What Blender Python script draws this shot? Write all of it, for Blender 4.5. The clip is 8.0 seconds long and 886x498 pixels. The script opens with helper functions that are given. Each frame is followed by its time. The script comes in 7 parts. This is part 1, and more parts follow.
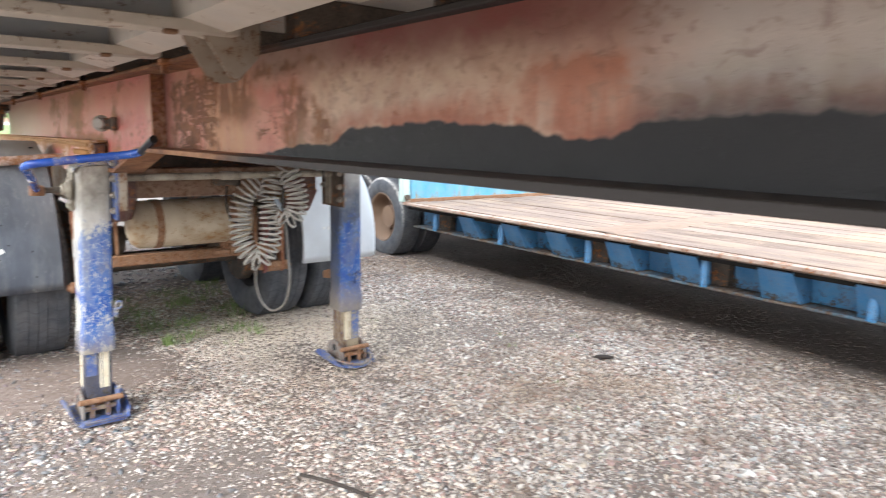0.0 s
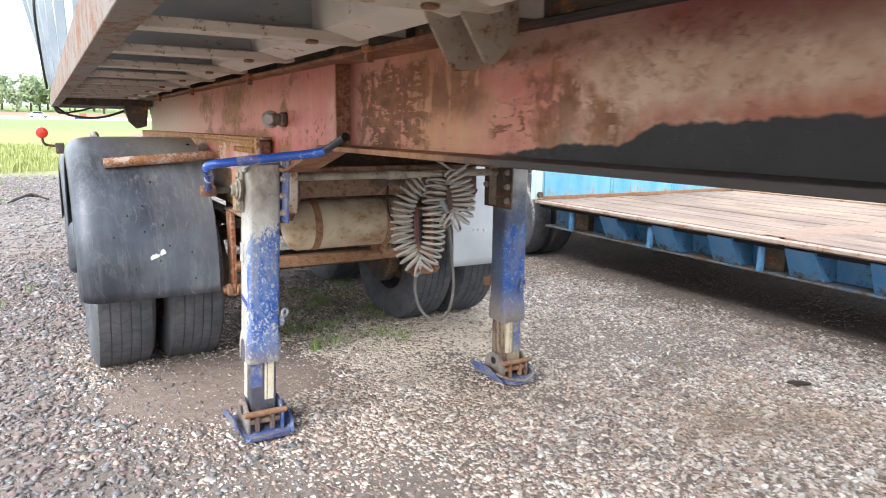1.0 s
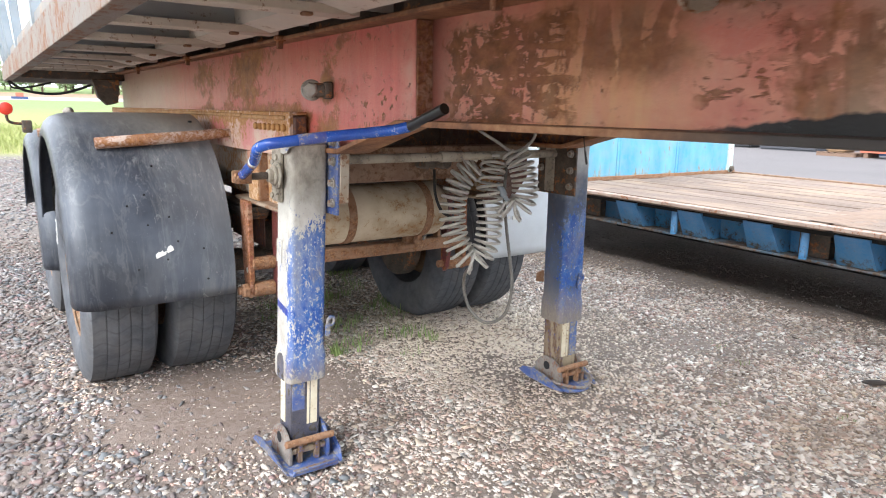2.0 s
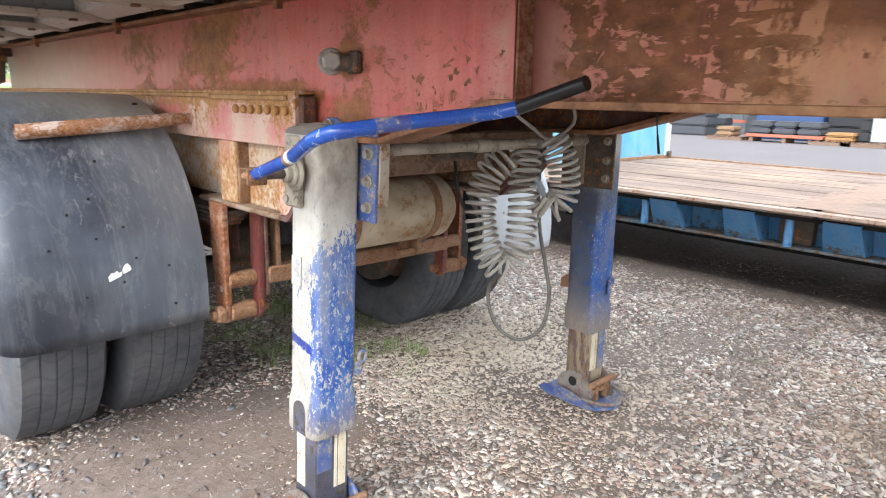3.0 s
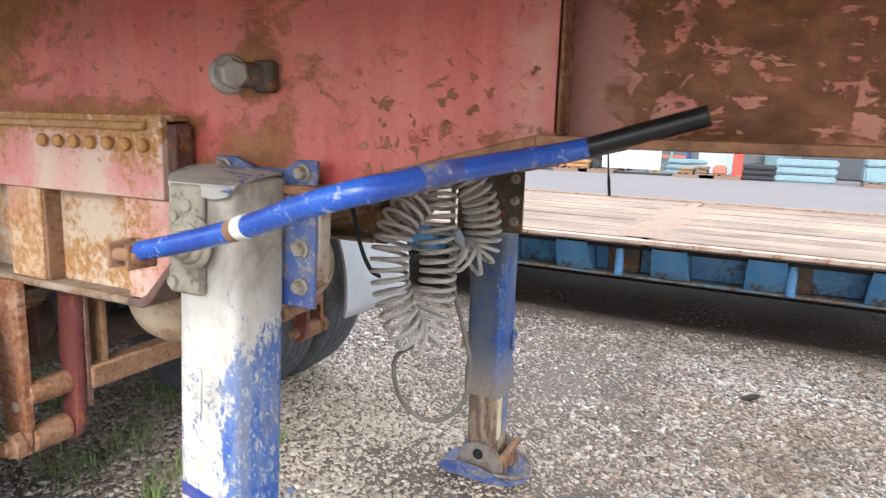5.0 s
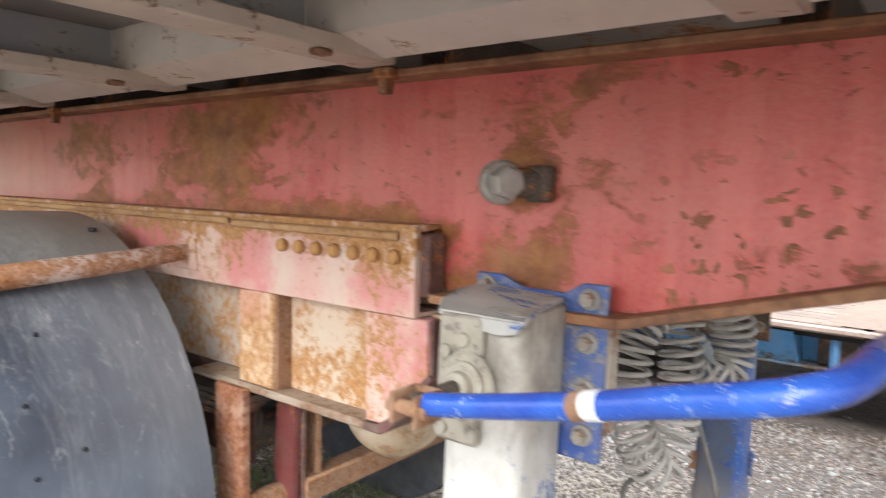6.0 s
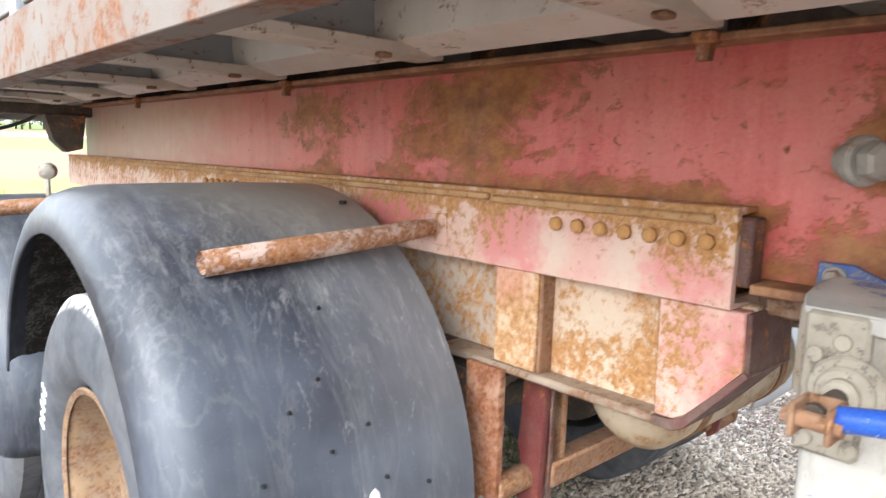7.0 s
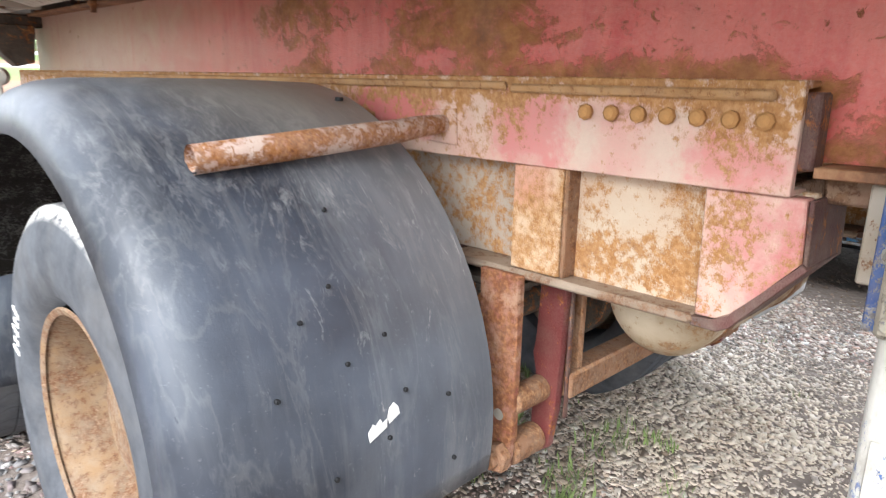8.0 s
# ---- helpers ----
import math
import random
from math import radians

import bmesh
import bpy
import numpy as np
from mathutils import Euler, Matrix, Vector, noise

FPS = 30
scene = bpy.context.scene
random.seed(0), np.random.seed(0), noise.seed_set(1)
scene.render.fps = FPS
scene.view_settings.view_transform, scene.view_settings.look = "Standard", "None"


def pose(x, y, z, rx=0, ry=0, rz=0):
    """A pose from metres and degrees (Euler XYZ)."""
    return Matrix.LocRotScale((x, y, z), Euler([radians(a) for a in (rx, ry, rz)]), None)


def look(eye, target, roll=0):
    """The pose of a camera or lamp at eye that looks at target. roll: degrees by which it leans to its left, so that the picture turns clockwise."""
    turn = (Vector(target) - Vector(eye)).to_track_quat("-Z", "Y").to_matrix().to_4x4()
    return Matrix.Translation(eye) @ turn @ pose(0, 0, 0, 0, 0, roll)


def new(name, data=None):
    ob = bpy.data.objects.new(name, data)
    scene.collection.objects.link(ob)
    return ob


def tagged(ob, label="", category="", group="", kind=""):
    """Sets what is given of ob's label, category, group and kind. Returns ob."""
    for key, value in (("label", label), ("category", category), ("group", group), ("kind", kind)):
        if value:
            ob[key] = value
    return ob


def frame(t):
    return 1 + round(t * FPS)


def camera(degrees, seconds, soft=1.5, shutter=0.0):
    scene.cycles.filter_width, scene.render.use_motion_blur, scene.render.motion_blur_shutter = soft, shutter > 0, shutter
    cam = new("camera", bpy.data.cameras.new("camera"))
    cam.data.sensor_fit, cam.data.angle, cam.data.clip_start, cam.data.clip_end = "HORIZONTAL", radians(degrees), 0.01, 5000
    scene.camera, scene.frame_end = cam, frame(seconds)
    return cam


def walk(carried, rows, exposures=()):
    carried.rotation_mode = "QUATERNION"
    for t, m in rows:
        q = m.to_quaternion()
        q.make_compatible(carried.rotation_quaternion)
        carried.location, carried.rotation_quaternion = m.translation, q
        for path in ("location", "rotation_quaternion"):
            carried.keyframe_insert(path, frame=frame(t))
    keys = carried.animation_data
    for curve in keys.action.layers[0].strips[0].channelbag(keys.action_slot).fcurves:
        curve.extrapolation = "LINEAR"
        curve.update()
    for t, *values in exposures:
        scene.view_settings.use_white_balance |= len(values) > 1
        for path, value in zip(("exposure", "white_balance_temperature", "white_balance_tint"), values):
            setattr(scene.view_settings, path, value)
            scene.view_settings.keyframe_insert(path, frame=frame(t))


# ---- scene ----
cam = camera(66.8, 8.0, soft=1.0, shutter=0.35)
PATH = [
    (0, (-0.728, -2.708, 1.269), (0.496, -1.161, 0.94), 1.0),
    (0.5, (-0.821, -2.496, 1.242), (0.233, -0.832, 0.898), 0.7),
    (1, (-0.871, -2.213, 1.273), (0.131, -0.519, 0.92), 0.7),
    (1.5, (-0.965, -1.928, 1.27), (0.065, -0.254, 0.902), 0.7),
    (2, (-1.016, -1.629, 1.239), (0.095, -0.015, 0.836), 0.9),
    (2.2, (-1.025, -1.484, 1.231), (0.123, 0.104, 0.829), 0.9),
    (3.3, (-1.124, -0.79, 1.207), (0.323, 0.515, 0.758), 1.2),
    (3.5, (-1.101, -0.682, 1.204), (0.416, 0.543, 0.757), 1.3),
    (4, (-1.018, -0.521, 1.203), (0.657, 0.474, 0.748), 1.6),
    (4.2, (-0.984, -0.484, 1.198), (0.751, 0.397, 0.735), 2.0),
    (5.3, (-1.007, -0.25, 1.238), (0.76, 0.637, 0.932), 1.6),
    (5.4, (-1.002, -0.227, 1.259), (0.738, 0.711, 0.954), 1.4),
    (5.5, (-0.998, -0.19, 1.254), (0.725, 0.792, 0.994), 1.4),
    (6, (-0.954, 0.006, 1.289), (0.626, 1.218, 1.111), 1.5),
    (6.5, (-1.018, 0.168, 1.306), (0.419, 1.548, 1.13), 1.7),
    (7, (-1.108, 0.288, 1.296), (0.233, 1.744, 1.013), 1.7),
    (7.5, (-1.139, 0.339, 1.266), (0.172, 1.793, 0.856), 1.5),
    (8, (-1.095, 0.427, 1.215), (0.288, 1.788, 0.729), 1.2),
]
walk(cam, [(t, look(eye, target, roll)) for t, eye, target, roll in PATH], [(0, 1.5, 6000, 8), (1.0, 1.38, 6000, 8), (4.2, 1.36, 6000, 8), (5.5, 1.36, 6000, 8), (6.3, 1.64, 6000, 8), (7.0, 1.66, 6000, 8), (8, 1.54, 6000, 8)])

# ---- world, sun and exposure ----
SUN_ELEV, SUN_TURN = 36.0, -110.0
world = bpy.data.worlds.new("overcast_sky")
scene.world = world
world.use_nodes = True
wn = world.node_tree
wn.nodes.clear()
w_out = wn.nodes.new("ShaderNodeOutputWorld")
w_bg = wn.nodes.new("ShaderNodeBackground")
w_sky = wn.nodes.new("ShaderNodeTexSky")
w_sky.sky_type = "NISHITA"
w_sky.sun_disc = False
w_sky.sun_elevation = radians(SUN_ELEV)
w_sky.sun_rotation = radians(SUN_TURN)
w_sky.air_density, w_sky.dust_density = 1.0, 4.0
w_mix = wn.nodes.new("ShaderNodeMix")
w_mix.data_type = "RGBA"
w_mix.inputs["Factor"].default_value = 0.75
w_mix.inputs["B"].default_value = (10.5, 10.7, 11.0, 1)
wn.links.new(w_sky.outputs["Color"], w_mix.inputs["A"])
wn.links.new(w_mix.outputs["Result"], w_bg.inputs["Color"])
w_bg.inputs["Strength"].default_value = 0.13
wn.links.new(w_bg.outputs["Background"], w_out.inputs["Surface"])

sun_data = bpy.data.lights.new("sun", "SUN")
sun_data.energy, sun_data.angle, sun_data.color = 1.5, radians(40), (1.0, 0.985, 0.96)
sun = new("sun", sun_data)
az = radians(SUN_TURN)
sun_way = Vector((math.sin(az) * math.cos(radians(SUN_ELEV)), math.cos(az) * math.cos(radians(SUN_ELEV)), math.sin(radians(SUN_ELEV))))
sun.matrix_world = look(sun_way * 30, (0, 0, 0))


# ---- material helpers ----
def lin(r, g, b):
    return tuple((c / 255 / 12.92 if c / 255 <= 0.04045 else ((c / 255 + 0.055) / 1.055) ** 2.4) for c in (r, g, b)) + (1.0,)


class Mat:
    """A small node builder round one Principled material."""

    def __init__(self, name, rough=0.6, metal=0.0):
        self.m = bpy.data.materials.new(name)
        self.m.use_nodes = True
        self.t = self.m.node_tree
        self.b = self.t.nodes["Principled BSDF"]
        self.b.inputs["Roughness"].default_value = rough
        self.b.inputs["Metallic"].default_value = metal
        self.co = self.t.nodes.new("ShaderNodeTexCoord").outputs["Object"]

    def put(self, sock, v):
        if isinstance(v, bpy.types.NodeSocket):
            self.t.links.new(v, sock)
        else:
            sock.default_value = v

    def noise(self, scale, detail=5.0, rough=0.6, stretch=(1, 1, 1), shift=(0, 0, 0), warp=0.0):
        mp = self.t.nodes.new("ShaderNodeMapping")
        mp.inputs["Scale"].default_value = stretch
        mp.inputs["Location"].default_value = shift
        self.t.links.new(self.co, mp.inputs["Vector"])
        n = self.t.nodes.new("ShaderNodeTexNoise")
        n.inputs["Scale"].default_value = scale
        n.inputs["Detail"].default_value = detail
        n.inputs["Roughness"].default_value = rough
        n.inputs["Distortion"].default_value = warp
        self.t.links.new(mp.outputs["Vector"], n.inputs["Vector"])
        return n.outputs["Fac"]

    def voronoi(self, scale, out="Distance", stretch=(1, 1, 1)):
        mp = self.t.nodes.new("ShaderNodeMapping")
        mp.inputs["Scale"].default_value = stretch
        self.t.links.new(self.co, mp.inputs["Vector"])
        n = self.t.nodes.new("ShaderNodeTexVoronoi")
        n.inputs["Scale"].default_value = scale
        self.t.links.new(mp.outputs["Vector"], n.inputs["Vector"])
        return n.outputs[out]

    def ramp(self, f, *stops):
        r = self.t.nodes.new("ShaderNodeValToRGB")
        el = r.color_ramp.elements
        while len(el) < len(stops):
            el.new(0.5)
        for e, (p, c) in zip(el, stops):
            e.position = p
            e.color = c if isinstance(c, tuple) else (c, c, c, 1)
        self.put(r.inputs["Fac"], f)
        return r.outputs["Color"]

    def mix(self, f, a, b, how="MIX"):
        n = self.t.nodes.new("ShaderNodeMix")
        n.data_type, n.blend_type = "RGBA", how
        self.put(n.inputs["Factor"], f)
        self.put(n.inputs["A"], a)
        self.put(n.inputs["B"], b)
        return n.outputs["Result"]

    def math(self, how, a, b=0.0, clamp=False):
        n = self.t.nodes.new("ShaderNodeMath")
        n.operation, n.use_clamp = how, clamp
        self.put(n.inputs[0], a)
        self.put(n.inputs[1], b)
        return n.outputs[0]

    def axis(self, which):
        n = self.t.nodes.new("ShaderNodeSeparateXYZ")
        self.t.links.new(self.co, n.inputs[0])
        return n.outputs[which]

    def span(self, f, a, b, c=0.0, d=1.0):
        n = self.t.nodes.new("ShaderNodeMapRange")
        self.put(n.inputs["Value"], f)
        for i, v in zip(("From Min", "From Max", "To Min", "To Max"), (a, b, c, d)):
            n.inputs[i].default_value = v
        return n.outputs["Result"]

    def zone(self, yw, zw, y0, y1, z0, z1, sy=0.015, sz=0.01):
        """1 inside a patch of the y-z plane, 0 outside, with borders as ragged as yw and zw are."""
        a = self.math("MULTIPLY", self.span(yw, y0 - sy, y0 + sy), self.span(yw, y1 - sy, y1 + sy, 1.0, 0.0))
        b = self.math("MULTIPLY", self.span(zw, z0 - sz, z0 + sz), self.span(zw, z1 - sz, z1 + sz, 1.0, 0.0))
        return self.math("MULTIPLY", a, b)

    def island(self):
        return self.t.nodes.new("ShaderNodeNewGeometry").outputs["Random Per Island"]

    def random(self):
        return self.t.nodes.new("ShaderNodeObjectInfo").outputs["Random"]

    def bump(self, height, depth=0.003, strength=1.0):
        n = self.t.nodes.new("ShaderNodeBump")
        n.inputs["Distance"].default_value = depth
        n.inputs["Strength"].default_value = strength
        self.put(n.inputs["Height"], height)
        self.t.links.new(n.outputs["Normal"], self.b.inputs["Normal"])

    def done(self, color, rough=None, metal=None):
        self.put(self.b.inputs["Base Color"], color)
        if rough is not None:
            self.put(self.b.inputs["Roughness"], rough)
        if metal is not None:
            self.put(self.b.inputs["Metallic"], metal)
        return self.m


RUST_DARK, RUST_MID, RUST_OCHRE = lin(86, 48, 30), lin(138, 84, 48), lin(186, 128, 68)
DUST = lin(176, 160, 140)


def weathered(name, base, base2, rust=0.45, scale=3.0, rough=0.5, dust=0.25, stretch=(1, 1, 1), rusts=(RUST_DARK, RUST_MID, RUST_OCHRE), dustcol=DUST, metal=0.0, grain=0.002, bias=None, patches=(), stains=(), soft=0.045):
    """Painted metal: two tones of paint, rust above a threshold, a film of dust. rust: share of the surface that has rusted; patches rust more or less, stains tint the paint."""
    m = Mat(name, rough, metal)
    big = m.noise(scale, 4, 0.55, stretch)
    mid = m.noise(scale * 5.3, 6, 0.65, stretch, (3, 1, 7))
    fine = m.noise(scale * 30, 5, 0.7, (1, 1, 1), (1, 5, 2))
    paint = m.mix(m.ramp(big, (0.35, 0.0), (0.65, 1.0)), base, base2)
    yw = m.math("ADD", m.axis("Y"), m.math("MULTIPLY", m.math("SUBTRACT", mid, 0.5), 0.14))
    zw = m.math("ADD", m.axis("Z"), m.math("MULTIPLY", m.math("SUBTRACT", m.noise(scale * 2.6, 5, 0.65, (1, 1, 1), (2, 7, 5)), 0.5), 0.12))
    for y0, y1, z0, z1, tone, much in stains:
        paint = m.mix(m.math("MULTIPLY", m.zone(yw, zw, y0, y1, z0, z1, 0.03, 0.02), much), paint, tone)
    paint = m.mix(m.math("MULTIPLY", m.ramp(fine, (0.3, 0.0), (0.8, 1.0)), 0.22), paint, dustcol)
    key = m.math("ADD", m.math("MULTIPLY", big, 0.4), m.math("MULTIPLY", mid, 0.6))
    key = m.math("ADD", key, m.math("MULTIPLY", m.math("SUBTRACT", fine, 0.5), 0.3))
    if bias:
        key = m.math("ADD", key, m.span(m.axis(bias[0]), *bias[1:]))
    for y0, y1, z0, z1, much in patches:
        key = m.math("ADD", key, m.math("MULTIPLY", m.zone(yw, zw, y0, y1, z0, z1, 0.03, 0.025), much))
    edge = 0.5 + (0.5 - rust) * 0.42
    isrust = m.ramp(key, (edge - soft / 3, 0.0), (edge + soft * 2 / 3, 1.0))
    rustc = m.ramp(m.noise(scale * 9, 6, 0.7, (1, 1, 1), (9, 2, 4)), (0.3, rusts[0]), (0.5, rusts[1]), (0.7, rusts[2]))
    col = m.mix(isrust, paint, rustc)
    col = m.mix(m.math("MULTIPLY", m.ramp(m.noise(scale * 2.2, 5, 0.6, (1, 1, 1), (4, 8, 1)), (0.4, 0.0), (0.75, 1.0)), dust), col, dustcol)
    m.bump(m.math("ADD", m.math("MULTIPLY", isrust, 0.25), m.math("MULTIPLY", fine, 0.6)), grain, 0.7)
    return m.done(col, m.math("ADD", m.math("MULTIPLY", isrust, 0.9 - rough), rough))


# ---- materials ----
def beam_paint():
    """Faded red chassis paint behind the end plate: rust patches, pits and bare dust along the length of the beam."""
    m = Mat("rusted_red_beam_paint", 0.55)
    y, z = m.axis("Y"), m.axis("Z")
    big = m.noise(3.4, 4, 0.55, (1, 1, 1), (0.5, 0.2, 0))
    mid = m.noise(12, 6, 0.6, (1, 0.65, 1), (3, 1, 7), 0.7)
    small = m.noise(34, 7, 0.7, (1, 0.85, 1), (8, 3, 2), 0.4)
    fine = m.noise(110, 5, 0.7, (1, 1, 1), (1, 5, 2))
    streak = m.noise(20, 4, 0.55, (1, 1, 0.1), (2, 2, 2))
    red = m.mix(m.ramp(streak, (0.35, 0.0), (0.65, 1.0)), lin(186, 56, 53), lin(206, 93, 83))
    red = m.mix(m.ramp(big, (0.42, 0.0), (0.7, 0.5)), red, lin(200, 114, 97))
    red = m.mix(m.math("MULTIPLY", m.ramp(fine, (0.35, 0.0), (0.75, 1.0)), 0.3), red, lin(206, 150, 138))
    pale = m.mix(mid, lin(164, 134, 112), lin(200, 174, 150))
    pale = m.mix(m.math("MULTIPLY", m.ramp(streak, (0.5, 0.0), (0.7, 1.0)), 0.35), pale, lin(176, 96, 84))
    along = m.span(m.math("ADD", y, m.math("MULTIPLY", m.math("SUBTRACT", mid, 0.5), 1.1)), -3.4, 4.6)

    def at(v):
        return (v + 3.4) / 8.0

    faded = m.ramp(along, (at(-2.3), 1.0), (at(-1.25), 0.85), (at(-0.75), 0.55), (at(-0.45), 0.3), (at(-0.1), 0.05), (at(2.2), 0.05), (at(2.6), 0.3), (at(3.2), 0.7), (at(3.8), 0.9))
    # duller red towards the front carries the deck's shade in its colour
    blush = m.mix(mid, lin(146, 66, 61), lin(172, 100, 88))
    red = m.mix(m.ramp(along, (at(-0.6), 0.85), (at(0.15), 0.0)), red, blush)
    bloom = m.ramp(m.noise(2.6, 5, 0.6, (1, 0.8, 1.2), (3, 7, 9), 0.4), (0.45, 0.0), (0.7, 0.38))
    red = m.mix(bloom, red, lin(188, 124, 104))
    joint = m.math("MULTIPLY", m.ramp(m.span(y, -0.06, 0.1), (0.3, 0.0), (0.5, 0.75), (1.0, 0.0)), m.ramp(mid, (0.38, 0.2), (0.6, 1.0)))
    red = m.mix(joint, red, lin(196, 152, 132))
    paint = m.mix(faded, red, pale)
    amount = m.ramp(m.span(y, -3.4, 4.6), (at(0.0), 0.37), (at(0.7), 0.36), (at(1.0), 0.4), (at(1.3), 0.48), (at(1.8), 0.48), (at(2.3), 0.4), (at(3.2), 0.22))
    low = m.ramp(m.span(z, 1.2, 1.3), (0.0, 0.06), (0.7, 0.0))
    edge_y = m.ramp(m.span(y, 0.6, 1.7), (0.0, 0.0), (0.15, 1.0), (0.7, 1.0), (1.0, 0.0))
    low = m.math("ADD", low, m.math("MULTIPLY", edge_y, m.ramp(m.span(z, 1.22, 1.3), (0.0, 0.07), (0.6, 0.0))))
    key = m.math("ADD", m.math("MULTIPLY", big, 0.3), m.math("MULTIPLY", mid, 0.32))
    key = m.math("ADD", key, m.math("ADD", m.math("MULTIPLY", small, 0.26), m.math("MULTIPLY", fine, 0.12)))
    key = m.math("ADD", m.math("ADD", key, low), m.math("MULTIPLY", m.math("SUBTRACT", amount, 0.5), 0.5))
    yw = m.math("ADD", y, m.math("MULTIPLY", m.math("SUBTRACT", mid, 0.5), 0.2))
    zw = m.math("ADD", z, m.math("MULTIPLY", m.math("SUBTRACT", small, 0.5), 0.1))
    for y0, y1, z0, z1, much in ((1.1, 1.6, 1.39, 1.478, 0.085), (1.25, 1.65, 1.28, 1.4, 0.05), (1.85, 2.2, 1.36, 1.46, 0.06), (0.68, 1.22, 1.222, 1.262, 0.06), (0.45, 0.65, 1.4, 1.46, 0.06), (0.37, 0.47, 1.44, 1.47, 0.07), (0.72, 1.02, 1.4, 1.435, 0.05), (0.34, 0.52, 1.22, 1.295, 0.05), (0.52, 0.7, 1.11, 1.16, 0.08), (0.05, 0.35, 1.44, 1.475, 0.06), (0.02, 0.3, 1.2, 1.25, 0.04)):
        key = m.math("ADD", key, m.math("MULTIPLY", m.zone(yw, zw, y0, y1, z0, z1, 0.07, 0.03), much))
    ry, rz = m.math("SUBTRACT", y, 0.575), m.math("SUBTRACT", z, 1.318)
    halo = m.math("ADD", m.math("MULTIPLY", ry, ry), m.math("MULTIPLY", rz, rz))
    key = m.math("ADD", key, m.ramp(m.math("MULTIPLY", halo, 100.0), (0.15, 0.12), (0.55, 0.0)))
    isrust = m.ramp(key, (0.495, 0.0), (0.52, 0.65), (0.57, 1.0))
    speck = m.math("MULTIPLY", m.ramp(small, (0.62, 0.0), (0.66, 1.0)), m.ramp(m.noise(5, 3, 0.5, (1, 1, 1), (6, 6, 6)), (0.45, 0.0), (0.55, 1.0)))
    isrust = m.math("MAXIMUM", isrust, speck)
    chip = m.math("MULTIPLY", m.ramp(m.noise(42, 5, 0.6, (1, 0.9, 1.0), (2, 9, 5), 0.5), (0.64, 0.0), (0.67, 0.9)), m.ramp(m.noise(3.6, 4, 0.6, (1, 0.5, 1.6), (9, 1, 4), 0.3), (0.47, 0.0), (0.56, 1.0)))
    isrust = m.math("MAXIMUM", isrust, m.math("MULTIPLY", chip, m.ramp(m.span(y, -0.1, 0.9), (0.0, 1.0), (0.12, 0.0), (0.7, 0.0), (1.0, 1.0))))
    pit = m.ramp(m.noise(40, 3, 0.55, (1, 0.9, 1.0), (7, 5, 2), 0.5), (0.6, 0.0), (0.615, 1.0))
    pit = m.math("MULTIPLY", pit, m.math("MULTIPLY", m.ramp(m.span(y, 0.02, 0.55), (0.0, 0.0), (0.12, 0.85), (0.25, 1.0), (0.55, 0.9), (0.8, 0.0)), m.ramp(m.span(z, 1.12, 1.47), (0.0, 1.0), (0.5, 1.0), (0.72, 0.0), (0.85, 0.0), (0.92, 0.9))))
    isrust = m.math("MAXIMUM", isrust, pit)
    rustc = m.ramp(m.noise(18, 7, 0.72, (1, 0.7, 1), (9, 2, 4)), (0.3, lin(100, 56, 28)), (0.48, lin(144, 88, 42)), (0.68, lin(178, 122, 66)))
    # rust tones darkened forward for the same deck shade
    rustc = m.mix(m.ramp(m.span(y, -0.1, 0.6), (0.0, 1.0), (0.2, 0.6), (1.0, 0.0)), rustc, m.ramp(m.noise(18, 7, 0.72, (1, 0.7, 1), (9, 2, 4)), (0.3, lin(66, 38, 26)), (0.5, lin(100, 60, 36)), (0.7, lin(140, 92, 56))))
    col = m.mix(isrust, paint, rustc)
    col = m.mix(m.math("MULTIPLY", m.ramp(m.noise(6, 6, 0.65, (1, 1, 1), (4, 8, 1)), (0.48, 0.0), (0.8, 1.0)), 0.16), col, DUST)
    m.bump(m.math("ADD", m.math("MULTIPLY", isrust, 0.4), m.math("ADD", m.math("MULTIPLY", fine, 0.4), m.math("MULTIPLY", small, 0.4))), 0.003, 0.8)
    rough = m.math("ADD", m.math("MULTIPLY", isrust, 0.24), m.span(fine, 0.3, 0.7, 0.3, 0.4))
    m.b.inputs["Sheen Weight"].default_value, m.b.inputs["Sheen Roughness"].default_value = 0.2, 0.4
    return m.done(col, rough)


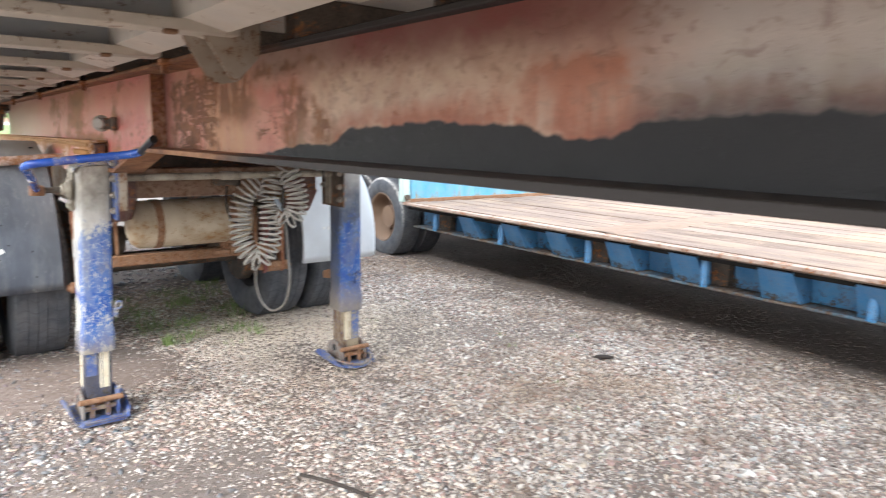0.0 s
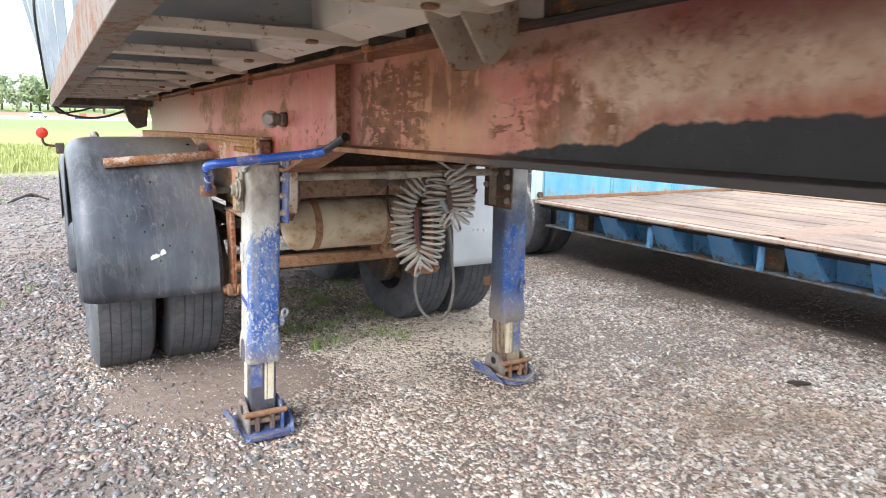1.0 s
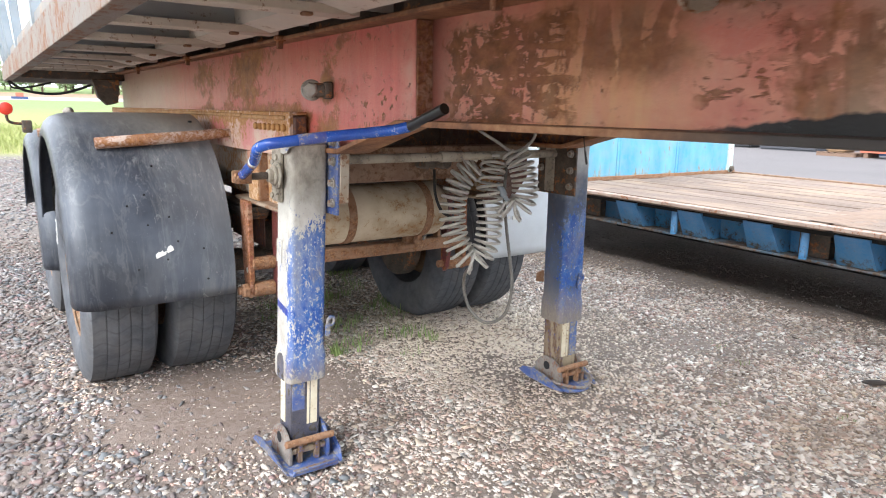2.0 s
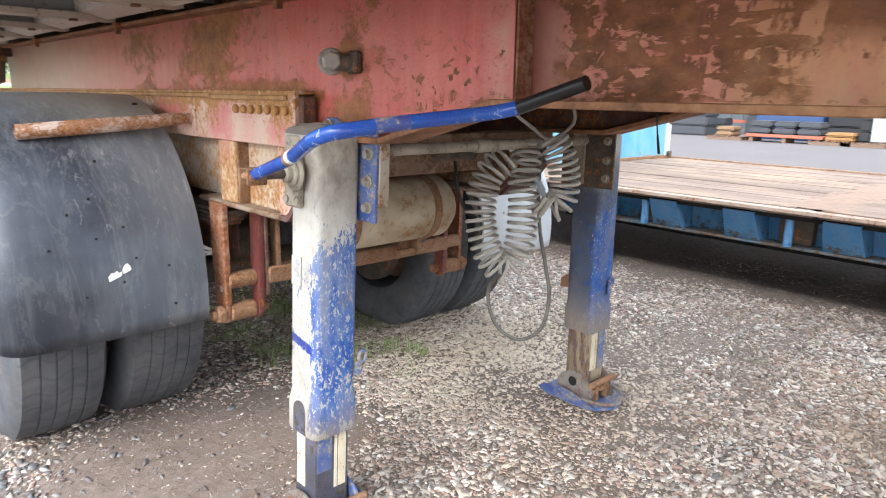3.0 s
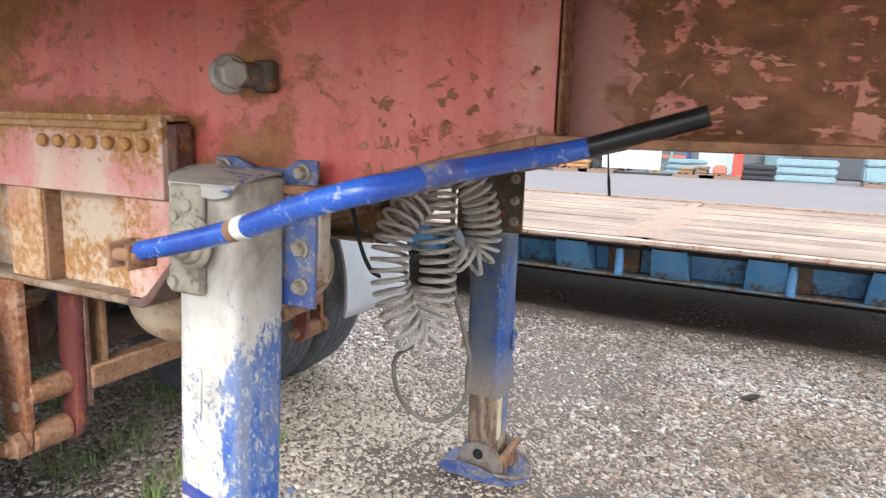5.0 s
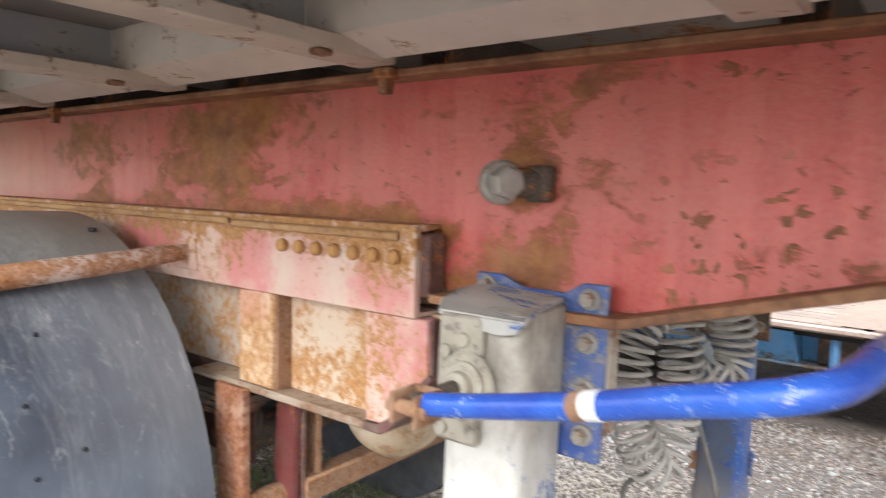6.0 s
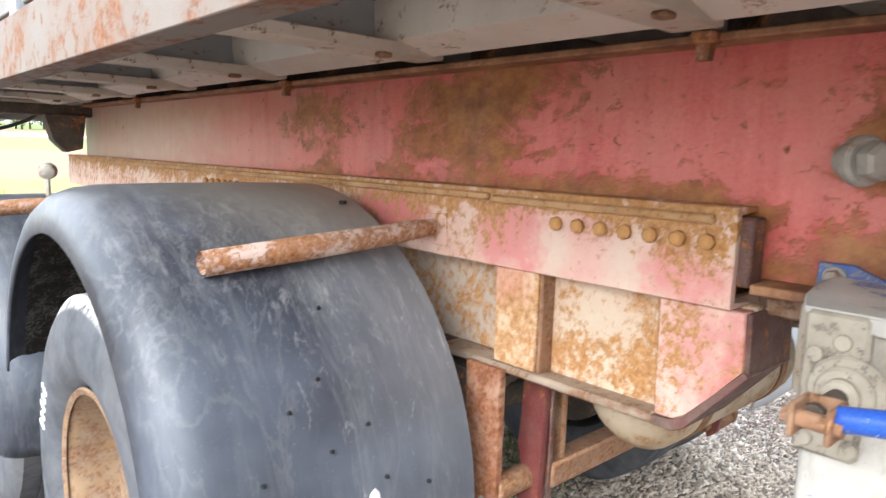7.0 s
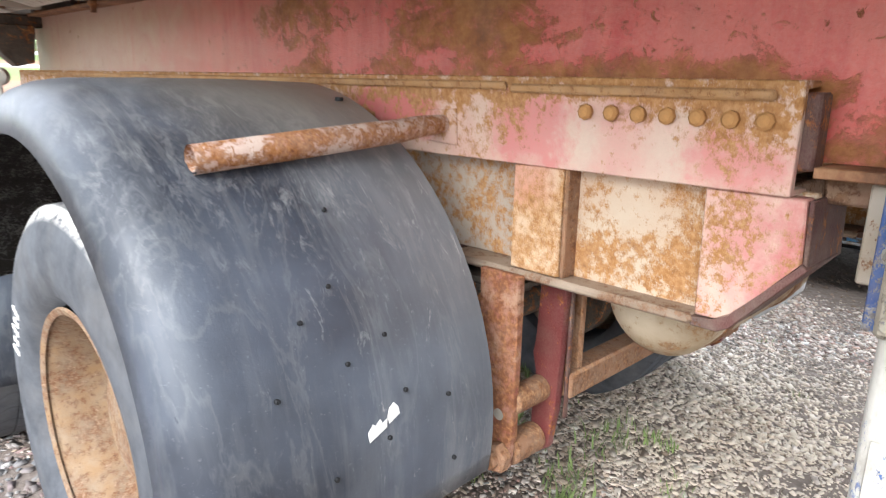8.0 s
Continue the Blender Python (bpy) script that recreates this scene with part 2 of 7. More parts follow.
def front_paint():
    """Faded pink web ahead of the end plate: brown scrubs, ochre wash, separate brown patches, a pale dusty stretch and
    sprayed tar along the foot. Recess shade and a pale end sheen are in the colour.
    """
    m = Mat("scrubbed_pink_web_paint", 0.5)
    y, z = m.axis("Y"), m.axis("Z")
    big = m.noise(3.4, 4, 0.55, (1, 1, 1), (0.5, 0.2, 0))
    mid = m.noise(13, 6, 0.62, (1, 0.8, 1), (3, 1, 7), 0.5)
    small = m.noise(38, 6, 0.7, (1, 0.8, 1), (8, 3, 2), 0.3)
    fine = m.noise(120, 5, 0.7, (1, 1, 1), (1, 5, 2))
    yw = m.math("ADD", y, m.math("ADD", m.math("MULTIPLY", m.math("SUBTRACT", mid, 0.5), 0.16), m.math("MULTIPLY", m.math("SUBTRACT", small, 0.5), 0.07)))
    zw = m.math("ADD", z, m.math("ADD", m.math("MULTIPLY", m.math("SUBTRACT", m.noise(15, 5, 0.6, (1, 1, 1), (5, 5, 5)), 0.5), 0.1), m.math("MULTIPLY", m.math("SUBTRACT", small, 0.5), 0.03)))

    def zone(*span):
        return m.zone(yw, zw, *span)

    def times(a, b):
        return m.math("MULTIPLY", a, b)

    def most(a, b):
        return m.math("MAXIMUM", a, b)

    # paint: pink ahead of the plate, pale and dusty further on, dark red along the top edge there
    col = m.mix(m.ramp(mid, (0.35, 0.0), (0.65, 1.0)), lin(190, 106, 88), lin(208, 142, 116))
    col = m.mix(times(m.ramp(fine, (0.4, 0.0), (0.75, 1.0)), 0.3), col, lin(190, 140, 124))
    # shade of the recess beside the end plate, mixed into the pink
    col = m.mix(m.ramp(m.span(yw, -0.16, -0.04), (0.0, 0.0), (1.0, 0.75)), col, lin(116, 68, 60))
    dusty = m.mix(m.ramp(mid, (0.35, 0.0), (0.65, 1.0)), lin(186, 146, 120), lin(212, 180, 154))
    dusty = m.mix(times(m.ramp(big, (0.45, 0.0), (0.65, 1.0)), 0.5), dusty, lin(172, 114, 98))
    far = m.span(m.math("ADD", yw, m.math("MULTIPLY", m.math("SUBTRACT", big, 0.5), 0.3)), -1.08, -1.28)
    col = m.mix(far, col, dusty)
    col = m.mix(times(m.span(zw, 1.385, 1.445), m.span(yw, -0.75, -0.95)), col, m.mix(mid, lin(146, 108, 92), lin(176, 138, 118)))
    red = times(m.span(zw, 1.405, 1.46), m.math("MULTIPLY", m.span(yw, -1.3, -1.42), m.span(yw, -2.3, -1.9)))
    col = m.mix(times(red, 0.85), col, m.mix(mid, lin(122, 38, 40), lin(146, 66, 60)))
    # ochre wash with runs
    runs = m.noise(24, 5, 0.6, (1, 1, 0.12), (2, 2, 2), 0.2)
    wash = times(m.span(yw, -0.9, -0.74), m.span(yw, -0.4, -0.5))
    wash = times(wash, m.ramp(runs, (0.34, 0.5), (0.56, 1.0)))
    col = m.mix(times(wash, 0.8), col, m.mix(m.span(zw, 1.26, 1.4), m.mix(runs, lin(192, 136, 84), lin(206, 162, 114)), m.mix(mid, lin(140, 88, 50), lin(178, 122, 80))))
    # brown scrubs: blocky by the plate, dragged out lengthwise beyond
    blocks = m.ramp(m.math("ADD", times(m.noise(25, 4, 0.55, (1, 1, 1), (6, 2, 3), 0.6), 0.75), times(small, 0.25)), (0.465, 0.0), (0.485, 1.0))
    drags = m.ramp(m.math("ADD", times(m.noise(40, 4, 0.55, (1, 0.2, 1.0), (1, 4, 6), 0.3), 0.8), times(small, 0.2)), (0.475, 0.0), (0.495, 1.0))
    uprights = m.ramp(m.math("ADD", times(m.noise(21, 4, 0.6, (1, 1.1, 0.3), (4, 8, 1), 0.3), 0.75), times(small, 0.25)), (0.45, 0.0), (0.49, 1.0))
    scrub = times(zone(-0.3, -0.085, 1.2, 1.455), blocks)
    scrub = most(scrub, times(zone(-0.56, -0.19, 1.215, 1.455), most(drags, times(blocks, uprights))))
    scrub = most(scrub, times(zone(-0.84, -0.5, 1.3, 1.44, 0.05, 0.03), times(uprights, 0.9)))
    scrub = most(scrub, times(zone(-1.02, -0.86, 1.245, 1.33), times(blocks, drags)))
    scrub = most(scrub, times(zone(-1.17, -1.03, 1.24, 1.395), most(uprights, times(blocks, 0.8))))
    wedge = m.span(m.math("ADD", m.math("SUBTRACT", zw, 1.37), times(m.math("ADD", yw, 1.19), -0.62)), 0.012, -0.012)
    scrub = most(scrub, times(times(zone(-1.4, -1.185, 1.245, 1.4), wedge), most(uprights, drags)))
    scrub = most(scrub, times(zone(-1.36, -1.19, 1.246, 1.275, 0.03), 0.8))
    scrub = most(scrub, times(zone(-1.24, -0.84, 1.425, 1.452, 0.03), m.ramp(mid, (0.4, 0.2), (0.5, 1.0))))
    speck = times(m.ramp(m.noise(52, 5, 0.6, (1, 0.8, 1), (2, 9, 5), 0.4), (0.6, 0.0), (0.63, 1.0)), m.ramp(m.noise(5, 4, 0.6, (1, 0.7, 1), (9, 1, 4)), (0.42, 0.0), (0.56, 1.0)))
    scrub = most(scrub, times(speck, m.ramp(m.span(y, -2.4, 0.0), (0.2, 0.35), (0.5, 0.95), (0.96, 0.95), (0.99, 0.0))))
    brown = m.ramp(m.noise(19, 7, 0.7, (1, 0.7, 1), (9, 2, 4)), (0.3, lin(84, 50, 22)), (0.5, lin(114, 70, 34)), (0.7, lin(156, 102, 58)))
    wear = m.ramp(m.noise(24, 6, 0.7, (1, 0.6, 1), (7, 1, 9), 0.5), (0.42, 0.84), (0.6, 1.0))
    col = m.mix(times(scrub, times(wear, m.ramp(m.span(y, -1.2, -0.1), (0.0, 0.9), (0.6, 0.9), (0.85, 1.0)))), col, brown)
    ember = most(times(zone(-2.13, -1.93, 1.27, 1.385, 0.02, 0.012), m.ramp(mid, (0.36, 0.5), (0.5, 1.0))), times(zone(-2.0, -1.6, 1.27, 1.33, 0.06, 0.02), m.ramp(mid, (0.4, 0.0), (0.52, 1.0))))
    col = m.mix(times(ember, 0.85), col, m.mix(small, lin(146, 78, 50), lin(194, 120, 84)))
    # grazing sheen at the forward end, painted as pale grey
    col = m.mix(times(m.span(yw, -2.1, -2.25), 0.9), col, m.mix(mid, lin(190, 176, 164), lin(212, 200, 188)))
    # dust film, beige drips and orange rust above the tar
    front = m.span(y, -0.95, -1.4)
    col = m.mix(times(m.ramp(m.noise(6, 6, 0.65, (1, 1, 1), (4, 8, 1)), (0.48, 0.0), (0.8, 1.0)), 0.25), col, DUST)
    fleck = m.noise(44, 6, 0.7, (1, 0.6, 1), (5, 5, 1), 0.6)
    col = m.mix(times(times(m.ramp(fleck, (0.53, 0.0), (0.62, 1.0)), front), 0.45), col, lin(124, 82, 62))
    # blotchy brown darkening, stronger towards the top of the web
    dark_top = times(m.ramp(m.math("ADD", times(m.noise(3.2, 5, 0.6, (1, 0.5, 1), (7, 3, 1)), 0.6), times(m.span(z, 1.25, 1.48), 0.35)), (0.36, 0.0), (0.64, 0.28)), m.ramp(m.span(y, -2.9, -0.95), (0.15, 0.25), (0.5, 1.0), (0.65, 1.0), (1.0, 0.0)))
    col = m.mix(dark_top, col, lin(104, 70, 58))
    wave = times(m.math("SUBTRACT", m.noise(5.5, 4, 0.55, (0, 1, 0), (0, 1.3, 0)), 0.5), 0.05)
    bumps = times(m.math("SUBTRACT", m.noise(26, 3, 0.5, (0, 1, 0), (0, 4.3, 0)), 0.5), 0.02)
    reach = m.ramp(m.span(y, -2.6, -0.7), (0.0, 1.0), (0.158, 0.96), (0.237, 0.88), (0.263, 0.68), (0.3, 0.66), (0.353, 0.82), (0.474, 0.94), (0.58, 0.86), (0.645, 0.74), (0.685, 0.45), (0.75, 0.45), (0.89, 0.14), (1.0, 0.0))
    top = m.math("ADD", m.math("ADD", 1.2, bumps), times(reach, m.math("ADD", 0.105, wave)))
    gap = m.math("SUBTRACT", m.math("ADD", z, times(m.math("SUBTRACT", small, 0.5), 0.014)), top)
    drip = m.noise(17, 5, 0.6, (1, 1, 0.14), (4, 1, 2), 0.3)
    col = m.mix(times(times(m.ramp(drip, (0.47, 0.0), (0.6, 1.0)), m.ramp(m.math("MULTIPLY", gap, 8.0), (0.0, 1.0), (0.75, 0.0))), times(front, 0.7)), col, lin(206, 184, 160))
    rim = times(m.ramp(m.math("MULTIPLY", gap, 10.0), (0.1, 1.0), (0.5, 0.0)), m.ramp(m.noise(8, 5, 0.65, (1, 0.6, 0.6), (1, 7, 3)), (0.4, 0.0), (0.52, 0.9)))
    col = m.mix(times(rim, m.span(y, -1.15, -1.35)), col, m.mix(small, lin(122, 68, 46), lin(184, 108, 76)))
    spray = times(m.ramp(m.math("ADD", times(gap, 4.0), 0.5), (0.5, 0.95), (0.62, 0.6), (0.85, 0.0)), m.span(yw, -2.08, -2.2))
    col = m.mix(times(spray, 0.9), col, lin(70, 64, 60))
    tar = times(m.ramp(m.math("ADD", times(gap, 30.0), 0.5), (0.42, 1.0), (0.6, 0.0)), m.span(y, -0.75, -0.95))
    col = m.mix(tar, col, m.mix(mid, lin(28, 26, 26), lin(46, 42, 42)))
    m.bump(m.math("ADD", times(scrub, 0.5), m.math("ADD", times(fine, 0.4), times(small, 0.4))), 0.003, 0.8)
    m.b.inputs["Sheen Weight"].default_value, m.b.inputs["Sheen Roughness"].default_value = 0.2, 0.4
    rough = m.math("ADD", times(scrub, 0.3), m.span(fine, 0.3, 0.7, 0.34, 0.44))
    return m.done(col, most(rough, times(tar, 0.58)))


BEAM, FRONT = beam_paint(), front_paint()
def flange_paint():
    m = Mat("rusted_flange_with_tar", 0.7)
    n, fine = m.noise(7, 5, 0.65), m.noise(60, 5, 0.7)
    col = m.ramp(m.math("ADD", m.math("MULTIPLY", n, 0.7), m.math("MULTIPLY", fine, 0.3)), (0.35, lin(88, 58, 40)), (0.5, lin(138, 95, 64)), (0.65, lin(172, 131, 94)))
    front = m.math("ADD", m.axis("Y"), m.math("MULTIPLY", m.noise(5, 4, 0.6), 0.5))
    col = m.mix(m.ramp(m.span(front, -1.0, -0.35), (0.2, 1.0), (0.8, 0.0)), col, lin(58, 53, 50))
    m.bump(fine, 0.003, 0.7)
    return m.done(col)


TAR_FLANGE = flange_paint()
FLANGE = weathered("rusted_flange", lin(150, 96, 66), lin(176, 130, 98), 0.6, 5, 0.7, 0.3)
HANGER = weathered("rusted_cream_primer", lin(206, 188, 164), lin(196, 168, 142), 0.37, 10, 0.6, 0.12, rusts=(lin(140, 94, 54), lin(172, 124, 74), lin(194, 152, 104)), soft=0.1, patches=((0.86, 1.13, 0.84, 0.95, 0.1), (0.86, 0.92, 0.9, 1.07, 0.08), (1.06, 1.13, 0.9, 1.0, 0.05), (1.25, 1.8, 0.8, 1.07, 0.06)), stains=((1.25, 1.9, 0.8, 1.1, lin(168, 156, 146), 0.7),))
LEDGE = weathered("grimy_brown_grey_ledge", lin(156, 138, 120), lin(130, 108, 88), 0.4, 10, 0.7, 0.3, rusts=(lin(92, 62, 42), lin(124, 86, 58), lin(150, 114, 84)), soft=0.1)
RIB = weathered("ochre_stained_cream_rib", lin(214, 186, 156), lin(206, 166, 124), 0.42, 12, 0.65, 0.12, rusts=(lin(140, 94, 54), lin(172, 124, 74), lin(194, 152, 104)), soft=0.13, patches=((1.1, 1.3, 0.84, 0.96, 0.07), (1.1, 1.16, 0.84, 1.07, 0.06)), stains=((1.16, 1.3, 0.98, 1.08, lin(206, 110, 112), 0.4),))
LIP = weathered("grimy_red_brown_lip", lin(92, 40, 40), lin(84, 66, 60), 0.3, 12, 0.7, 0.2, rusts=(lin(70, 42, 32), lin(98, 62, 44), lin(124, 92, 70)))
COVER = weathered("faded_pink_cover_paint", lin(214, 182, 164), lin(204, 140, 134), 0.34, 13, 0.6, 0.12, rusts=(lin(140, 94, 54), lin(172, 124, 74), lin(194, 152, 104)), soft=0.1, patches=((0.82, 0.9, 0.84, 1.06, 0.1), (0.7, 0.745, 0.9, 1.0, 0.08), (0.74, 0.8, 1.0, 1.04, 0.05)), stains=((0.7, 0.76, 0.84, 1.06, lin(190, 82, 90), 0.6),))
CHEEK = weathered("rusted_red_cheek_paint", lin(176, 136, 110), lin(138, 44, 48), 0.64, 11, 0.75, 0.12, rusts=(lin(92, 54, 36), lin(132, 82, 50), lin(174, 124, 82)), grain=0.004, soft=0.12)
RAIL_PAINT = weathered("rusted_pale_pink_rail_paint", lin(210, 186, 166), lin(206, 164, 150), 0.29, 8.5, 0.6, 0.12, rusts=(lin(140, 94, 54), lin(172, 124, 74), lin(194, 152, 104)), soft=0.09, patches=((0.74, 1.05, 1.135, 1.19, 0.07), (0.735, 0.9, 1.11, 1.2, 0.06), (0.7, 4.6, 1.188, 1.24, 0.2), (1.2, 1.5, 1.09, 1.2, 0.07), (1.5, 4.6, 1.1, 1.2, 0.06)), stains=((1.13, 1.29, 1.06, 1.2, lin(206, 110, 112), 0.75), (0.74, 0.9, 1.07, 1.14, lin(206, 110, 112), 0.65), (1.46, 1.75, 1.1, 1.2, lin(196, 72, 82), 0.8), (0.98, 1.06, 1.06, 1.2, lin(206, 110, 112), 0.3)))
RUST = weathered("heavy_rust", lin(152, 108, 76), lin(126, 88, 62), 0.5, 12, 0.88, 0.28, rusts=(lin(88, 56, 38), lin(138, 94, 60), lin(182, 142, 102)), grain=0.006)
STRIP = weathered("ochre_rust_strip", lin(192, 148, 96), lin(170, 122, 74), 0.42, 16, 0.85, 0.25, rusts=(lin(116, 76, 48), lin(164, 116, 70), lin(206, 168, 120)), grain=0.005)
RUST_PIPE = weathered("flaking_rust_pipe", lin(206, 184, 170), lin(176, 114, 84), 0.56, 15, 0.85, 0.3, rusts=(lin(112, 66, 40), lin(158, 104, 58), lin(186, 136, 86)), dustcol=lin(206, 186, 172), grain=0.008, soft=0.06)
CROSS_BROWN = weathered("grimy_brown_beam_paint", lin(120, 88, 68), lin(142, 112, 88), 0.45, 8, 0.75, 0.3, rusts=(lin(76, 50, 36), lin(108, 74, 50), lin(142, 108, 78)))
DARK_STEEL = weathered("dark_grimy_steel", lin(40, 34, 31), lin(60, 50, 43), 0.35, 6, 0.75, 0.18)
RED_PAINT = weathered("dark_red_paint", lin(88, 8, 22), lin(104, 18, 32), 0.3, 9, 0.4, 0.12)
DECK_STEEL = weathered("dusty_grey_deck_steel", lin(186, 178, 164), lin(204, 193, 176), 0.24, 7, 0.65, 0.35, dustcol=lin(170, 156, 138), rusts=(lin(92, 66, 48), lin(126, 94, 70), lin(156, 128, 102)))
DECK_WEB = weathered("blue_grey_deck_web", lin(150, 156, 162), lin(176, 174, 168), 0.26, 5, 0.6, 0.3, stretch=(0.6, 1, 1), dustcol=lin(170, 160, 146), rusts=(lin(84, 74, 66), lin(112, 98, 86), lin(142, 126, 110)))
DECK_UNDER = weathered("grimy_deck_underside", lin(116, 118, 120), lin(140, 134, 126), 0.25, 4, 0.8, 0.25)
SIDE_RAIL = weathered("scuffed_white_rail_paint", lin(118, 110, 102), lin(116, 92, 76), 0.42, 9, 0.6, 0.25, stretch=(1, 0.5, 0.5), rusts=(lin(90, 58, 42), lin(126, 84, 58), lin(150, 112, 86)), dustcol=lin(128, 118, 106))
GUSSET = weathered("grimy_grey_gusset_paint", lin(176, 166, 152), lin(152, 136, 116), 0.32, 9, 0.6, 0.3, rusts=(lin(96, 64, 44), lin(126, 88, 60), lin(154, 118, 88)), dustcol=lin(172, 158, 140))
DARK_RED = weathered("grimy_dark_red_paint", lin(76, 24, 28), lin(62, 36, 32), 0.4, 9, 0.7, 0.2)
STAKE = weathered("blue_grey_stake_paint", lin(126, 140, 150), lin(150, 160, 168), 0.12, 5, 0.5, 0.2)
LEG_WHITE = weathered("dented_white_and_blue_cap", lin(186, 182, 174), lin(150, 146, 138), 0.34, 12, 0.45, 0.25, stretch=(1, 0.4, 1), rusts=(lin(34, 70, 146), lin(70, 100, 160), lin(130, 124, 112)), dustcol=lin(168, 160, 146))
LEG_BLUE = weathered("chipped_blue_foot_paint", lin(26, 66, 138), lin(62, 98, 158), 0.46, 12, 0.5, 0.35, rusts=(lin(96, 90, 90), lin(138, 132, 128), lin(184, 180, 172)), dustcol=lin(156, 148, 140))
LEG_TOP = weathered("dusty_beige_leg_paint", lin(172, 164, 148), lin(138, 130, 116), 0.36, 14, 0.7, 0.4, rusts=(lin(92, 86, 78), lin(124, 114, 100), lin(86, 94, 120)), dustcol=lin(160, 146, 126))
CRANK_BLUE = weathered("glossy_blue_crank_paint", lin(12, 54, 148), lin(28, 84, 178), 0.27, 13, 0.2, 0.06, rusts=(lin(118, 122, 130), lin(168, 182, 200), lin(150, 92, 60)), dustcol=lin(130, 154, 196), grain=0.0006)
WORN_BLUE = weathered("worn_blue_white_and_rust", lin(20, 50, 142), lin(64, 98, 172), 0.38, 24, 0.35, 0.08, rusts=(lin(126, 84, 58), lin(168, 150, 132), lin(206, 204, 200)), soft=0.05)
INNER_DARK = weathered("greasy_inner_leg", lin(42, 44, 50), lin(46, 58, 92), 0.35, 8, 0.4, 0.15, rusts=(lin(40, 38, 36), lin(70, 64, 56), lin(100, 90, 74)))
INNER_RUST = weathered("rust_stained_cream_tube", lin(152, 136, 110), lin(96, 78, 60), 0.5, 9, 0.5, 0.2, stretch=(1, 1, 0.2), rusts=(lin(70, 52, 40), lin(104, 78, 54), lin(40, 70, 140)))
FOOT_GREY = weathered("scraped_grey_foot_steel", lin(126, 120, 116), lin(96, 92, 90), 0.42, 16, 0.5, 0.25, rusts=(lin(88, 58, 42), lin(128, 90, 64), lin(52, 72, 116)))
CREAM = weathered("cream_paint_strip", lin(224, 214, 190), lin(206, 192, 162), 0.28, 20, 0.5, 0.1)
PLATE = weathered("dusty_white_plate_paint", lin(212, 205, 193), lin(222, 211, 195), 0.26, 5, 0.65, 0.45, dustcol=lin(196, 182, 164), rusts=(lin(104, 78, 60), lin(146, 116, 92), lin(178, 152, 126)))
TANK = weathered("dusty_tan_tank", lin(200, 184, 158), lin(160, 138, 106), 0.36, 8, 0.7, 0.3, rusts=(lin(120, 84, 50), lin(150, 112, 72), lin(176, 144, 104)), soft=0.09)
BLUE_DECK = weathered("faded_blue_trailer_paint", lin(26, 112, 168), lin(46, 138, 192), 0.3, 3, 0.5, 0.2, rusts=(lin(48, 44, 40), lin(70, 62, 52), lin(92, 84, 72)), soft=0.1, bias=("Z", 0.36, 0.6, 0.06, -0.02))
BLUE_WALL = weathered("pale_blue_wall_paint", lin(64, 154, 196), lin(108, 178, 204), 0.3, 5, 0.45, 0.25, stretch=(1, 1, 0.3), rusts=(lin(120, 100, 78), lin(152, 132, 96), lin(160, 172, 156)), bias=("Z", 0.6, 0.75, 0.1, -0.03), soft=0.1)
PALE_GREEN = weathered("pale_green_post_paint", lin(186, 214, 206), lin(200, 222, 214), 0.2, 6, 0.5, 0.2)
GALV = weathered("pale_grey_mudguard", lin(192, 196, 200), lin(206, 210, 213), 0.06, 4, 0.45, 0.2, dustcol=lin(176, 172, 166))
BOLT_STEEL = weathered("dull_bolt_steel", lin(168, 164, 156), lin(142, 136, 126), 0.25, 30, 0.5, 0.2, metal=0.2)
RIM = weathered("ochre_wheel_paint", lin(140, 108, 72), lin(112, 88, 66), 0.5, 11, 0.7, 0.5, rusts=(lin(88, 60, 42), lin(118, 84, 58), lin(160, 136, 112)), dustcol=lin(148, 136, 118))
HOSE = weathered("weathered_grey_hose", lin(160, 157, 150), lin(190, 186, 178), 0.16, 30, 0.5, 0.2, rusts=(lin(66, 64, 60), lin(90, 88, 82), lin(108, 104, 96)), grain=0.0004)

OLD_HOSE = weathered("grimy_grey_hose", lin(74, 72, 70), lin(98, 95, 90), 0.16, 24, 0.4, 0.15, rusts=(lin(44, 42, 40), lin(60, 56, 52), lin(76, 72, 66)), grain=0.0004)


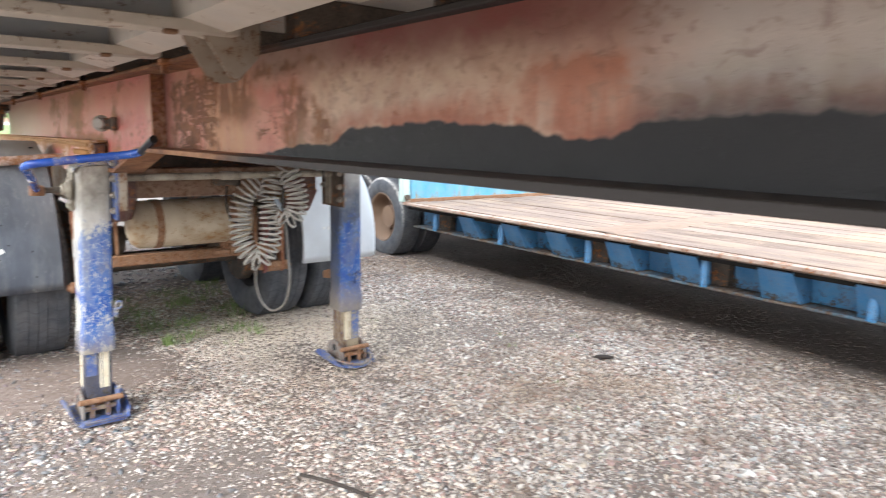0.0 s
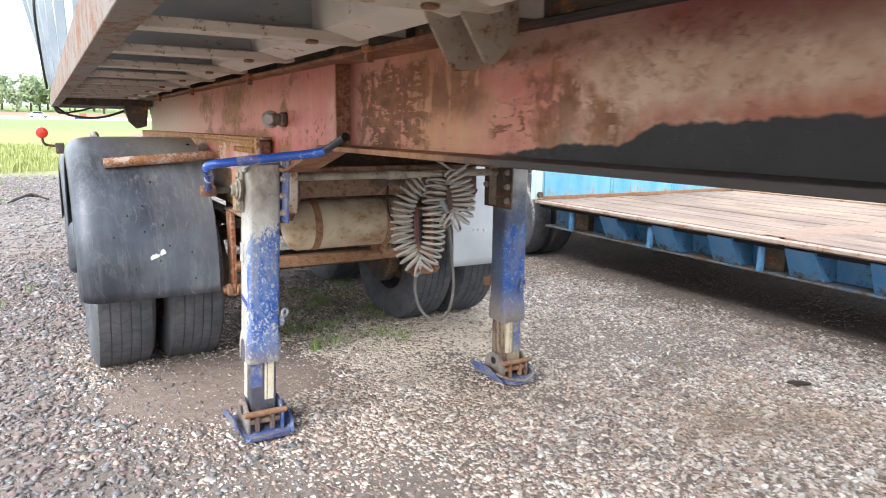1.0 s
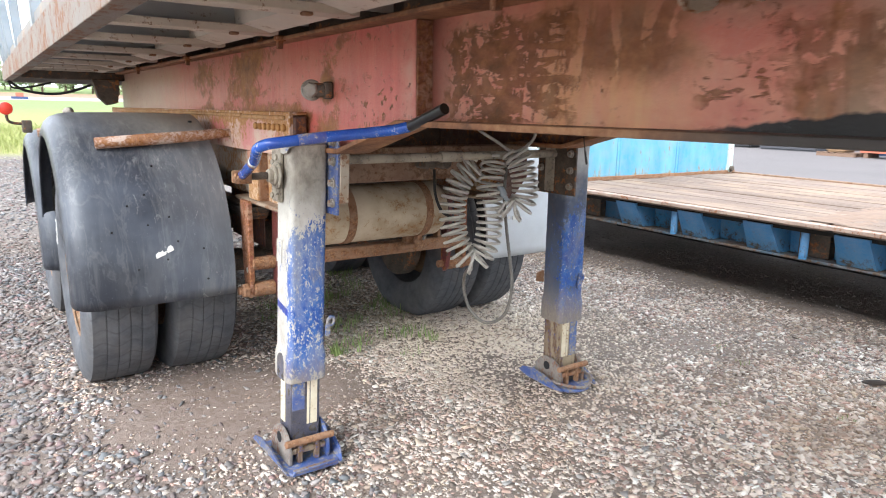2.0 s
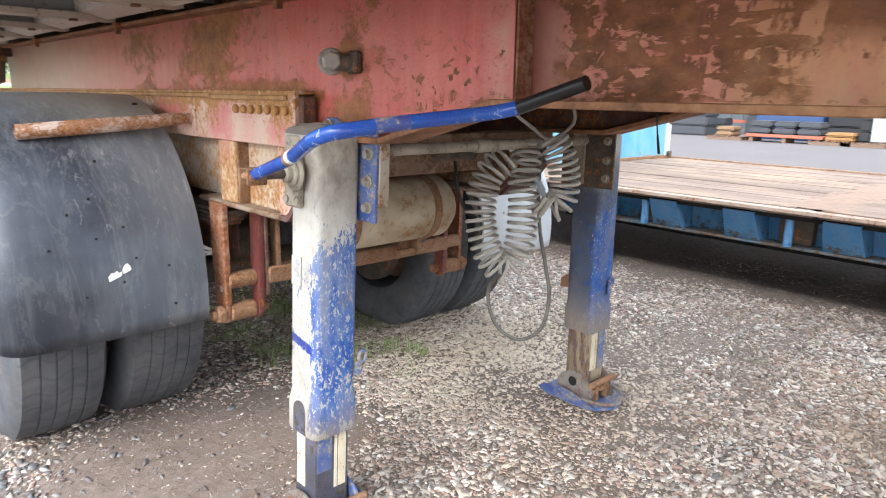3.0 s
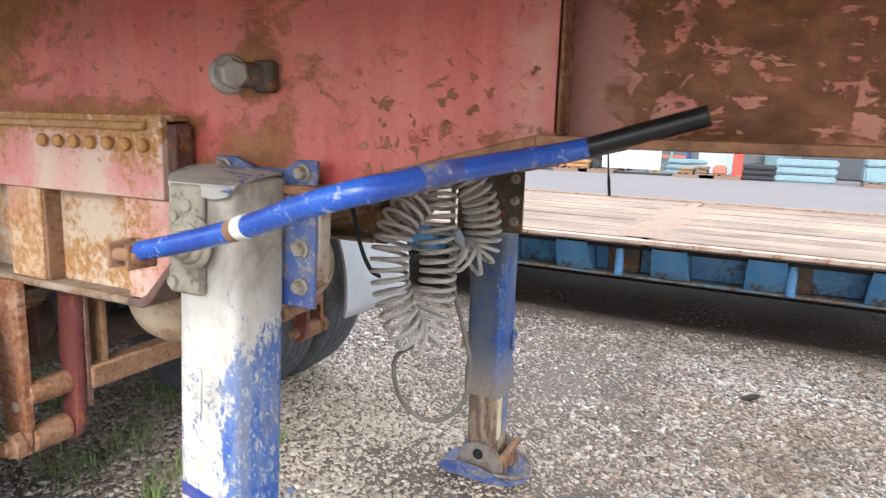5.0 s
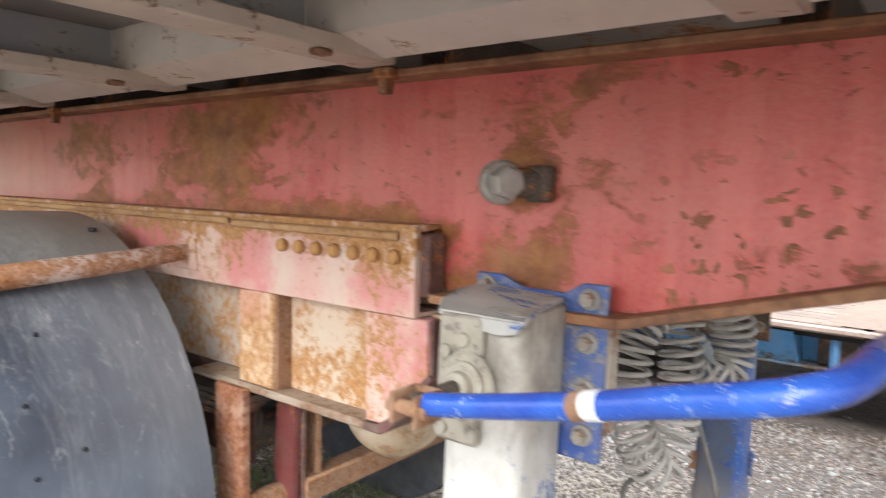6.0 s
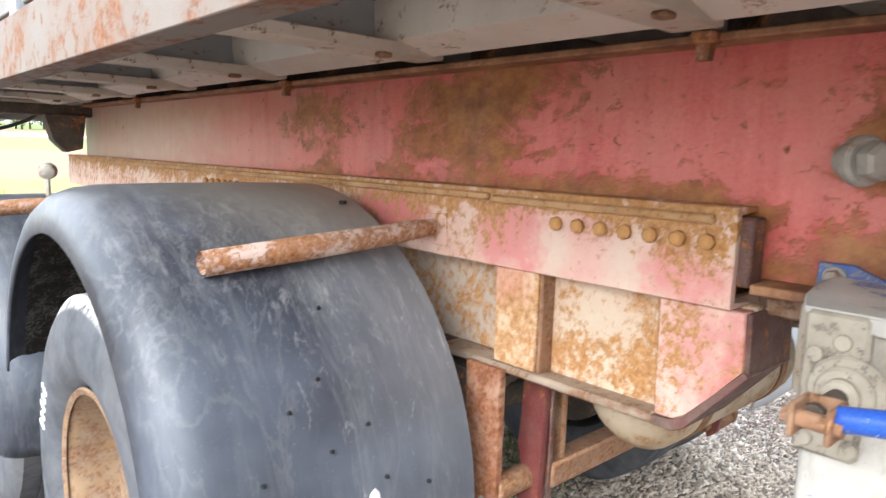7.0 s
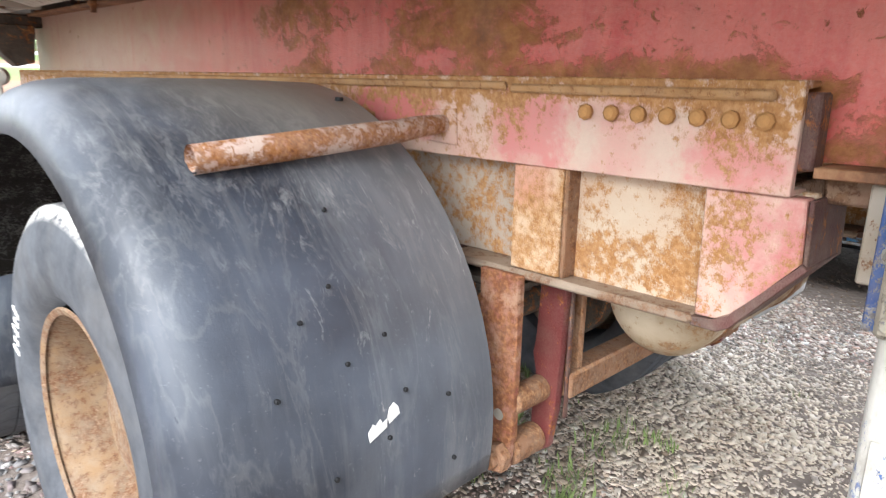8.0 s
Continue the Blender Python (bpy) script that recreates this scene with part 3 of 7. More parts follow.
def plastic():
    m = Mat("dusty_black_mudguard_plastic", 0.38)
    big = m.noise(3, 4, 0.6)
    run = m.noise(9, 6, 0.62, (1.0, 0.2, 0.16), (1, 4, 2), 0.35)
    thin = m.noise(34, 6, 0.65, (1.0, 0.12, 0.09), (5, 1, 8), 0.4)
    scuff = m.noise(34, 8, 0.78, (1, 0.5, 0.45), (7, 1, 3), 0.5)
    fine = m.noise(140, 4, 0.7)
    z = m.axis("Z")
    col = m.mix(m.ramp(big, (0.35, 0.0), (0.65, 1.0)), lin(45, 48, 56), lin(76, 81, 91))
    col = m.mix(m.math("MULTIPLY", m.ramp(run, (0.5, 0.0), (0.64, 1.0)), m.ramp(m.span(m.axis("X"), -0.75, -0.15), (0.0, 0.1), (0.45, 0.12), (0.65, 0.42), (1.0, 0.4))), col, lin(132, 132, 130))
    col = m.mix(m.math("MULTIPLY", m.ramp(thin, (0.54, 0.0), (0.74, 1.0)), 0.14), col, lin(152, 151, 147))
    high = m.ramp(m.span(z, 0.75, 1.15), (0.0, 0.0), (0.6, 0.09), (1.0, 0.14))
    col = m.mix(m.math("MULTIPLY", m.ramp(m.math("ADD", scuff, high), (0.62, 0.0), (0.74, 1.0)), m.ramp(m.span(m.axis("X"), -0.7, -0.2), (0.0, 0.15), (0.4, 0.3), (0.8, 0.5))), col, lin(158, 158, 158))
    col = m.mix(m.math("MULTIPLY", m.ramp(fine, (0.62, 0.0), (0.72, 1.0)), 0.25), col, lin(150, 152, 154))
    inner = m.math("MULTIPLY", m.ramp(m.span(m.math("ADD", m.axis("X"), m.math("MULTIPLY", m.math("SUBTRACT", run, 0.5), 0.5)), -0.5, -0.08), (0.0, 0.0), (1.0, 0.65)), m.ramp(z, (0.55, 0.3), (1.0, 1.0)))
    col = m.mix(inner, col, lin(146, 148, 150))
    swirl = m.noise(9, 6, 0.62, (1.0, 0.3, 0.24), (3, 3, 9), 0.8)
    col = m.mix(m.math("MULTIPLY", m.ramp(swirl, (0.46, 0.0), (0.5, 1.0), (0.52, 0.0)), 0.1), col, lin(158, 158, 154))
    nick = m.noise(26, 7, 0.75, (1.0, 0.35, 0.3), (8, 2, 6), 0.9)
    nick = m.math("MULTIPLY", m.ramp(nick, (0.61, 0.0), (0.65, 1.0)), m.math("MULTIPLY", m.ramp(big, (0.4, 0.06), (0.62, 0.4)), m.ramp(m.span(m.axis("X"), -0.7, -0.25), (0.0, 0.25), (0.35, 0.7), (1.0, 1.6))))
    col = m.mix(nick, col, lin(176, 175, 172))
    up = m.ramp(m.span(m.math("ADD", z, m.math("MULTIPLY", scuff, 0.12)), 1.12, 1.27), (0.0, 0.0), (1.0, 0.85))
    up = m.math("MULTIPLY", up, m.ramp(m.span(m.axis("X"), -0.62, -0.2), (0.0, 0.1), (1.0, 1.0)))
    col = m.mix(up, col, lin(158, 146, 128))
    m.bump(m.math("ADD", scuff, m.math("MULTIPLY", fine, 0.4)), 0.0015, 0.5)
    return m.done(col, m.ramp(scuff, (0.3, 0.27), (0.7, 0.55)))


def rubber():
    m = Mat("dusty_tyre_rubber", 0.8)
    n = m.noise(12, 6, 0.7)
    col = m.mix(m.ramp(n, (0.3, 0.0), (0.75, 1.0)), lin(54, 56, 61), lin(94, 96, 101))
    x, y, z = m.axis("X"), m.axis("Y"), m.axis("Z")
    r2 = m.math("ADD", m.math("MULTIPLY", y, y), m.math("MULTIPLY", z, z))
    worn = m.math("MULTIPLY", m.ramp(m.span(r2, 0.2, 0.25), (0.25, 0.0), (0.5, 1.0), (0.8, 1.0), (0.95, 0.0)), m.ramp(m.noise(26, 6, 0.7, (1, 1, 1), (2, 2, 5)), (0.4, 0.0), (0.5, 0.9)))
    worn = m.math("MULTIPLY", worn, m.ramp(m.span(z, -0.1, 0.25), (0.0, 0.0), (1.0, 1.0)))
    col = m.mix(worn, col, lin(190, 186, 180))
    round_way = m.math("ADD", m.math("MULTIPLY", m.math("ARCTAN2", z, y), 46.0), m.math("MULTIPLY", m.math("SINE", m.math("MULTIPLY", x, 60.0)), 1.2))
    sipe = m.math("MULTIPLY", m.ramp(m.math("SINE", round_way), (0.86, 0.0), (0.98, 1.0)), m.ramp(m.span(r2, 0.225, 0.24), (0.0, 0.0), (1.0, 0.8)))
    col = m.mix(m.math("MULTIPLY", sipe, m.ramp(n, (0.4, 0.1), (0.6, 0.45))), col, lin(30, 30, 32))
    col = m.mix(m.math("MULTIPLY", m.ramp(m.noise(5, 5, 0.65, (1, 1, 1), (8, 3, 3)), (0.45, 0.0), (0.7, 1.0)), 0.25), col, lin(122, 114, 106))
    m.bump(m.math("SUBTRACT", m.math("MULTIPLY", m.noise(90, 4, 0.6), 0.4), sipe), 0.002, 0.4)
    return m.done(col)


def plain(name, col, rough=0.6, metal=0.0, vary=0.12, scale=8.0):
    m = Mat(name, rough, metal)
    n = m.noise(scale, 5, 0.65)
    dark = tuple(c * (1 - vary * 2) for c in col[:3]) + (1,)
    lite = tuple(min(1, c * (1 + vary)) for c in col[:3]) + (1,)
    m.bump(m.noise(scale * 8, 4, 0.6), 0.001, 0.3)
    return m.done(m.mix(n, dark, lite))


def wood():
    m = Mat("weathered_deck_boards", 0.9)
    grain = m.noise(30, 6, 0.7, (1, 0.05, 1))
    r = m.random()
    col = m.ramp(m.math("ADD", m.math("MULTIPLY", grain, 0.8), m.math("MULTIPLY", r, 0.2)), (0.28, lin(70, 54, 46)), (0.42, lin(118, 99, 86)), (0.75, lin(154, 136, 123)))
    split = m.math("MULTIPLY", m.ramp(m.noise(16, 7, 0.75, (1, 0.035, 1), (3, 3, 1), 0.5), (0.61, 0.0), (0.65, 1.0)), m.ramp(m.noise(1.3, 4, 0.6, (1, 1, 1), (5, 1, 2)), (0.42, 0.0), (0.55, 1.0)))
    col = m.mix(split, col, lin(58, 40, 32))
    col = m.mix(m.math("MULTIPLY", m.ramp(m.noise(2.4, 5, 0.65, (1, 0.6, 1), (7, 7, 7)), (0.48, 0.0), (0.66, 1.0)), 0.6), col, lin(168, 144, 120))
    m.bump(m.math("SUBTRACT", grain, split), 0.006, 0.8)
    return m.done(col)


def stones(name, tones, dirty):
    m = Mat(name, 0.85)
    r = m.island()
    n = len(tones)
    col = m.ramp(r, *[(k / (n - 1), lin(*t)) for k, t in enumerate(tones)])
    dirt = m.ramp(m.noise(0.9, 6, 0.65, (1, 1, 1), (0.4, 2.2, 0)), (0.45, 0.0), (0.65, dirty))
    col = m.mix(dirt, col, lin(164, 136, 108))
    damp = m.ramp(m.noise(1.7, 6, 0.7, (1, 1, 1), (3.1, 0.7, 0)), (0.52, 0.0), (0.66, 0.5))
    col = m.mix(damp, col, m.mix(r, lin(70, 58, 50), lin(126, 110, 98)))
    # pale sandy patch, widened to paint in light reaching under the trailer
    px, py = m.math("SUBTRACT", m.axis("X"), 1.3), m.math("SUBTRACT", m.axis("Y"), 1.15)
    near = m.math("ADD", m.math("MULTIPLY", px, px), m.math("MULTIPLY", py, py))
    pale = m.ramp(m.math("ADD", near, m.math("MULTIPLY", m.math("SUBTRACT", m.noise(2.6, 5, 0.65), 0.5), 1.4)), (0.15, 0.8), (1.2, 0.0))
    col = m.mix(m.math("MULTIPLY", pale, m.span(r, 0.1, 0.5)), col, lin(236, 222, 202))
    col = m.mix(m.math("MULTIPLY", m.noise(220, 4, 0.7), 0.2), col, lin(112, 102, 94))
    m.bump(m.noise(160, 4, 0.6), 0.001, 0.4)
    return m.done(col)


def soil():
    """Ground sheet: trodden gravel and earth, pale yard paving on one side, fields in the distance."""
    m = Mat("gravel_earth_and_fields", 0.95)
    x, y = m.axis("X"), m.axis("Y")
    n = m.noise(1.1, 6, 0.65)
    g = m.noise(45, 5, 0.7)
    v = m.voronoi(42, "Color")
    grit = m.mix(m.ramp(n, (0.4, 0.0), (0.65, 1.0)), lin(104, 87, 74), lin(76, 60, 50))
    mud = m.math("ADD", m.math("MULTIPLY", m.math("ADD", x, 0.25), m.math("ADD", x, 0.25)), m.math("MULTIPLY", m.math("MULTIPLY", m.math("SUBTRACT", y, 1.05), m.math("SUBTRACT", y, 1.05)), 1.5))
    mud = m.ramp(m.math("ADD", mud, m.math("MULTIPLY", m.math("SUBTRACT", n, 0.5), 1.2)), (0.1, 1.0), (0.5, 0.0))
    grit = m.mix(mud, grit, lin(110, 86, 70))
    grit = m.mix(0.3, grit, m.mix(g, lin(92, 84, 76), lin(196, 186, 178)))
    grit = m.mix(m.math("MULTIPLY", m.ramp(v, (0.2, 0.0), (0.9, 1.0)), 0.24), grit, lin(176, 164, 154))
    grit = m.mix(m.ramp(m.span(m.math("ADD", y, n), 5.0, 9.0), (0.0, 0.0), (1.0, 0.8)), grit, m.mix(m.math("ADD", m.math("MULTIPLY", v, 0.6), m.math("MULTIPLY", m.noise(6, 6, 0.75), 0.4)), lin(94, 88, 82), lin(142, 134, 128)))
    paving = m.mix(m.noise(0.5, 5, 0.6), lin(104, 99, 98), lin(118, 111, 110))
    col = m.mix(m.ramp(m.span(m.math("ADD", x, n), 7.2, 8.4), (0, 0.0), (1, 1.0)), grit, paving)
    green = m.mix(m.noise(0.2, 5, 0.7), lin(108, 126, 70), lin(132, 148, 88))
    earth = m.mix(m.noise(0.4, 5, 0.7), lin(146, 110, 88), lin(164, 128, 104))
    wob = m.math("ADD", y, m.math("MULTIPLY", m.math("SUBTRACT", n, 0.5), 5.0))
    far = m.ramp(m.span(wob, 10, 30), (0.3, 0.0), (0.5, 1.0))
    mown = m.mix(m.noise(0.8, 6, 0.7), lin(124, 128, 66), lin(162, 156, 96))
    deep = m.span(m.math("ADD", y, m.math("MULTIPLY", n, 6.0)), 0, 400)
    land = m.mix(m.ramp(deep, (0.1, 0.0), (0.2, 1.0)), mown, green)
    plough = m.math("MULTIPLY", m.ramp(m.span(m.math("SUBTRACT", m.math("ADD", x, n), m.math("MULTIPLY", y, 0.1)), -1, 1), (0.3, 0.0), (0.7, 1.0)), m.ramp(m.span(wob, 20, 70), (0.08, 0.0), (0.12, 1.0), (0.72, 1.0), (0.76, 0.0)))
    land = m.mix(plough, land, earth)
    road = m.mix(n, lin(196, 188, 182), lin(214, 206, 200))
    land = m.mix(m.ramp(deep, (0.37, 0.0), (0.38, 1.0)), land, road)
    land = m.mix(m.ramp(deep, (0.54, 0.0), (0.55, 1.0)), land, earth)
    land = m.mix(m.ramp(deep, (0.63, 0.0), (0.68, 1.0)), land, green)
    back = m.math("MULTIPLY", far, m.ramp(m.span(m.math("SUBTRACT", x, m.math("MULTIPLY", y, 0.35)), 3, 7), (0, 1.0), (1, 0.0)))
    col = m.mix(back, col, land)
    m.bump(m.math("ADD", g, v), 0.01, 0.8)
    return m.done(col)


PLASTIC, RUBBER, WOOD, SOIL = plastic(), rubber(), wood(), soil()
GRIT = stones("sandy_trodden_gravel", [(94, 84, 78), (212, 197, 185), (243, 232, 220), (160, 144, 131), (228, 210, 187), (131, 131, 131), (250, 247, 238), (201, 173, 156), (111, 96, 86), (234, 222, 210), (150, 131, 117), (193, 158, 146), (86, 80, 76), (220, 210, 199)], 0.55)
PEBBLES = stones("mixed_pink_and_grey_stones", [(94, 98, 102), (126, 122, 121), (142, 116, 114), (112, 118, 122), (148, 142, 139), (98, 108, 114), (138, 112, 109), (118, 111, 109), (166, 161, 158), (130, 118, 115), (108, 108, 109), (182, 178, 175)], 0.25)
# brown stones toned down for the shade under the low-loader
SHADE_STONES = stones("shade_darkened_stones", [(92, 80, 72), (118, 104, 94), (74, 64, 58), (134, 120, 110), (100, 88, 80), (84, 76, 70)], 0.5)
DARK_RIM = plain("dusty_brown_wheel_paint", lin(128, 104, 84), 0.7)
BLACK = plain("black_rubber_grip", lin(30, 29, 29), 0.35, vary=0.3, scale=30)
OCHRE = plain("ochre_rust", lin(184, 136, 82), 0.85, vary=0.25, scale=60)
HOLE = plain("dark_bolt_head", lin(22, 22, 24), 0.6)
STICKER = plain("torn_white_sticker", lin(226, 224, 218), 0.6)
RED_LENS = plain("red_lamp_lens", lin(206, 60, 40), 0.3)
CABLE = plain("black_cable", lin(38, 36, 34), 0.6)
SAND_PLANK = plain("sandy_plank", lin(146, 122, 104), 0.9, vary=0.2, scale=14)
YELLOW_STRIP = plain("ochre_timber_strip", lin(142, 114, 86), 0.8)
LEAF = plain("young_weed_leaf", lin(136, 154, 92), 0.7, vary=0.3, scale=4)
DRY_GRASS = plain("yellow_green_rough_grass", lin(164, 170, 106), 0.8, vary=0.3, scale=1.2)
# leaf green lightened to carry the haze of distance
TREE_LEAF = plain("haze_paled_tree_foliage", lin(178, 192, 152), 0.8, vary=0.35, scale=0.6)
BARK = plain("tree_bark", lin(92, 76, 62), 0.9)
CLOD = plain("dark_clod", lin(58, 50, 44), 0.9)


def leg_paint(name, near):
    """Landing leg paint. Near leg: white side, chipped blue front, beige head. Far leg: grey-blue side, blue front, pale head."""
    m = Mat(name, 0.48)
    y, z = m.axis("Y"), m.axis("Z")
    big, mid = m.noise(5, 4, 0.6), m.noise(22, 6, 0.7, (1, 1, 0.7), (3, 2, 1), 0.3)
    chip, fine = m.noise(70, 6, 0.75, (1, 1, 0.6), (1, 1, 1), 0.6), m.noise(190, 4, 0.7)
    white = m.mix(big, lin(176, 172, 162), lin(202, 198, 190))
    white = m.mix(m.math("MULTIPLY", m.ramp(mid, (0.5, 0.0), (0.7, 1.0)), 0.4), white, lin(140, 126, 108))
    blue = m.mix(m.ramp(mid, (0.35, 0.0), (0.7, 1.0)), lin(18, 64, 142), lin(64, 108, 170))
    beige = m.mix(m.ramp(mid, (0.35, 0.0), (0.65, 1.0)), lin(112, 104, 92), lin(176, 168, 154))
    side = white if near else m.mix(mid, lin(46, 56, 80), lin(96, 106, 124))
    wob = m.math("MULTIPLY", m.math("SUBTRACT", mid, 0.5), 0.05)
    front = m.span(m.math("ADD", y, wob), 0.49, 0.465)
    top = m.ramp(m.span(m.math("ADD", z, m.math("MULTIPLY", m.math("SUBTRACT", big, 0.5), 0.3)), 0.3, 1.1), (0.62, 0.0), (0.78, 0.16))
    key = m.math("ADD", m.math("MULTIPLY", chip, 0.55), m.math("ADD", m.math("MULTIPLY", mid, 0.3), m.math("MULTIPLY", fine, 0.15)))
    low = m.ramp(m.span(z, 0.3, 0.6), (0.0, 0.05), (0.3, 0.0), (0.55, 0.035), (0.8, 0.0))
    isblue = m.ramp(m.math("SUBTRACT", m.math("SUBTRACT", m.math("ADD", m.math("MULTIPLY", front, 0.112), 0.445), m.math("ADD", top, low)), m.math("SUBTRACT", key, 0.5)), (0.48, 0.0), (0.52, 1.0))
    drip = m.math("ADD", z, m.math("ADD", m.math("MULTIPLY", y, -0.2), m.math("MULTIPLY", mid, 0.03)))
    run = m.ramp(m.span(drip, 0.435, 0.535), (0.24, 0.0), (0.27, 1.0), (0.5, 1.0), (0.53, 0.0))
    scrape = m.noise(9, 6, 0.68, (1, 1, 0.35), (2, 6, 8), 0.7)
    blue = m.mix(m.math("MULTIPLY", m.ramp(scrape, (0.5, 0.0), (0.64, 1.0)), 0.55), blue, m.mix(fine, lin(118, 128, 146), lin(176, 178, 180)))
    nick = m.ramp(m.noise(120, 4, 0.7, (1, 1, 0.6), (3, 3, 3)), (0.6, 0.0), (0.64, 0.9))
    blue = m.mix(nick, blue, lin(186, 186, 182))
    col = m.mix(isblue, side, blue)
    if near:
        run = m.math("MULTIPLY", run, m.ramp(m.span(m.math("ADD", y, wob), 0.46, 0.5), (0.2, 0.0), (0.5, 1.0)))
        col = m.mix(m.math("MULTIPLY", run, m.ramp(m.noise(14, 4, 0.6, (1, 1, 1), (2, 9, 4)), (0.4, 0.0), (0.46, 1.0))), col, lin(16, 52, 140))
    if not near:
        beige = m.mix(mid, lin(168, 168, 164), lin(204, 203, 198))
    head = m.ramp(m.span(m.math("ADD", z, m.math("MULTIPLY", m.math("SUBTRACT", big, 0.5), 0.35)), 0.75, 1.1), (0.4, 0.0), (0.75, 1.0))
    col = m.mix(m.math("MULTIPLY", head, 0.85), col, beige)
    grime = m.noise(11, 6, 0.7, (1, 1, 0.5), (6, 2, 3), 0.4)
    col = m.mix(m.math("MULTIPLY", m.ramp(grime, (0.5, 0.0), (0.68, 1.0)), 0.5), col, lin(112, 98, 84))
    col = m.mix(m.math("MULTIPLY", m.ramp(fine, (0.64, 0.0), (0.7, 1.0)), 0.5), col, lin(96, 84, 72))
    foot = m.ramp(m.span(m.math("ADD", z, m.math("MULTIPLY", m.math("SUBTRACT", mid, 0.5), 0.12)), 0.3, 0.44 if near else 0.53), (0.15, 0.8), (0.6 if near else 0.8, 0.0))
    col = m.mix(m.math("MULTIPLY", foot, 0.7 if near else 1.0), col, m.mix(chip, lin(120, 104, 86) if near else lin(92, 74, 58), lin(176, 166, 150)))
    m.bump(m.math("ADD", isblue, m.math("MULTIPLY", fine, 0.5)), 0.0012, 0.7)
    return m.done(col)


LEG_NEAR, LEG_FAR = leg_paint("worn_white_and_blue_leg_paint", True), leg_paint("worn_grey_and_blue_leg_paint", False)


# ---- mesh helpers ----
OFF = {}


def thing(name, at, label, category, group="", kind="", turn=0.0):
    ob = new(name)
    ob.empty_display_size = 0.1
    ob.matrix_world = pose(*at, 0, 0, turn)
    if not turn:
        OFF[ob.name] = Vector(at)
    return tagged(ob, label, category, group, kind)


def to_mesh(name, bm, mat, smooth=True):
    me = bpy.data.meshes.new(name)
    bmesh.ops.recalc_face_normals(bm, faces=bm.faces)
    bm.to_mesh(me)
    bm.free()
    for one in mat if isinstance(mat, (list, tuple)) else [mat]:
        me.materials.append(one)
    if smooth:
        me.polygons.foreach_set("use_smooth", [True] * len(me.polygons))
        me.set_sharp_from_angle(angle=radians(38))
    return me


def part(name, bm, mat, parent, label=""):
    """One mesh part under a thing (an Empty) or under another part."""
    me = bm if isinstance(bm, bpy.types.Mesh) else to_mesh(name, bm, mat)
    ob = new(name, me)
    ob.parent = parent
    if parent is not None and parent.name in OFF:
        ob.location = -OFF[parent.name]
    return tagged(ob, label)


def solo(name, bm, mat, label, category, group="", kind=""):
    """A thing that is one mesh."""
    return tagged(new(name, to_mesh(name, bm, mat)), label, category, group, kind)


def box(bm, x0, x1, y0, y1, z0, z1, bev=0.003, seg=1):
    m = Matrix.LocRotScale(((x0 + x1) / 2, (y0 + y1) / 2, (z0 + z1) / 2), None, (abs(x1 - x0), abs(y1 - y0), abs(z1 - z0)))
    g = bmesh.ops.create_cube(bm, size=1.0, matrix=m)
    if bev:
        es = list({e for v in g["verts"] for e in v.link_edges})
        bmesh.ops.bevel(bm, geom=es, offset=min(bev, 0.45 * min(abs(x1 - x0), abs(y1 - y0), abs(z1 - z0))), segments=seg, affect="EDGES")
    return bm


def prism(bm, pts, way, bev=0.0):
    """A plate: the polygon pts pushed along way."""
    a = [bm.verts.new(p) for p in pts]
    w = Vector(way)
    b = [bm.verts.new(Vector(p) + w) for p in pts]
    n = len(pts)
    fs = [bm.faces.new(a), bm.faces.new(b[::-1])]
    for i in range(n):
        fs.append(bm.faces.new((a[i], b[i], b[(i + 1) % n], a[(i + 1) % n])))
    if bev:
        es = list({e for f in fs for e in f.edges})
        bmesh.ops.bevel(bm, geom=es, offset=bev, segments=1, affect="EDGES")
    return bm


def tube(bm, pts, r, seg=10, caps=True):
    """A round bar along pts; r is one radius or one for each point."""
    pts = [Vector(p) for p in pts]
    rs = r if isinstance(r, (list, tuple)) else [r] * len(pts)
    side, rings = None, []
    for i, p in enumerate(pts):
        d = (pts[min(i + 1, len(pts) - 1)] - pts[max(i - 1, 0)]).normalized()
        if side is None:
            side = d.orthogonal().normalized()
        side = (side - d * side.dot(d)).normalized()
        up = d.cross(side)
        rings.append([bm.verts.new(p + (side * math.cos(a) + up * math.sin(a)) * rs[i]) for a in (2 * math.pi * k / seg for k in range(seg))])
    for a, b in zip(rings, rings[1:]):
        for k in range(seg):
            bm.faces.new((a[k], a[(k + 1) % seg], b[(k + 1) % seg], b[k]))
    if caps:
        bm.faces.new(rings[0][::-1])
        bm.faces.new(rings[-1])
    return bm


def cyl(bm, p0, p1, r, seg=16, chamfer=0.0):
    p0, p1 = Vector(p0), Vector(p1)
    if chamfer:
        d = (p1 - p0).normalized() * chamfer
        return tube(bm, [p0, p0 + d, p1 - d, p1], [r - chamfer, r, r, r - chamfer], seg)
    return tube(bm, [p0, p1], r, seg)


def lathe(bm, prof, at, seg=48, close=True):
    """Turn the profile of (x, radius) about the x axis through at."""
    rows = []
    for a, r in prof:
        rows.append([bm.verts.new((at[0] + a, at[1] + r * math.cos(t), at[2] + r * math.sin(t))) for t in (2 * math.pi * k / seg for k in range(seg))])
    pairs = list(zip(rows, rows[1:])) + ([(rows[-1], rows[0])] if close else [])
    for a, b in pairs:
        for k in range(seg):
            bm.faces.new((a[k], a[(k + 1) % seg], b[(k + 1) % seg], b[k]))
    return bm


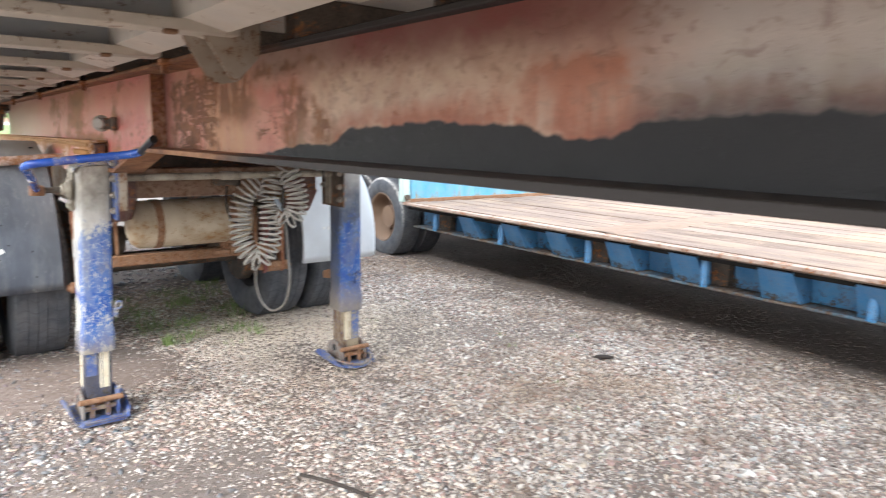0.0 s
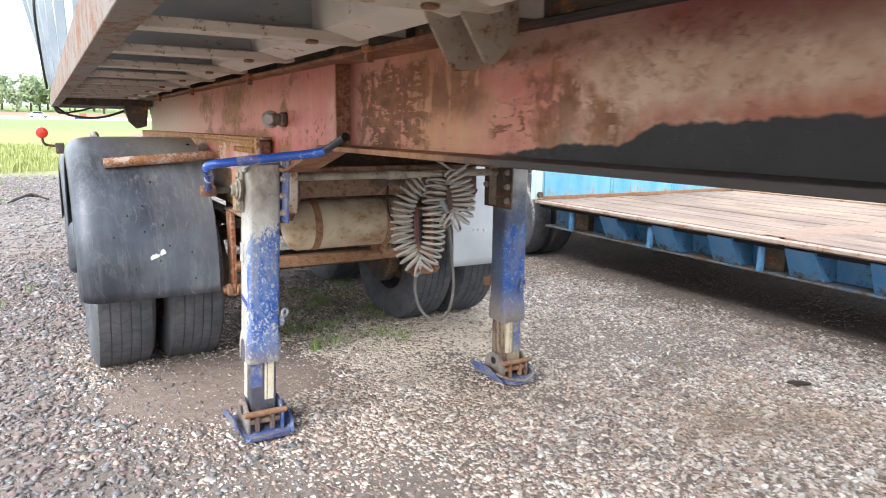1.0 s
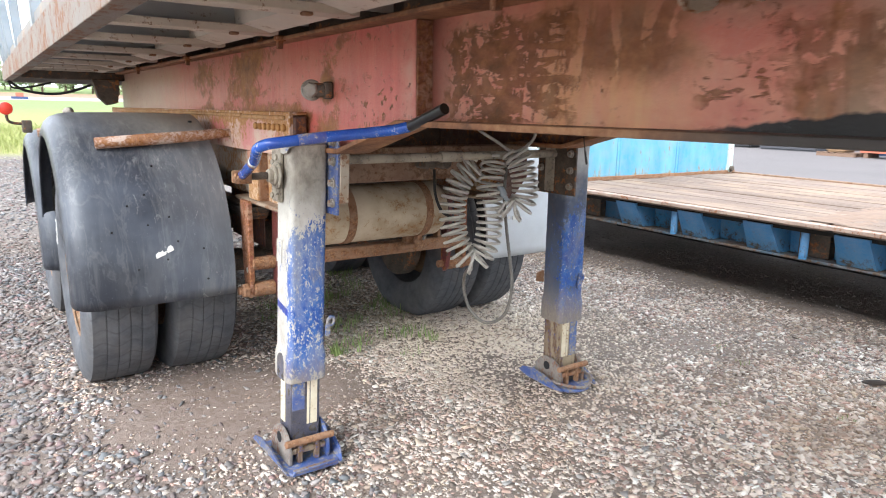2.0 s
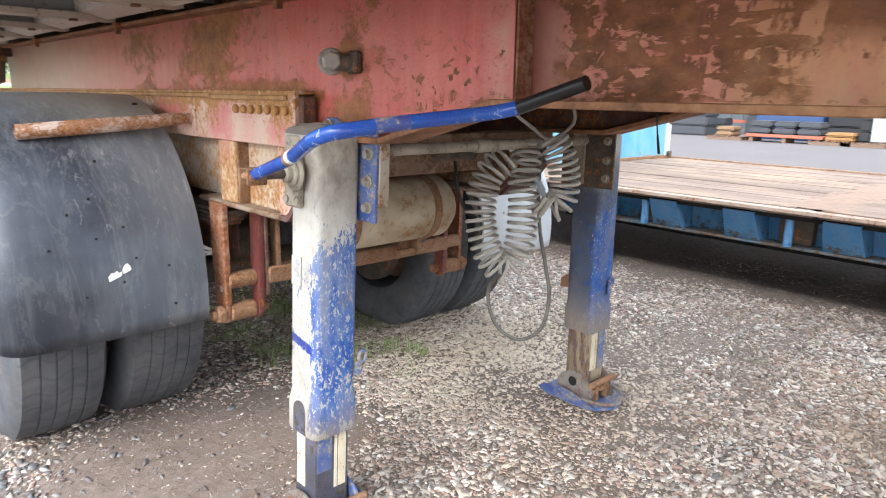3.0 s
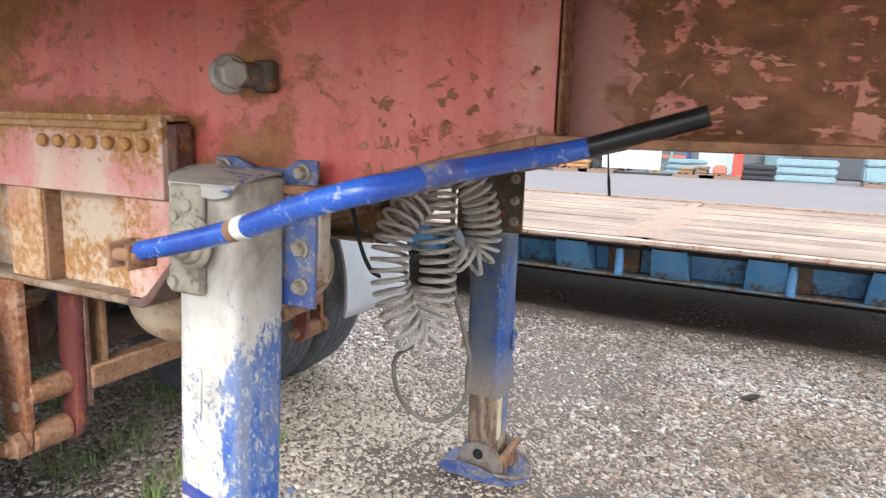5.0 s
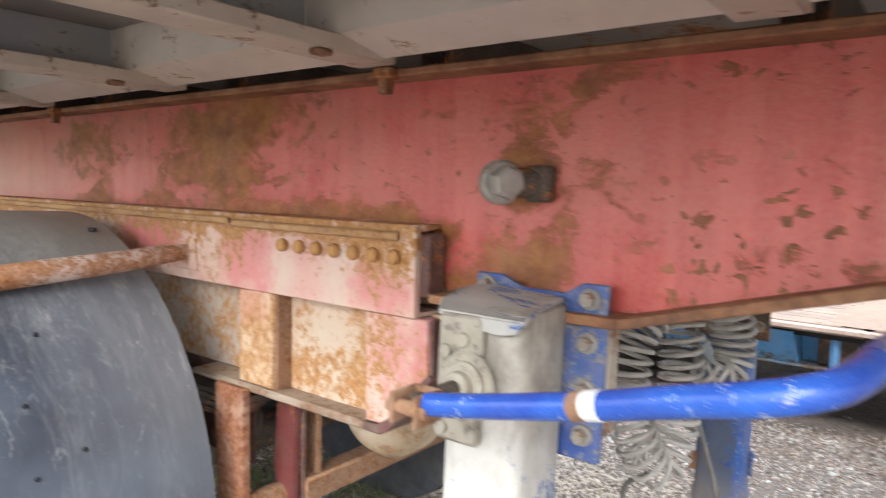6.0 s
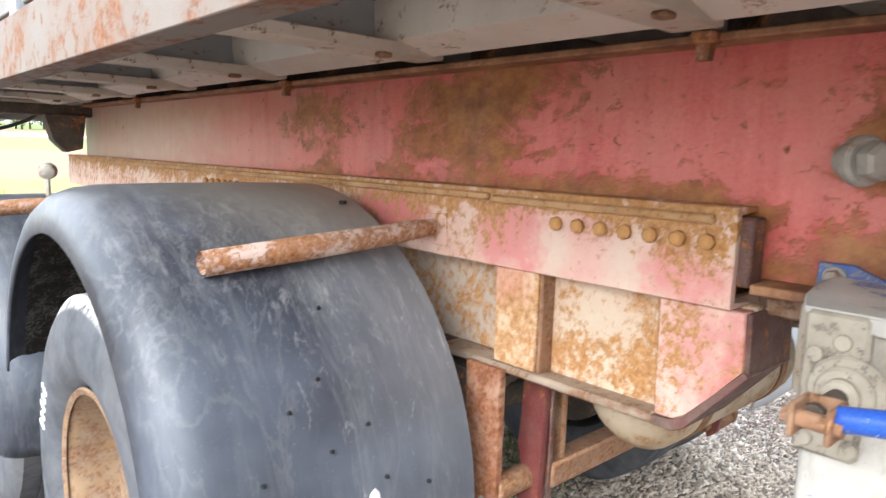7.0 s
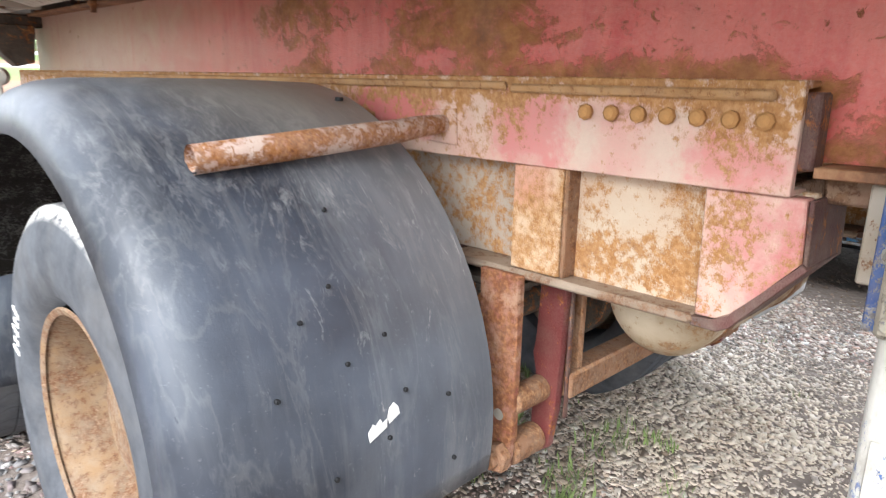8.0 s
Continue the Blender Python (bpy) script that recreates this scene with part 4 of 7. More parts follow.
def smooth_path(pts, n=8):
    """Catmull-Rom through pts."""
    ps = [Vector(p) for p in pts]
    ps = [ps[0] * 2 - ps[1]] + ps + [ps[-1] * 2 - ps[-2]]
    out = []
    for i in range(1, len(ps) - 2):
        a, b, c, d = ps[i - 1:i + 3]
        for k in range(n):
            t = k / n
            out.append(0.5 * ((2 * b) + (c - a) * t + (2 * a - 5 * b + 4 * c - d) * t * t + (3 * b - a - 3 * c + d) * t ** 3))
    out.append(ps[-2])
    return out


def coil_path(pts, radius, turns, per=18):
    """A helix of that radius wound round the smooth path through pts."""
    core = smooth_path(pts, 16)
    lens = [0.0]
    for a, b in zip(core, core[1:]):
        lens.append(lens[-1] + (b - a).length)
    total, out, side, j = turns * per, [], None, 0
    for i in range(total + 1):
        s = lens[-1] * i / total
        while j < len(core) - 2 and lens[j + 1] < s:
            j += 1
        f = (s - lens[j]) / max(1e-9, lens[j + 1] - lens[j])
        p, d = core[j].lerp(core[j + 1], f), (core[j + 1] - core[j]).normalized()
        side = d.orthogonal().normalized() if side is None else (side - d * side.dot(d)).normalized()
        a = 2 * math.pi * i / per
        out.append(p + (side * math.cos(a) + d.cross(side) * math.sin(a)) * radius * (1 + 0.08 * math.sin(i * 0.37)))
    return out


def B():
    return bmesh.new()


# ---- ground ----
def land_height(x, y):
    rise = (0.016 * max(0.0, y - 18.0) + 0.03 * min(120.0, max(0.0, y - 230.0))) * min(1.0, max(0.0, 1 - (x - 0.35 * y - 4) / 20))
    near = 0.012 * noise.noise((x * 0.9, y * 0.9, 0.3)) if abs(x) < 14 and abs(y) < 14 else 0.0
    return rise + near - 0.012


def steps(lo, hi, fine_lo, fine_hi, fine, grow):
    out = [fine_lo + fine * i for i in range(int((fine_hi - fine_lo) / fine) + 1)]
    s, v = fine, fine_lo
    while v > lo:
        s *= grow
        v -= s
        out.insert(0, max(v, lo))
    s, v = fine, out[-1]
    while v < hi:
        s *= grow
        v += s
        out.append(min(v, hi))
    return out


def build_ground():
    xs, ys = steps(-900, 900, -5, 8, 0.25, 1.3), steps(-900, 900, -5, 9, 0.25, 1.3)
    me = bpy.data.meshes.new("ground")
    verts = [(x, y, land_height(x, y)) for y in ys for x in xs]
    w = len(xs)
    faces = [(j * w + i, j * w + i + 1, (j + 1) * w + i + 1, (j + 1) * w + i) for j in range(len(ys) - 1) for i in range(w - 1)]
    me.from_pydata(verts, [], faces)
    me.materials.append(SOIL)
    me.polygons.foreach_set("use_smooth", [True] * len(me.polygons))
    return tagged(new("ground", me), "pale trodden gravel yard running out into green fields", "ground", kind="structure")


build_ground()


def trodden(x, y):
    """How bare and earthy the ground is there, 0 to 1: mud before the wheels, patches, and the strip under the
    low-loader, kept bare to deepen its shade.
    """
    v = 0.12 + 0.8 * noise.noise((x * 0.8, y * 0.8, 2.0)) + 0.5 * noise.noise((x * 2.6, y * 2.6, 5.0))
    v += 1.9 * math.exp(-((x + 0.25) / 0.6) ** 2 - ((y - 1.05) / 0.36) ** 2)
    v += 0.5 * math.exp(-((x + 0.1) / 0.9) ** 2 - ((y + 0.2) / 0.7) ** 2)
    v -= 0.9 * min(1.0, max(0.0, (-0.55 - x) / 0.5))
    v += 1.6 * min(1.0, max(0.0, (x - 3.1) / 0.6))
    return min(1.0, max(0.0, v))


def build_gravel(count, area, seed, rmin, rmax, mat, sparse, small=False, skew=1.8):
    """Loose stones as one mesh: squashed, broken cuboids, or octahedra for the small ones."""
    rng = np.random.default_rng(seed)
    ico = bmesh.new()
    if small:
        corners = [ico.verts.new(p) for p in ((0, 0, 1), (1, 0, 0.2), (0, 1, -0.1), (-1, 0, 0.2), (0, -1, -0.1), (0, 0, -1))]
        for k in range(4):
            ico.faces.new((corners[0], corners[1 + k], corners[1 + (k + 1) % 4]))
            ico.faces.new((corners[5], corners[1 + (k + 1) % 4], corners[1 + k]))
    else:
        bmesh.ops.create_cube(ico, size=1.5)
        bmesh.ops.triangulate(ico, faces=ico.faces)
    ico.verts.index_update()
    base = np.array([v.co[:] for v in ico.verts])
    tris = np.array([[v.index for v in f.verts] for f in ico.faces])
    ico.free()
    x0, x1, y0, y1 = area
    px, py = rng.uniform(x0, x1, count), rng.uniform(y0, y1, count)
    bare = np.array([trodden(x, y) for x, y in zip(px, py)])
    rim = np.minimum(np.minimum(px - x0, x1 - px), np.minimum(py - y0, y1 - py))
    rim = rim + np.array([0.5 * noise.noise((x * 1.7, y * 1.7, 9.0)) for x, y in zip(px, py)])
    keep = (rng.random(count) > bare * sparse) & (rng.random(count) < np.clip(rim / 0.8, 0.0, 1.0))
    px, py, bare = px[keep], py[keep], bare[keep]
    count = len(px)
    r = rmin * (rmax / rmin) ** (rng.random(count) ** skew) * (1 - 0.35 * bare * sparse)
    pz = np.array([land_height(x, y) for x, y in zip(px, py)])
    nv = len(base)
    pts = base[None] * (1 + rng.uniform(-0.34, 0.34, (count, nv, 1))) + rng.uniform(-0.24, 0.24, (count, nv, 3))
    pts = pts * (r[:, None, None] * rng.uniform([0.9, 0.55, 0.26], [1.7, 1.1, 0.55], (count, 3))[:, None, :])
    a = rng.uniform(0, 2 * np.pi, count)
    c, s = np.cos(a)[:, None], np.sin(a)[:, None]
    tilt = rng.uniform(-0.45, 0.45, count)[:, None]
    X, Y, Z = pts[..., 0], pts[..., 1], pts[..., 2]
    Z = Z + X * tilt + Y * np.roll(tilt, 1, 0)
    out = np.stack([X * c - Y * s + px[:, None], X * s + Y * c + py[:, None], Z + (pz + r * 0.18)[:, None]], -1).reshape(-1, 3)
    idx = (tris[None] + (np.arange(count) * nv)[:, None, None]).reshape(-1)
    me = bpy.data.meshes.new("gravel")
    nt = len(idx) // 3
    me.vertices.add(len(out))
    me.vertices.foreach_set("co", out.astype(np.float32).ravel())
    me.loops.add(len(idx))
    me.loops.foreach_set("vertex_index", idx.astype(np.int32))
    me.polygons.add(nt)
    me.polygons.foreach_set("loop_start", np.arange(0, nt * 3, 3, dtype=np.int32))
    me.update(calc_edges=True)
    me.materials.append(mat)
    return me


tagged(new("gravel", build_gravel(150000, (-0.9, 3.8, -2.9, 3.4), 4, 0.0046, 0.0095, GRIT, 0.85, True)), "sandy trodden gravel of small crushed stones", "gravel", kind="stuff")
tagged(new("larger_stones", build_gravel(140000, (-0.9, 3.8, -2.9, 3.4), 8, 0.0056, 0.0145, GRIT, 0.97)), "larger pale crushed stones lying among the grit", "gravel", kind="stuff")
tagged(new("pebbles", build_gravel(66000, (-3.8, 0.2, -2.0, 5.6), 5, 0.0062, 0.018, PEBBLES, 0.8, False, 1.9)), "larger loose pink, grey and white stones", "gravel", kind="stuff")
tagged(new("shaded_gravel", build_gravel(26000, (2.9, 6.4, -5.0, 3.2), 12, 0.006, 0.016, SHADE_STONES, 0.35, True)), "scattered stones under the low-loader, tinted dark for its shade", "gravel", kind="stuff")
tagged(new("far_gravel", build_gravel(46000, (-6.5, 2.0, 2.6, 18.0), 6, 0.012, 0.032, PEBBLES, 0.4, True)), "loose mixed stones further along the yard", "gravel", kind="stuff")

# ---- red semi-trailer ----
trailer = thing("semi_trailer", (0.5, 1.8, 0.0), "old red flatbed semi-trailer with rusted chassis standing on its landing legs", "trailer")
WEB_TOP = 1.482


def main_beam(x, way, label, paint, front_coat):
    """An I-beam with a cranked lower flange. Ahead of y = 0 its web stands 5 cm further in; way points outwards."""
    front, rear, xf = -4.2, 4.5, x - way * 0.05
    bm = prism(B(), [(x, -0.012, 1.212), (x, 0.38, 1.112), (x, rear, 1.085), (x, rear, WEB_TOP), (x, -0.012, WEB_TOP)], (-way * 0.012, 0, 0))
    web = part("main_beam", bm, paint, trailer, label)
    bm = prism(B(), [(xf, front, 1.212), (xf, -0.004, 1.212), (xf, -0.004, WEB_TOP), (xf, front, WEB_TOP)], (-way * 0.012, 0, 0))
    part("front_web", bm, front_coat, web, "faded pink web with brown scrubs and black tar spray")
    bm = box(B(), min(x, xf), max(x, xf), -0.018, -0.006, 1.213, WEB_TOP - 0.001, 0.002)
    part("end_plate", bm, CHEEK, web, "rusted red end plate of the doubled web")
    bm = B()
    lo = [(front, 1.212), (0.0, 1.212), (0.38, 1.112), (0.72, 1.108)]
    a, b = x - 0.062, x + 0.062
    for (y0, z0), (y1, z1) in zip(lo, lo[1:]):
        prism(bm, [(a, y0, z0), (a, y1, z1), (a, y1, z1 - 0.016), (a, y0, z0 - 0.016)], (b - a, 0, 0), 0.002)
    part("lower_flange", bm, TAR_FLANGE, web, "rust-brown lower flange, black with tar towards the front")
    bm = box(B(), a, b, -0.95, rear, WEB_TOP, WEB_TOP + 0.014, 0.003)
    box(bm, min(xf, xf + way * 0.03), b if way < 0 else xf + 0.03, front, -0.95, WEB_TOP, WEB_TOP + 0.014, 0.003)
    part("upper_flange", bm, TAR_FLANGE, web, "rust-brown upper flange")
    return web


main_beam(0.0, -1, "faded red beam with rust patches and pits", BEAM, FRONT)
# the far beam has a darker red than the near one
main_beam(1.0, 1, "dark red beam", DARK_RED, DARK_RED)

# deck: floor, cross members, side rails, stakes
XM_Y = [0.82 + 0.63 * k for k in range(-8, 2)] + [2.13 + 0.65 * k for k in range(6)]
FLOOR_Z = 1.612
bm = box(B(), -0.74, 1.74, -4.2, 6.0, FLOOR_Z, 1.66, 0.003)
part("deck_floor", bm, DECK_UNDER, trailer, "dark grimy deck floor seen from below")


def crossmember_mesh(x_in, x_out):
    """A pressed channel from the beam to the side rail: lower flange and a web behind it."""
    z0, lo, hi = 1.497, min(x_in, x_out), max(x_in, x_out)
    bm = box(B(), lo, hi, -0.03, 0.05, z0, z0 + 0.008, 0.002)
    box(bm, lo, hi, -0.0355, -0.03, z0, z0 + 0.026, 0.002)
    return to_mesh("crossmember", bm, DECK_STEEL)


def web_mesh(x_in, x_out):
    lo, hi = min(x_in, x_out), max(x_in, x_out)
    return to_mesh("crossmember_web", box(B(), lo, hi, 0.043, 0.049, 1.505, FLOOR_Z, 0.0), DECK_WEB)


xm_near, xm_far = crossmember_mesh(-0.085, -0.70), crossmember_mesh(1.085, 1.70)
xw_near, xw_far = web_mesh(-0.085, -0.70), web_mesh(1.085, 1.70)
tab = to_mesh("rust_tab", box(B(), -0.258, -0.228, -0.038, -0.012, 1.487, 1.4968, 0.003), RUST)
lug = to_mesh("deck_clip", prism(box(B(), -0.085, -0.05, -0.02, 0.02, 1.478, 1.498, 0.004), [(-0.078, -0.01, 1.452), (-0.078, 0.01, 1.452), (-0.078, 0.013, 1.478), (-0.078, -0.013, 1.478)], (0.018, 0, 0)), FLANGE)
for k, y in enumerate(XM_Y):
    ob = part("crossmember", xm_near, None, trailer)
    ob.location.y += y
    part("crossmember_web", xw_near, None, ob, "blue-grey grimy web of the cross member")
    part("rust_tab", tab, None, ob)
    if k % 2 == 0 and y > -1:
        part("deck_clip", lug, None, ob)
    ob = part("crossmember", xm_far, None, trailer)
    ob.location.y += y
    part("crossmember_web", xw_far, None, ob, "blue-grey grimy web of the cross member")
for y0, y1 in zip(XM_Y, XM_Y[1:]):
    for x, s in ((0.0, 1), (1.0, -1)):
        sec = [(-0.218, FLOOR_Z), (-0.215, 1.525), (-0.115, 1.502), (-0.1, 1.512), (-0.1, 1.52), (-0.117, 1.509), (-0.209, 1.531), (-0.212, FLOOR_Z)]
        bm = prism(B(), [(x + s * u, y0 + 0.051, v) for u, v in sec], (0, y1 - y0 - 0.008, 0))
        part("closing_plate", bm, PLATE, trailer, "dusty pale folded plate along the beam")
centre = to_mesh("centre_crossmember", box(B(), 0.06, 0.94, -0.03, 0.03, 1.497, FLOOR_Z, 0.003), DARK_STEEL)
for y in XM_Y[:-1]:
    part("centre_crossmember", centre, None, trailer, "dark cross member between the beams").location.y += y


def side_rail(x_out, s, label):
    sec = [(0.0, 1.446), (0.06, 1.446), (0.06, 1.454), (0.008, 1.454), (0.008, 1.575), (0.06, 1.575), (0.06, 1.583), (0.0, 1.583)]
    bm = prism(B(), [(x_out + s * u, -4.2, v) for u, v in sec], (0, 10.2, 0), 0.002)
    return part("side_rail", bm, SIDE_RAIL, trailer, label)


side_rail(-0.765, 1, "white side rail with scuffs and rust stains")
side_rail(1.765, -1, "white side rail")
bm = box(B(), -0.75, 1.75, 5.96, 6.04, 1.44, 1.65, 0.006)
part("rear_bumper_beam", bm, DECK_UNDER, trailer, "dark rear end beam")
for y, lean, wide in ((-1.3, 0.0, 0.04), (0.4, 0.0, 0.045), (2.2, 0.02, 0.045), (3.7, 0.05, 0.035), (4.7, 0.09, 0.025), (5.2, 0.13, 0.02), (5.55, 0.17, 0.02), (5.85, 0.21, 0.02)):
    bm = box(B(), -0.752, -0.70, y - wide, y + wide, 1.583, 2.75, 0.006)
    for v in bm.verts:
        v.co.x -= lean * (v.co.z - 1.583)
    part("stake", bm, STAKE, trailer, "blue-grey steel stake post")
bm = tube(B(), smooth_path([(-0.73, 5.7, 1.44), (-0.6, 5.75, 1.36), (-0.35, 5.7, 1.34), (-0.1, 5.6, 1.42), (0.0, 5.5, 1.5)], 8), 0.012, 8)
tube(bm, smooth_path([(-0.74, 5.6, 1.44), (-0.7, 5.62, 1.38), (-0.55, 5.7, 1.4), (-0.4, 5.7, 1.44)], 8), 0.009, 8)
part("hanging_cable", bm, CABLE, trailer, "black cable drooping under the deck end")
bm = tube(B(), smooth_path([(-0.79, 5.2, 2.7), (-0.84, 4.9, 2.3), (-0.82, 5.3, 1.9), (-0.79, 5.7, 1.62)], 8), 0.012, 8)
part("tie_rope", bm, CABLE, trailer, "dark tie rope on the stakes")

# rear bracket under the deck
bm = box(B(), -0.70, 0.0, 4.36, 4.44, 1.43, 1.49, 0.006)
prism(bm, [(-0.24, 4.34, 1.44), (-0.04, 4.34, 1.44), (-0.06, 4.34, 1.26), (-0.14, 4.34, 1.24), (-0.2, 4.34, 1.3)], (0, 0.1, 0), 0.004)
part("rear_bracket", bm, DARK_STEEL, trailer, "dark grimy bracket under the deck")

# twistlock pocket plates under the deck edge
EDGE_WEAR = weathered("worn_pale_plate_edge", lin(196, 186, 172), lin(160, 128, 98), 0.45, 30, 0.6, 0.2)
slim = [(-0.016, 1.47), (-0.022, 1.452), (-0.062, 1.41), (-0.073, 1.402), (-0.085, 1.398), (-0.096, 1.405), (-0.158, 1.502), (-0.166, 1.522)]
broad = [(-0.006, 1.43), (-0.014, 1.412), (-0.03, 1.402), (-0.062, 1.396), (-0.09, 1.397), (-0.104, 1.406), (-0.16, 1.5), (-0.168, 1.522)]
for y, dx, tip in ((-1.06, 0.0, slim), (-0.945, -0.005, broad)):
    bm = prism(B(), [(-0.168 + dx, y, 1.61), (-0.012 + dx, y, 1.61)] + [(u + dx, y, v) for u, v in tip], (0, 0.01, 0), 0.002)
    plate = part("gusset_plate", bm, GUSSET, trailer, "grey pointed gusset plate with rusty edges")
    bm = tube(B(), [(u + dx - 0.001, y + 0.0005, v - 0.0005) for u, v in tip[3:]], 0.0018, 6)
    part("worn_edge", bm, EDGE_WEAR, plate, "pale worn edge with rust")

# big stud and nut on the web
bm = box(B(), -0.026, 0.0, 0.515, 0.56, 1.272, 1.33, 0.006)
cyl(bm, (-0.012, 0.545, 1.302), (-0.052, 0.585, 1.302), 0.024, 16)
stud = part("web_plug", bm, DARK_STEEL, trailer, "dark pipe plug fitting on the web")
c, n = Vector((-0.05, 0.588, 1.302)), Vector((-0.52, -0.85, 0.0)).normalized()
bm = cyl(B(), c - n * 0.01, c + n * 0.012, 0.036, 28, 0.005)
cyl(bm, c - n * 0.034, c - n * 0.006, 0.024, 20, 0.004)
part("collar", bm, BOLT_STEEL, stud, "dull grey round collar")
bm = cyl(B(), c + n * 0.01, c + n * 0.04, 0.0275, 6, 0.006)
part("nut", bm, BOLT_STEEL, stud, "dull steel hexagon head")

# bogie rail along the beam
sec = [(-0.002, 1.226), (-0.072, 1.226), (-0.072, 1.063), (-0.002, 1.063), (-0.002, 1.071), (-0.06, 1.071), (-0.06, 1.216), (-0.002, 1.216)]
bogie = part("bogie_rail", prism(B(), [(u, 0.742, v) for u, v in sec], (0, 3.858, 0), 0.002), RAIL_PAINT, trailer, "rusted pale pink channel bolted along the beam")
bm = box(B(), -0.084, -0.072, 0.777, 1.256, 1.196, 1.213, 0.004)
box(bm, -0.082, -0.072, 1.268, 4.5, 1.2, 1.217, 0.004)
part("top_strip", bm, STRIP, bogie, "ochre rust strip")
bm = box(B(), -0.058, -0.012, 0.722, 0.762, 1.1, 1.21, 0.004)
part("end_block", bm, DARK_RED, bogie, "dark red block in the open end")
rivet = to_mesh("rivet", cyl(B(), (-0.07, 0, 1.168), (-0.087, 0, 1.168), 0.0138, 8, 0.0045), OCHRE)
for i in range(7):
    part("rivet", rivet, None, bogie).location.y += 0.787 + i * 0.0502
for i in range(7):
    part("rivet", rivet, None, bogie).location.y += 2.4 + i * 0.05


def hanger(dy, x0, s, label):
    """Suspension hanger box under the rail with a rib, a ledge and two cheeks that hold the spring pin."""
    def X(v):
        return x0 + s * v

    def bx(bm, a, b, *rest):
        return box(bm, min(X(a), X(b)), max(X(a), X(b)), rest[0] + dy, rest[1] + dy, *rest[2:])

    bm = B()
    pent = [(X(-0.02), 0.72 + dy, 1.066), (X(-0.02), 0.713 + dy, 0.96), (X(-0.02), 0.832 + dy, 0.848), (X(-0.02), 1.25 + dy, 0.852), (X(-0.02), 1.25 + dy, 1.066)]
    prism(bm, pent, (s * 0.02, 0, 0), 0.002)
    bx(bm, -0.004, 0.006, 1.22, 2.34, 0.854, 1.064, 0.002)
    body = part("suspension_hanger", bm, HANGER, trailer, label)
    bm = B()
    prism(bm, [(X(-0.056), 0.712 + dy, 1.06), (X(-0.056), 0.709 + dy, 0.955), (X(0.11), 0.709 + dy, 0.955), (X(0.11), 0.712 + dy, 1.06)], (0, 0.008, 0), 0.002)
    prism(bm, [(X(-0.056), 0.709 + dy, 0.957), (X(-0.056), 0.83 + dy, 0.84), (X(0.11), 0.83 + dy, 0.84), (X(0.11), 0.709 + dy, 0.957)], (0, 0.006, 0.006), 0.0)
    part("front_plate", bm, DARK_RED, body, "dark grimy red end plate")
    part("ledge", bx(B(), -0.07, 0.11, 0.866, 1.43, 0.834, 0.852, 0.006), LEDGE, body, "dusty grey-brown ledge")
    # the rib's forward side is browner than its face
    part("rib_side", bx(B(), -0.058, 0.0, 1.126, 1.136, 0.853, 1.0625, 0.002), RUST, body, "brown side of the rib")
    part("rib", bx(B(), -0.064, 0.0, 1.1365, 1.252, 0.853, 1.0628, 0.004), RIB, body, "rust-stained box rib")
    face = [(0.722, 1.061), (0.717, 0.964), (0.734, 0.944), (0.806, 0.866), (0.83, 0.852), (0.866, 0.852), (0.87, 1.061)]
    part("cover_plate", prism(B(), [(X(-0.06), y + dy, z) for y, z in face], (s * 0.038, 0, 0), 0.003), COVER, body, "faded pink and cream cover plate")
    edge = [(0.716, 0.968), (0.706, 0.96), (0.806, 0.844), (0.826, 0.833), (0.87, 0.833), (0.87, 0.85), (0.83, 0.851), (0.808, 0.864)]
    part("lower_lip", prism(B(), [(X(-0.064), y + dy, z) for y, z in edge], (s * 0.15, 0, 0), 0.002), LIP, body, "dark brown and red lower lip")
    near = [(1.206, 0.845), (1.31, 0.845), (1.3, 0.62), (1.29, 0.5), (1.284, 0.45), (1.268, 0.418), (1.24, 0.405), (1.214, 0.418), (1.208, 0.47), (1.212, 0.53), (1.21, 0.6)]
    part("cheek", prism(B(), [(X(-0.088), y + dy, z) for y, z in near], (s * 0.016, 0, 0), 0.003), CHEEK, body, "rusted red and cream near cheek")
    part("cheek_edge", bx(B(), -0.0875, -0.066, 1.207, 1.214, 0.48, 0.844, 0.003), CHEEK, body, "rust and cream folded edge of the cheek")
    far = [(1.172, 0.845), (1.238, 0.845), (1.24, 0.68), (1.252, 0.64), (1.236, 0.6), (1.25, 0.44), (1.225, 0.405), (1.196, 0.43), (1.184, 0.52)]
    part("cheek", prism(B(), [(X(0.03), y + dy, z) for y, z in far], (s * 0.022, 0, 0), 0.003), RED_PAINT, body, "dark red far cheek")
    part("cheek_edge", bx(B(), 0.052, 0.066, 1.172, 1.18, 0.5, 0.845, 0.003), DARK_RED, body, "dark edge of the far cheek")
    bm = cyl(B(), (X(-0.075), 1.226 + dy, 0.565), (X(0.032), 1.226 + dy, 0.565), 0.03, 14, 0.004)
    part("spacer", bm, RUST, body, "rust-orange spacer tube")
    part("inner_plate", bx(B(), 0.1, 0.118, 1.176, 1.226, 0.56, 0.833, 0.004), RUST, body, "rust-brown inner plate")
    bm = cyl(B(), (X(-0.135), 1.232 + dy, 0.447), (X(0.08), 1.232 + dy, 0.447), 0.019, 14, 0.003)
    cyl(bm, (X(-0.118), 1.232 + dy, 0.447), (X(-0.0885), 1.232 + dy, 0.447), 0.034, 6, 0.005)
    cyl(bm, (X(-0.07), 1.232 + dy, 0.447), (X(0.028), 1.232 + dy, 0.447), 0.034, 18, 0.005)
    part("spring_pin", bm, RUST, body, "rusty pin with a hexagon nut and a sleeve")
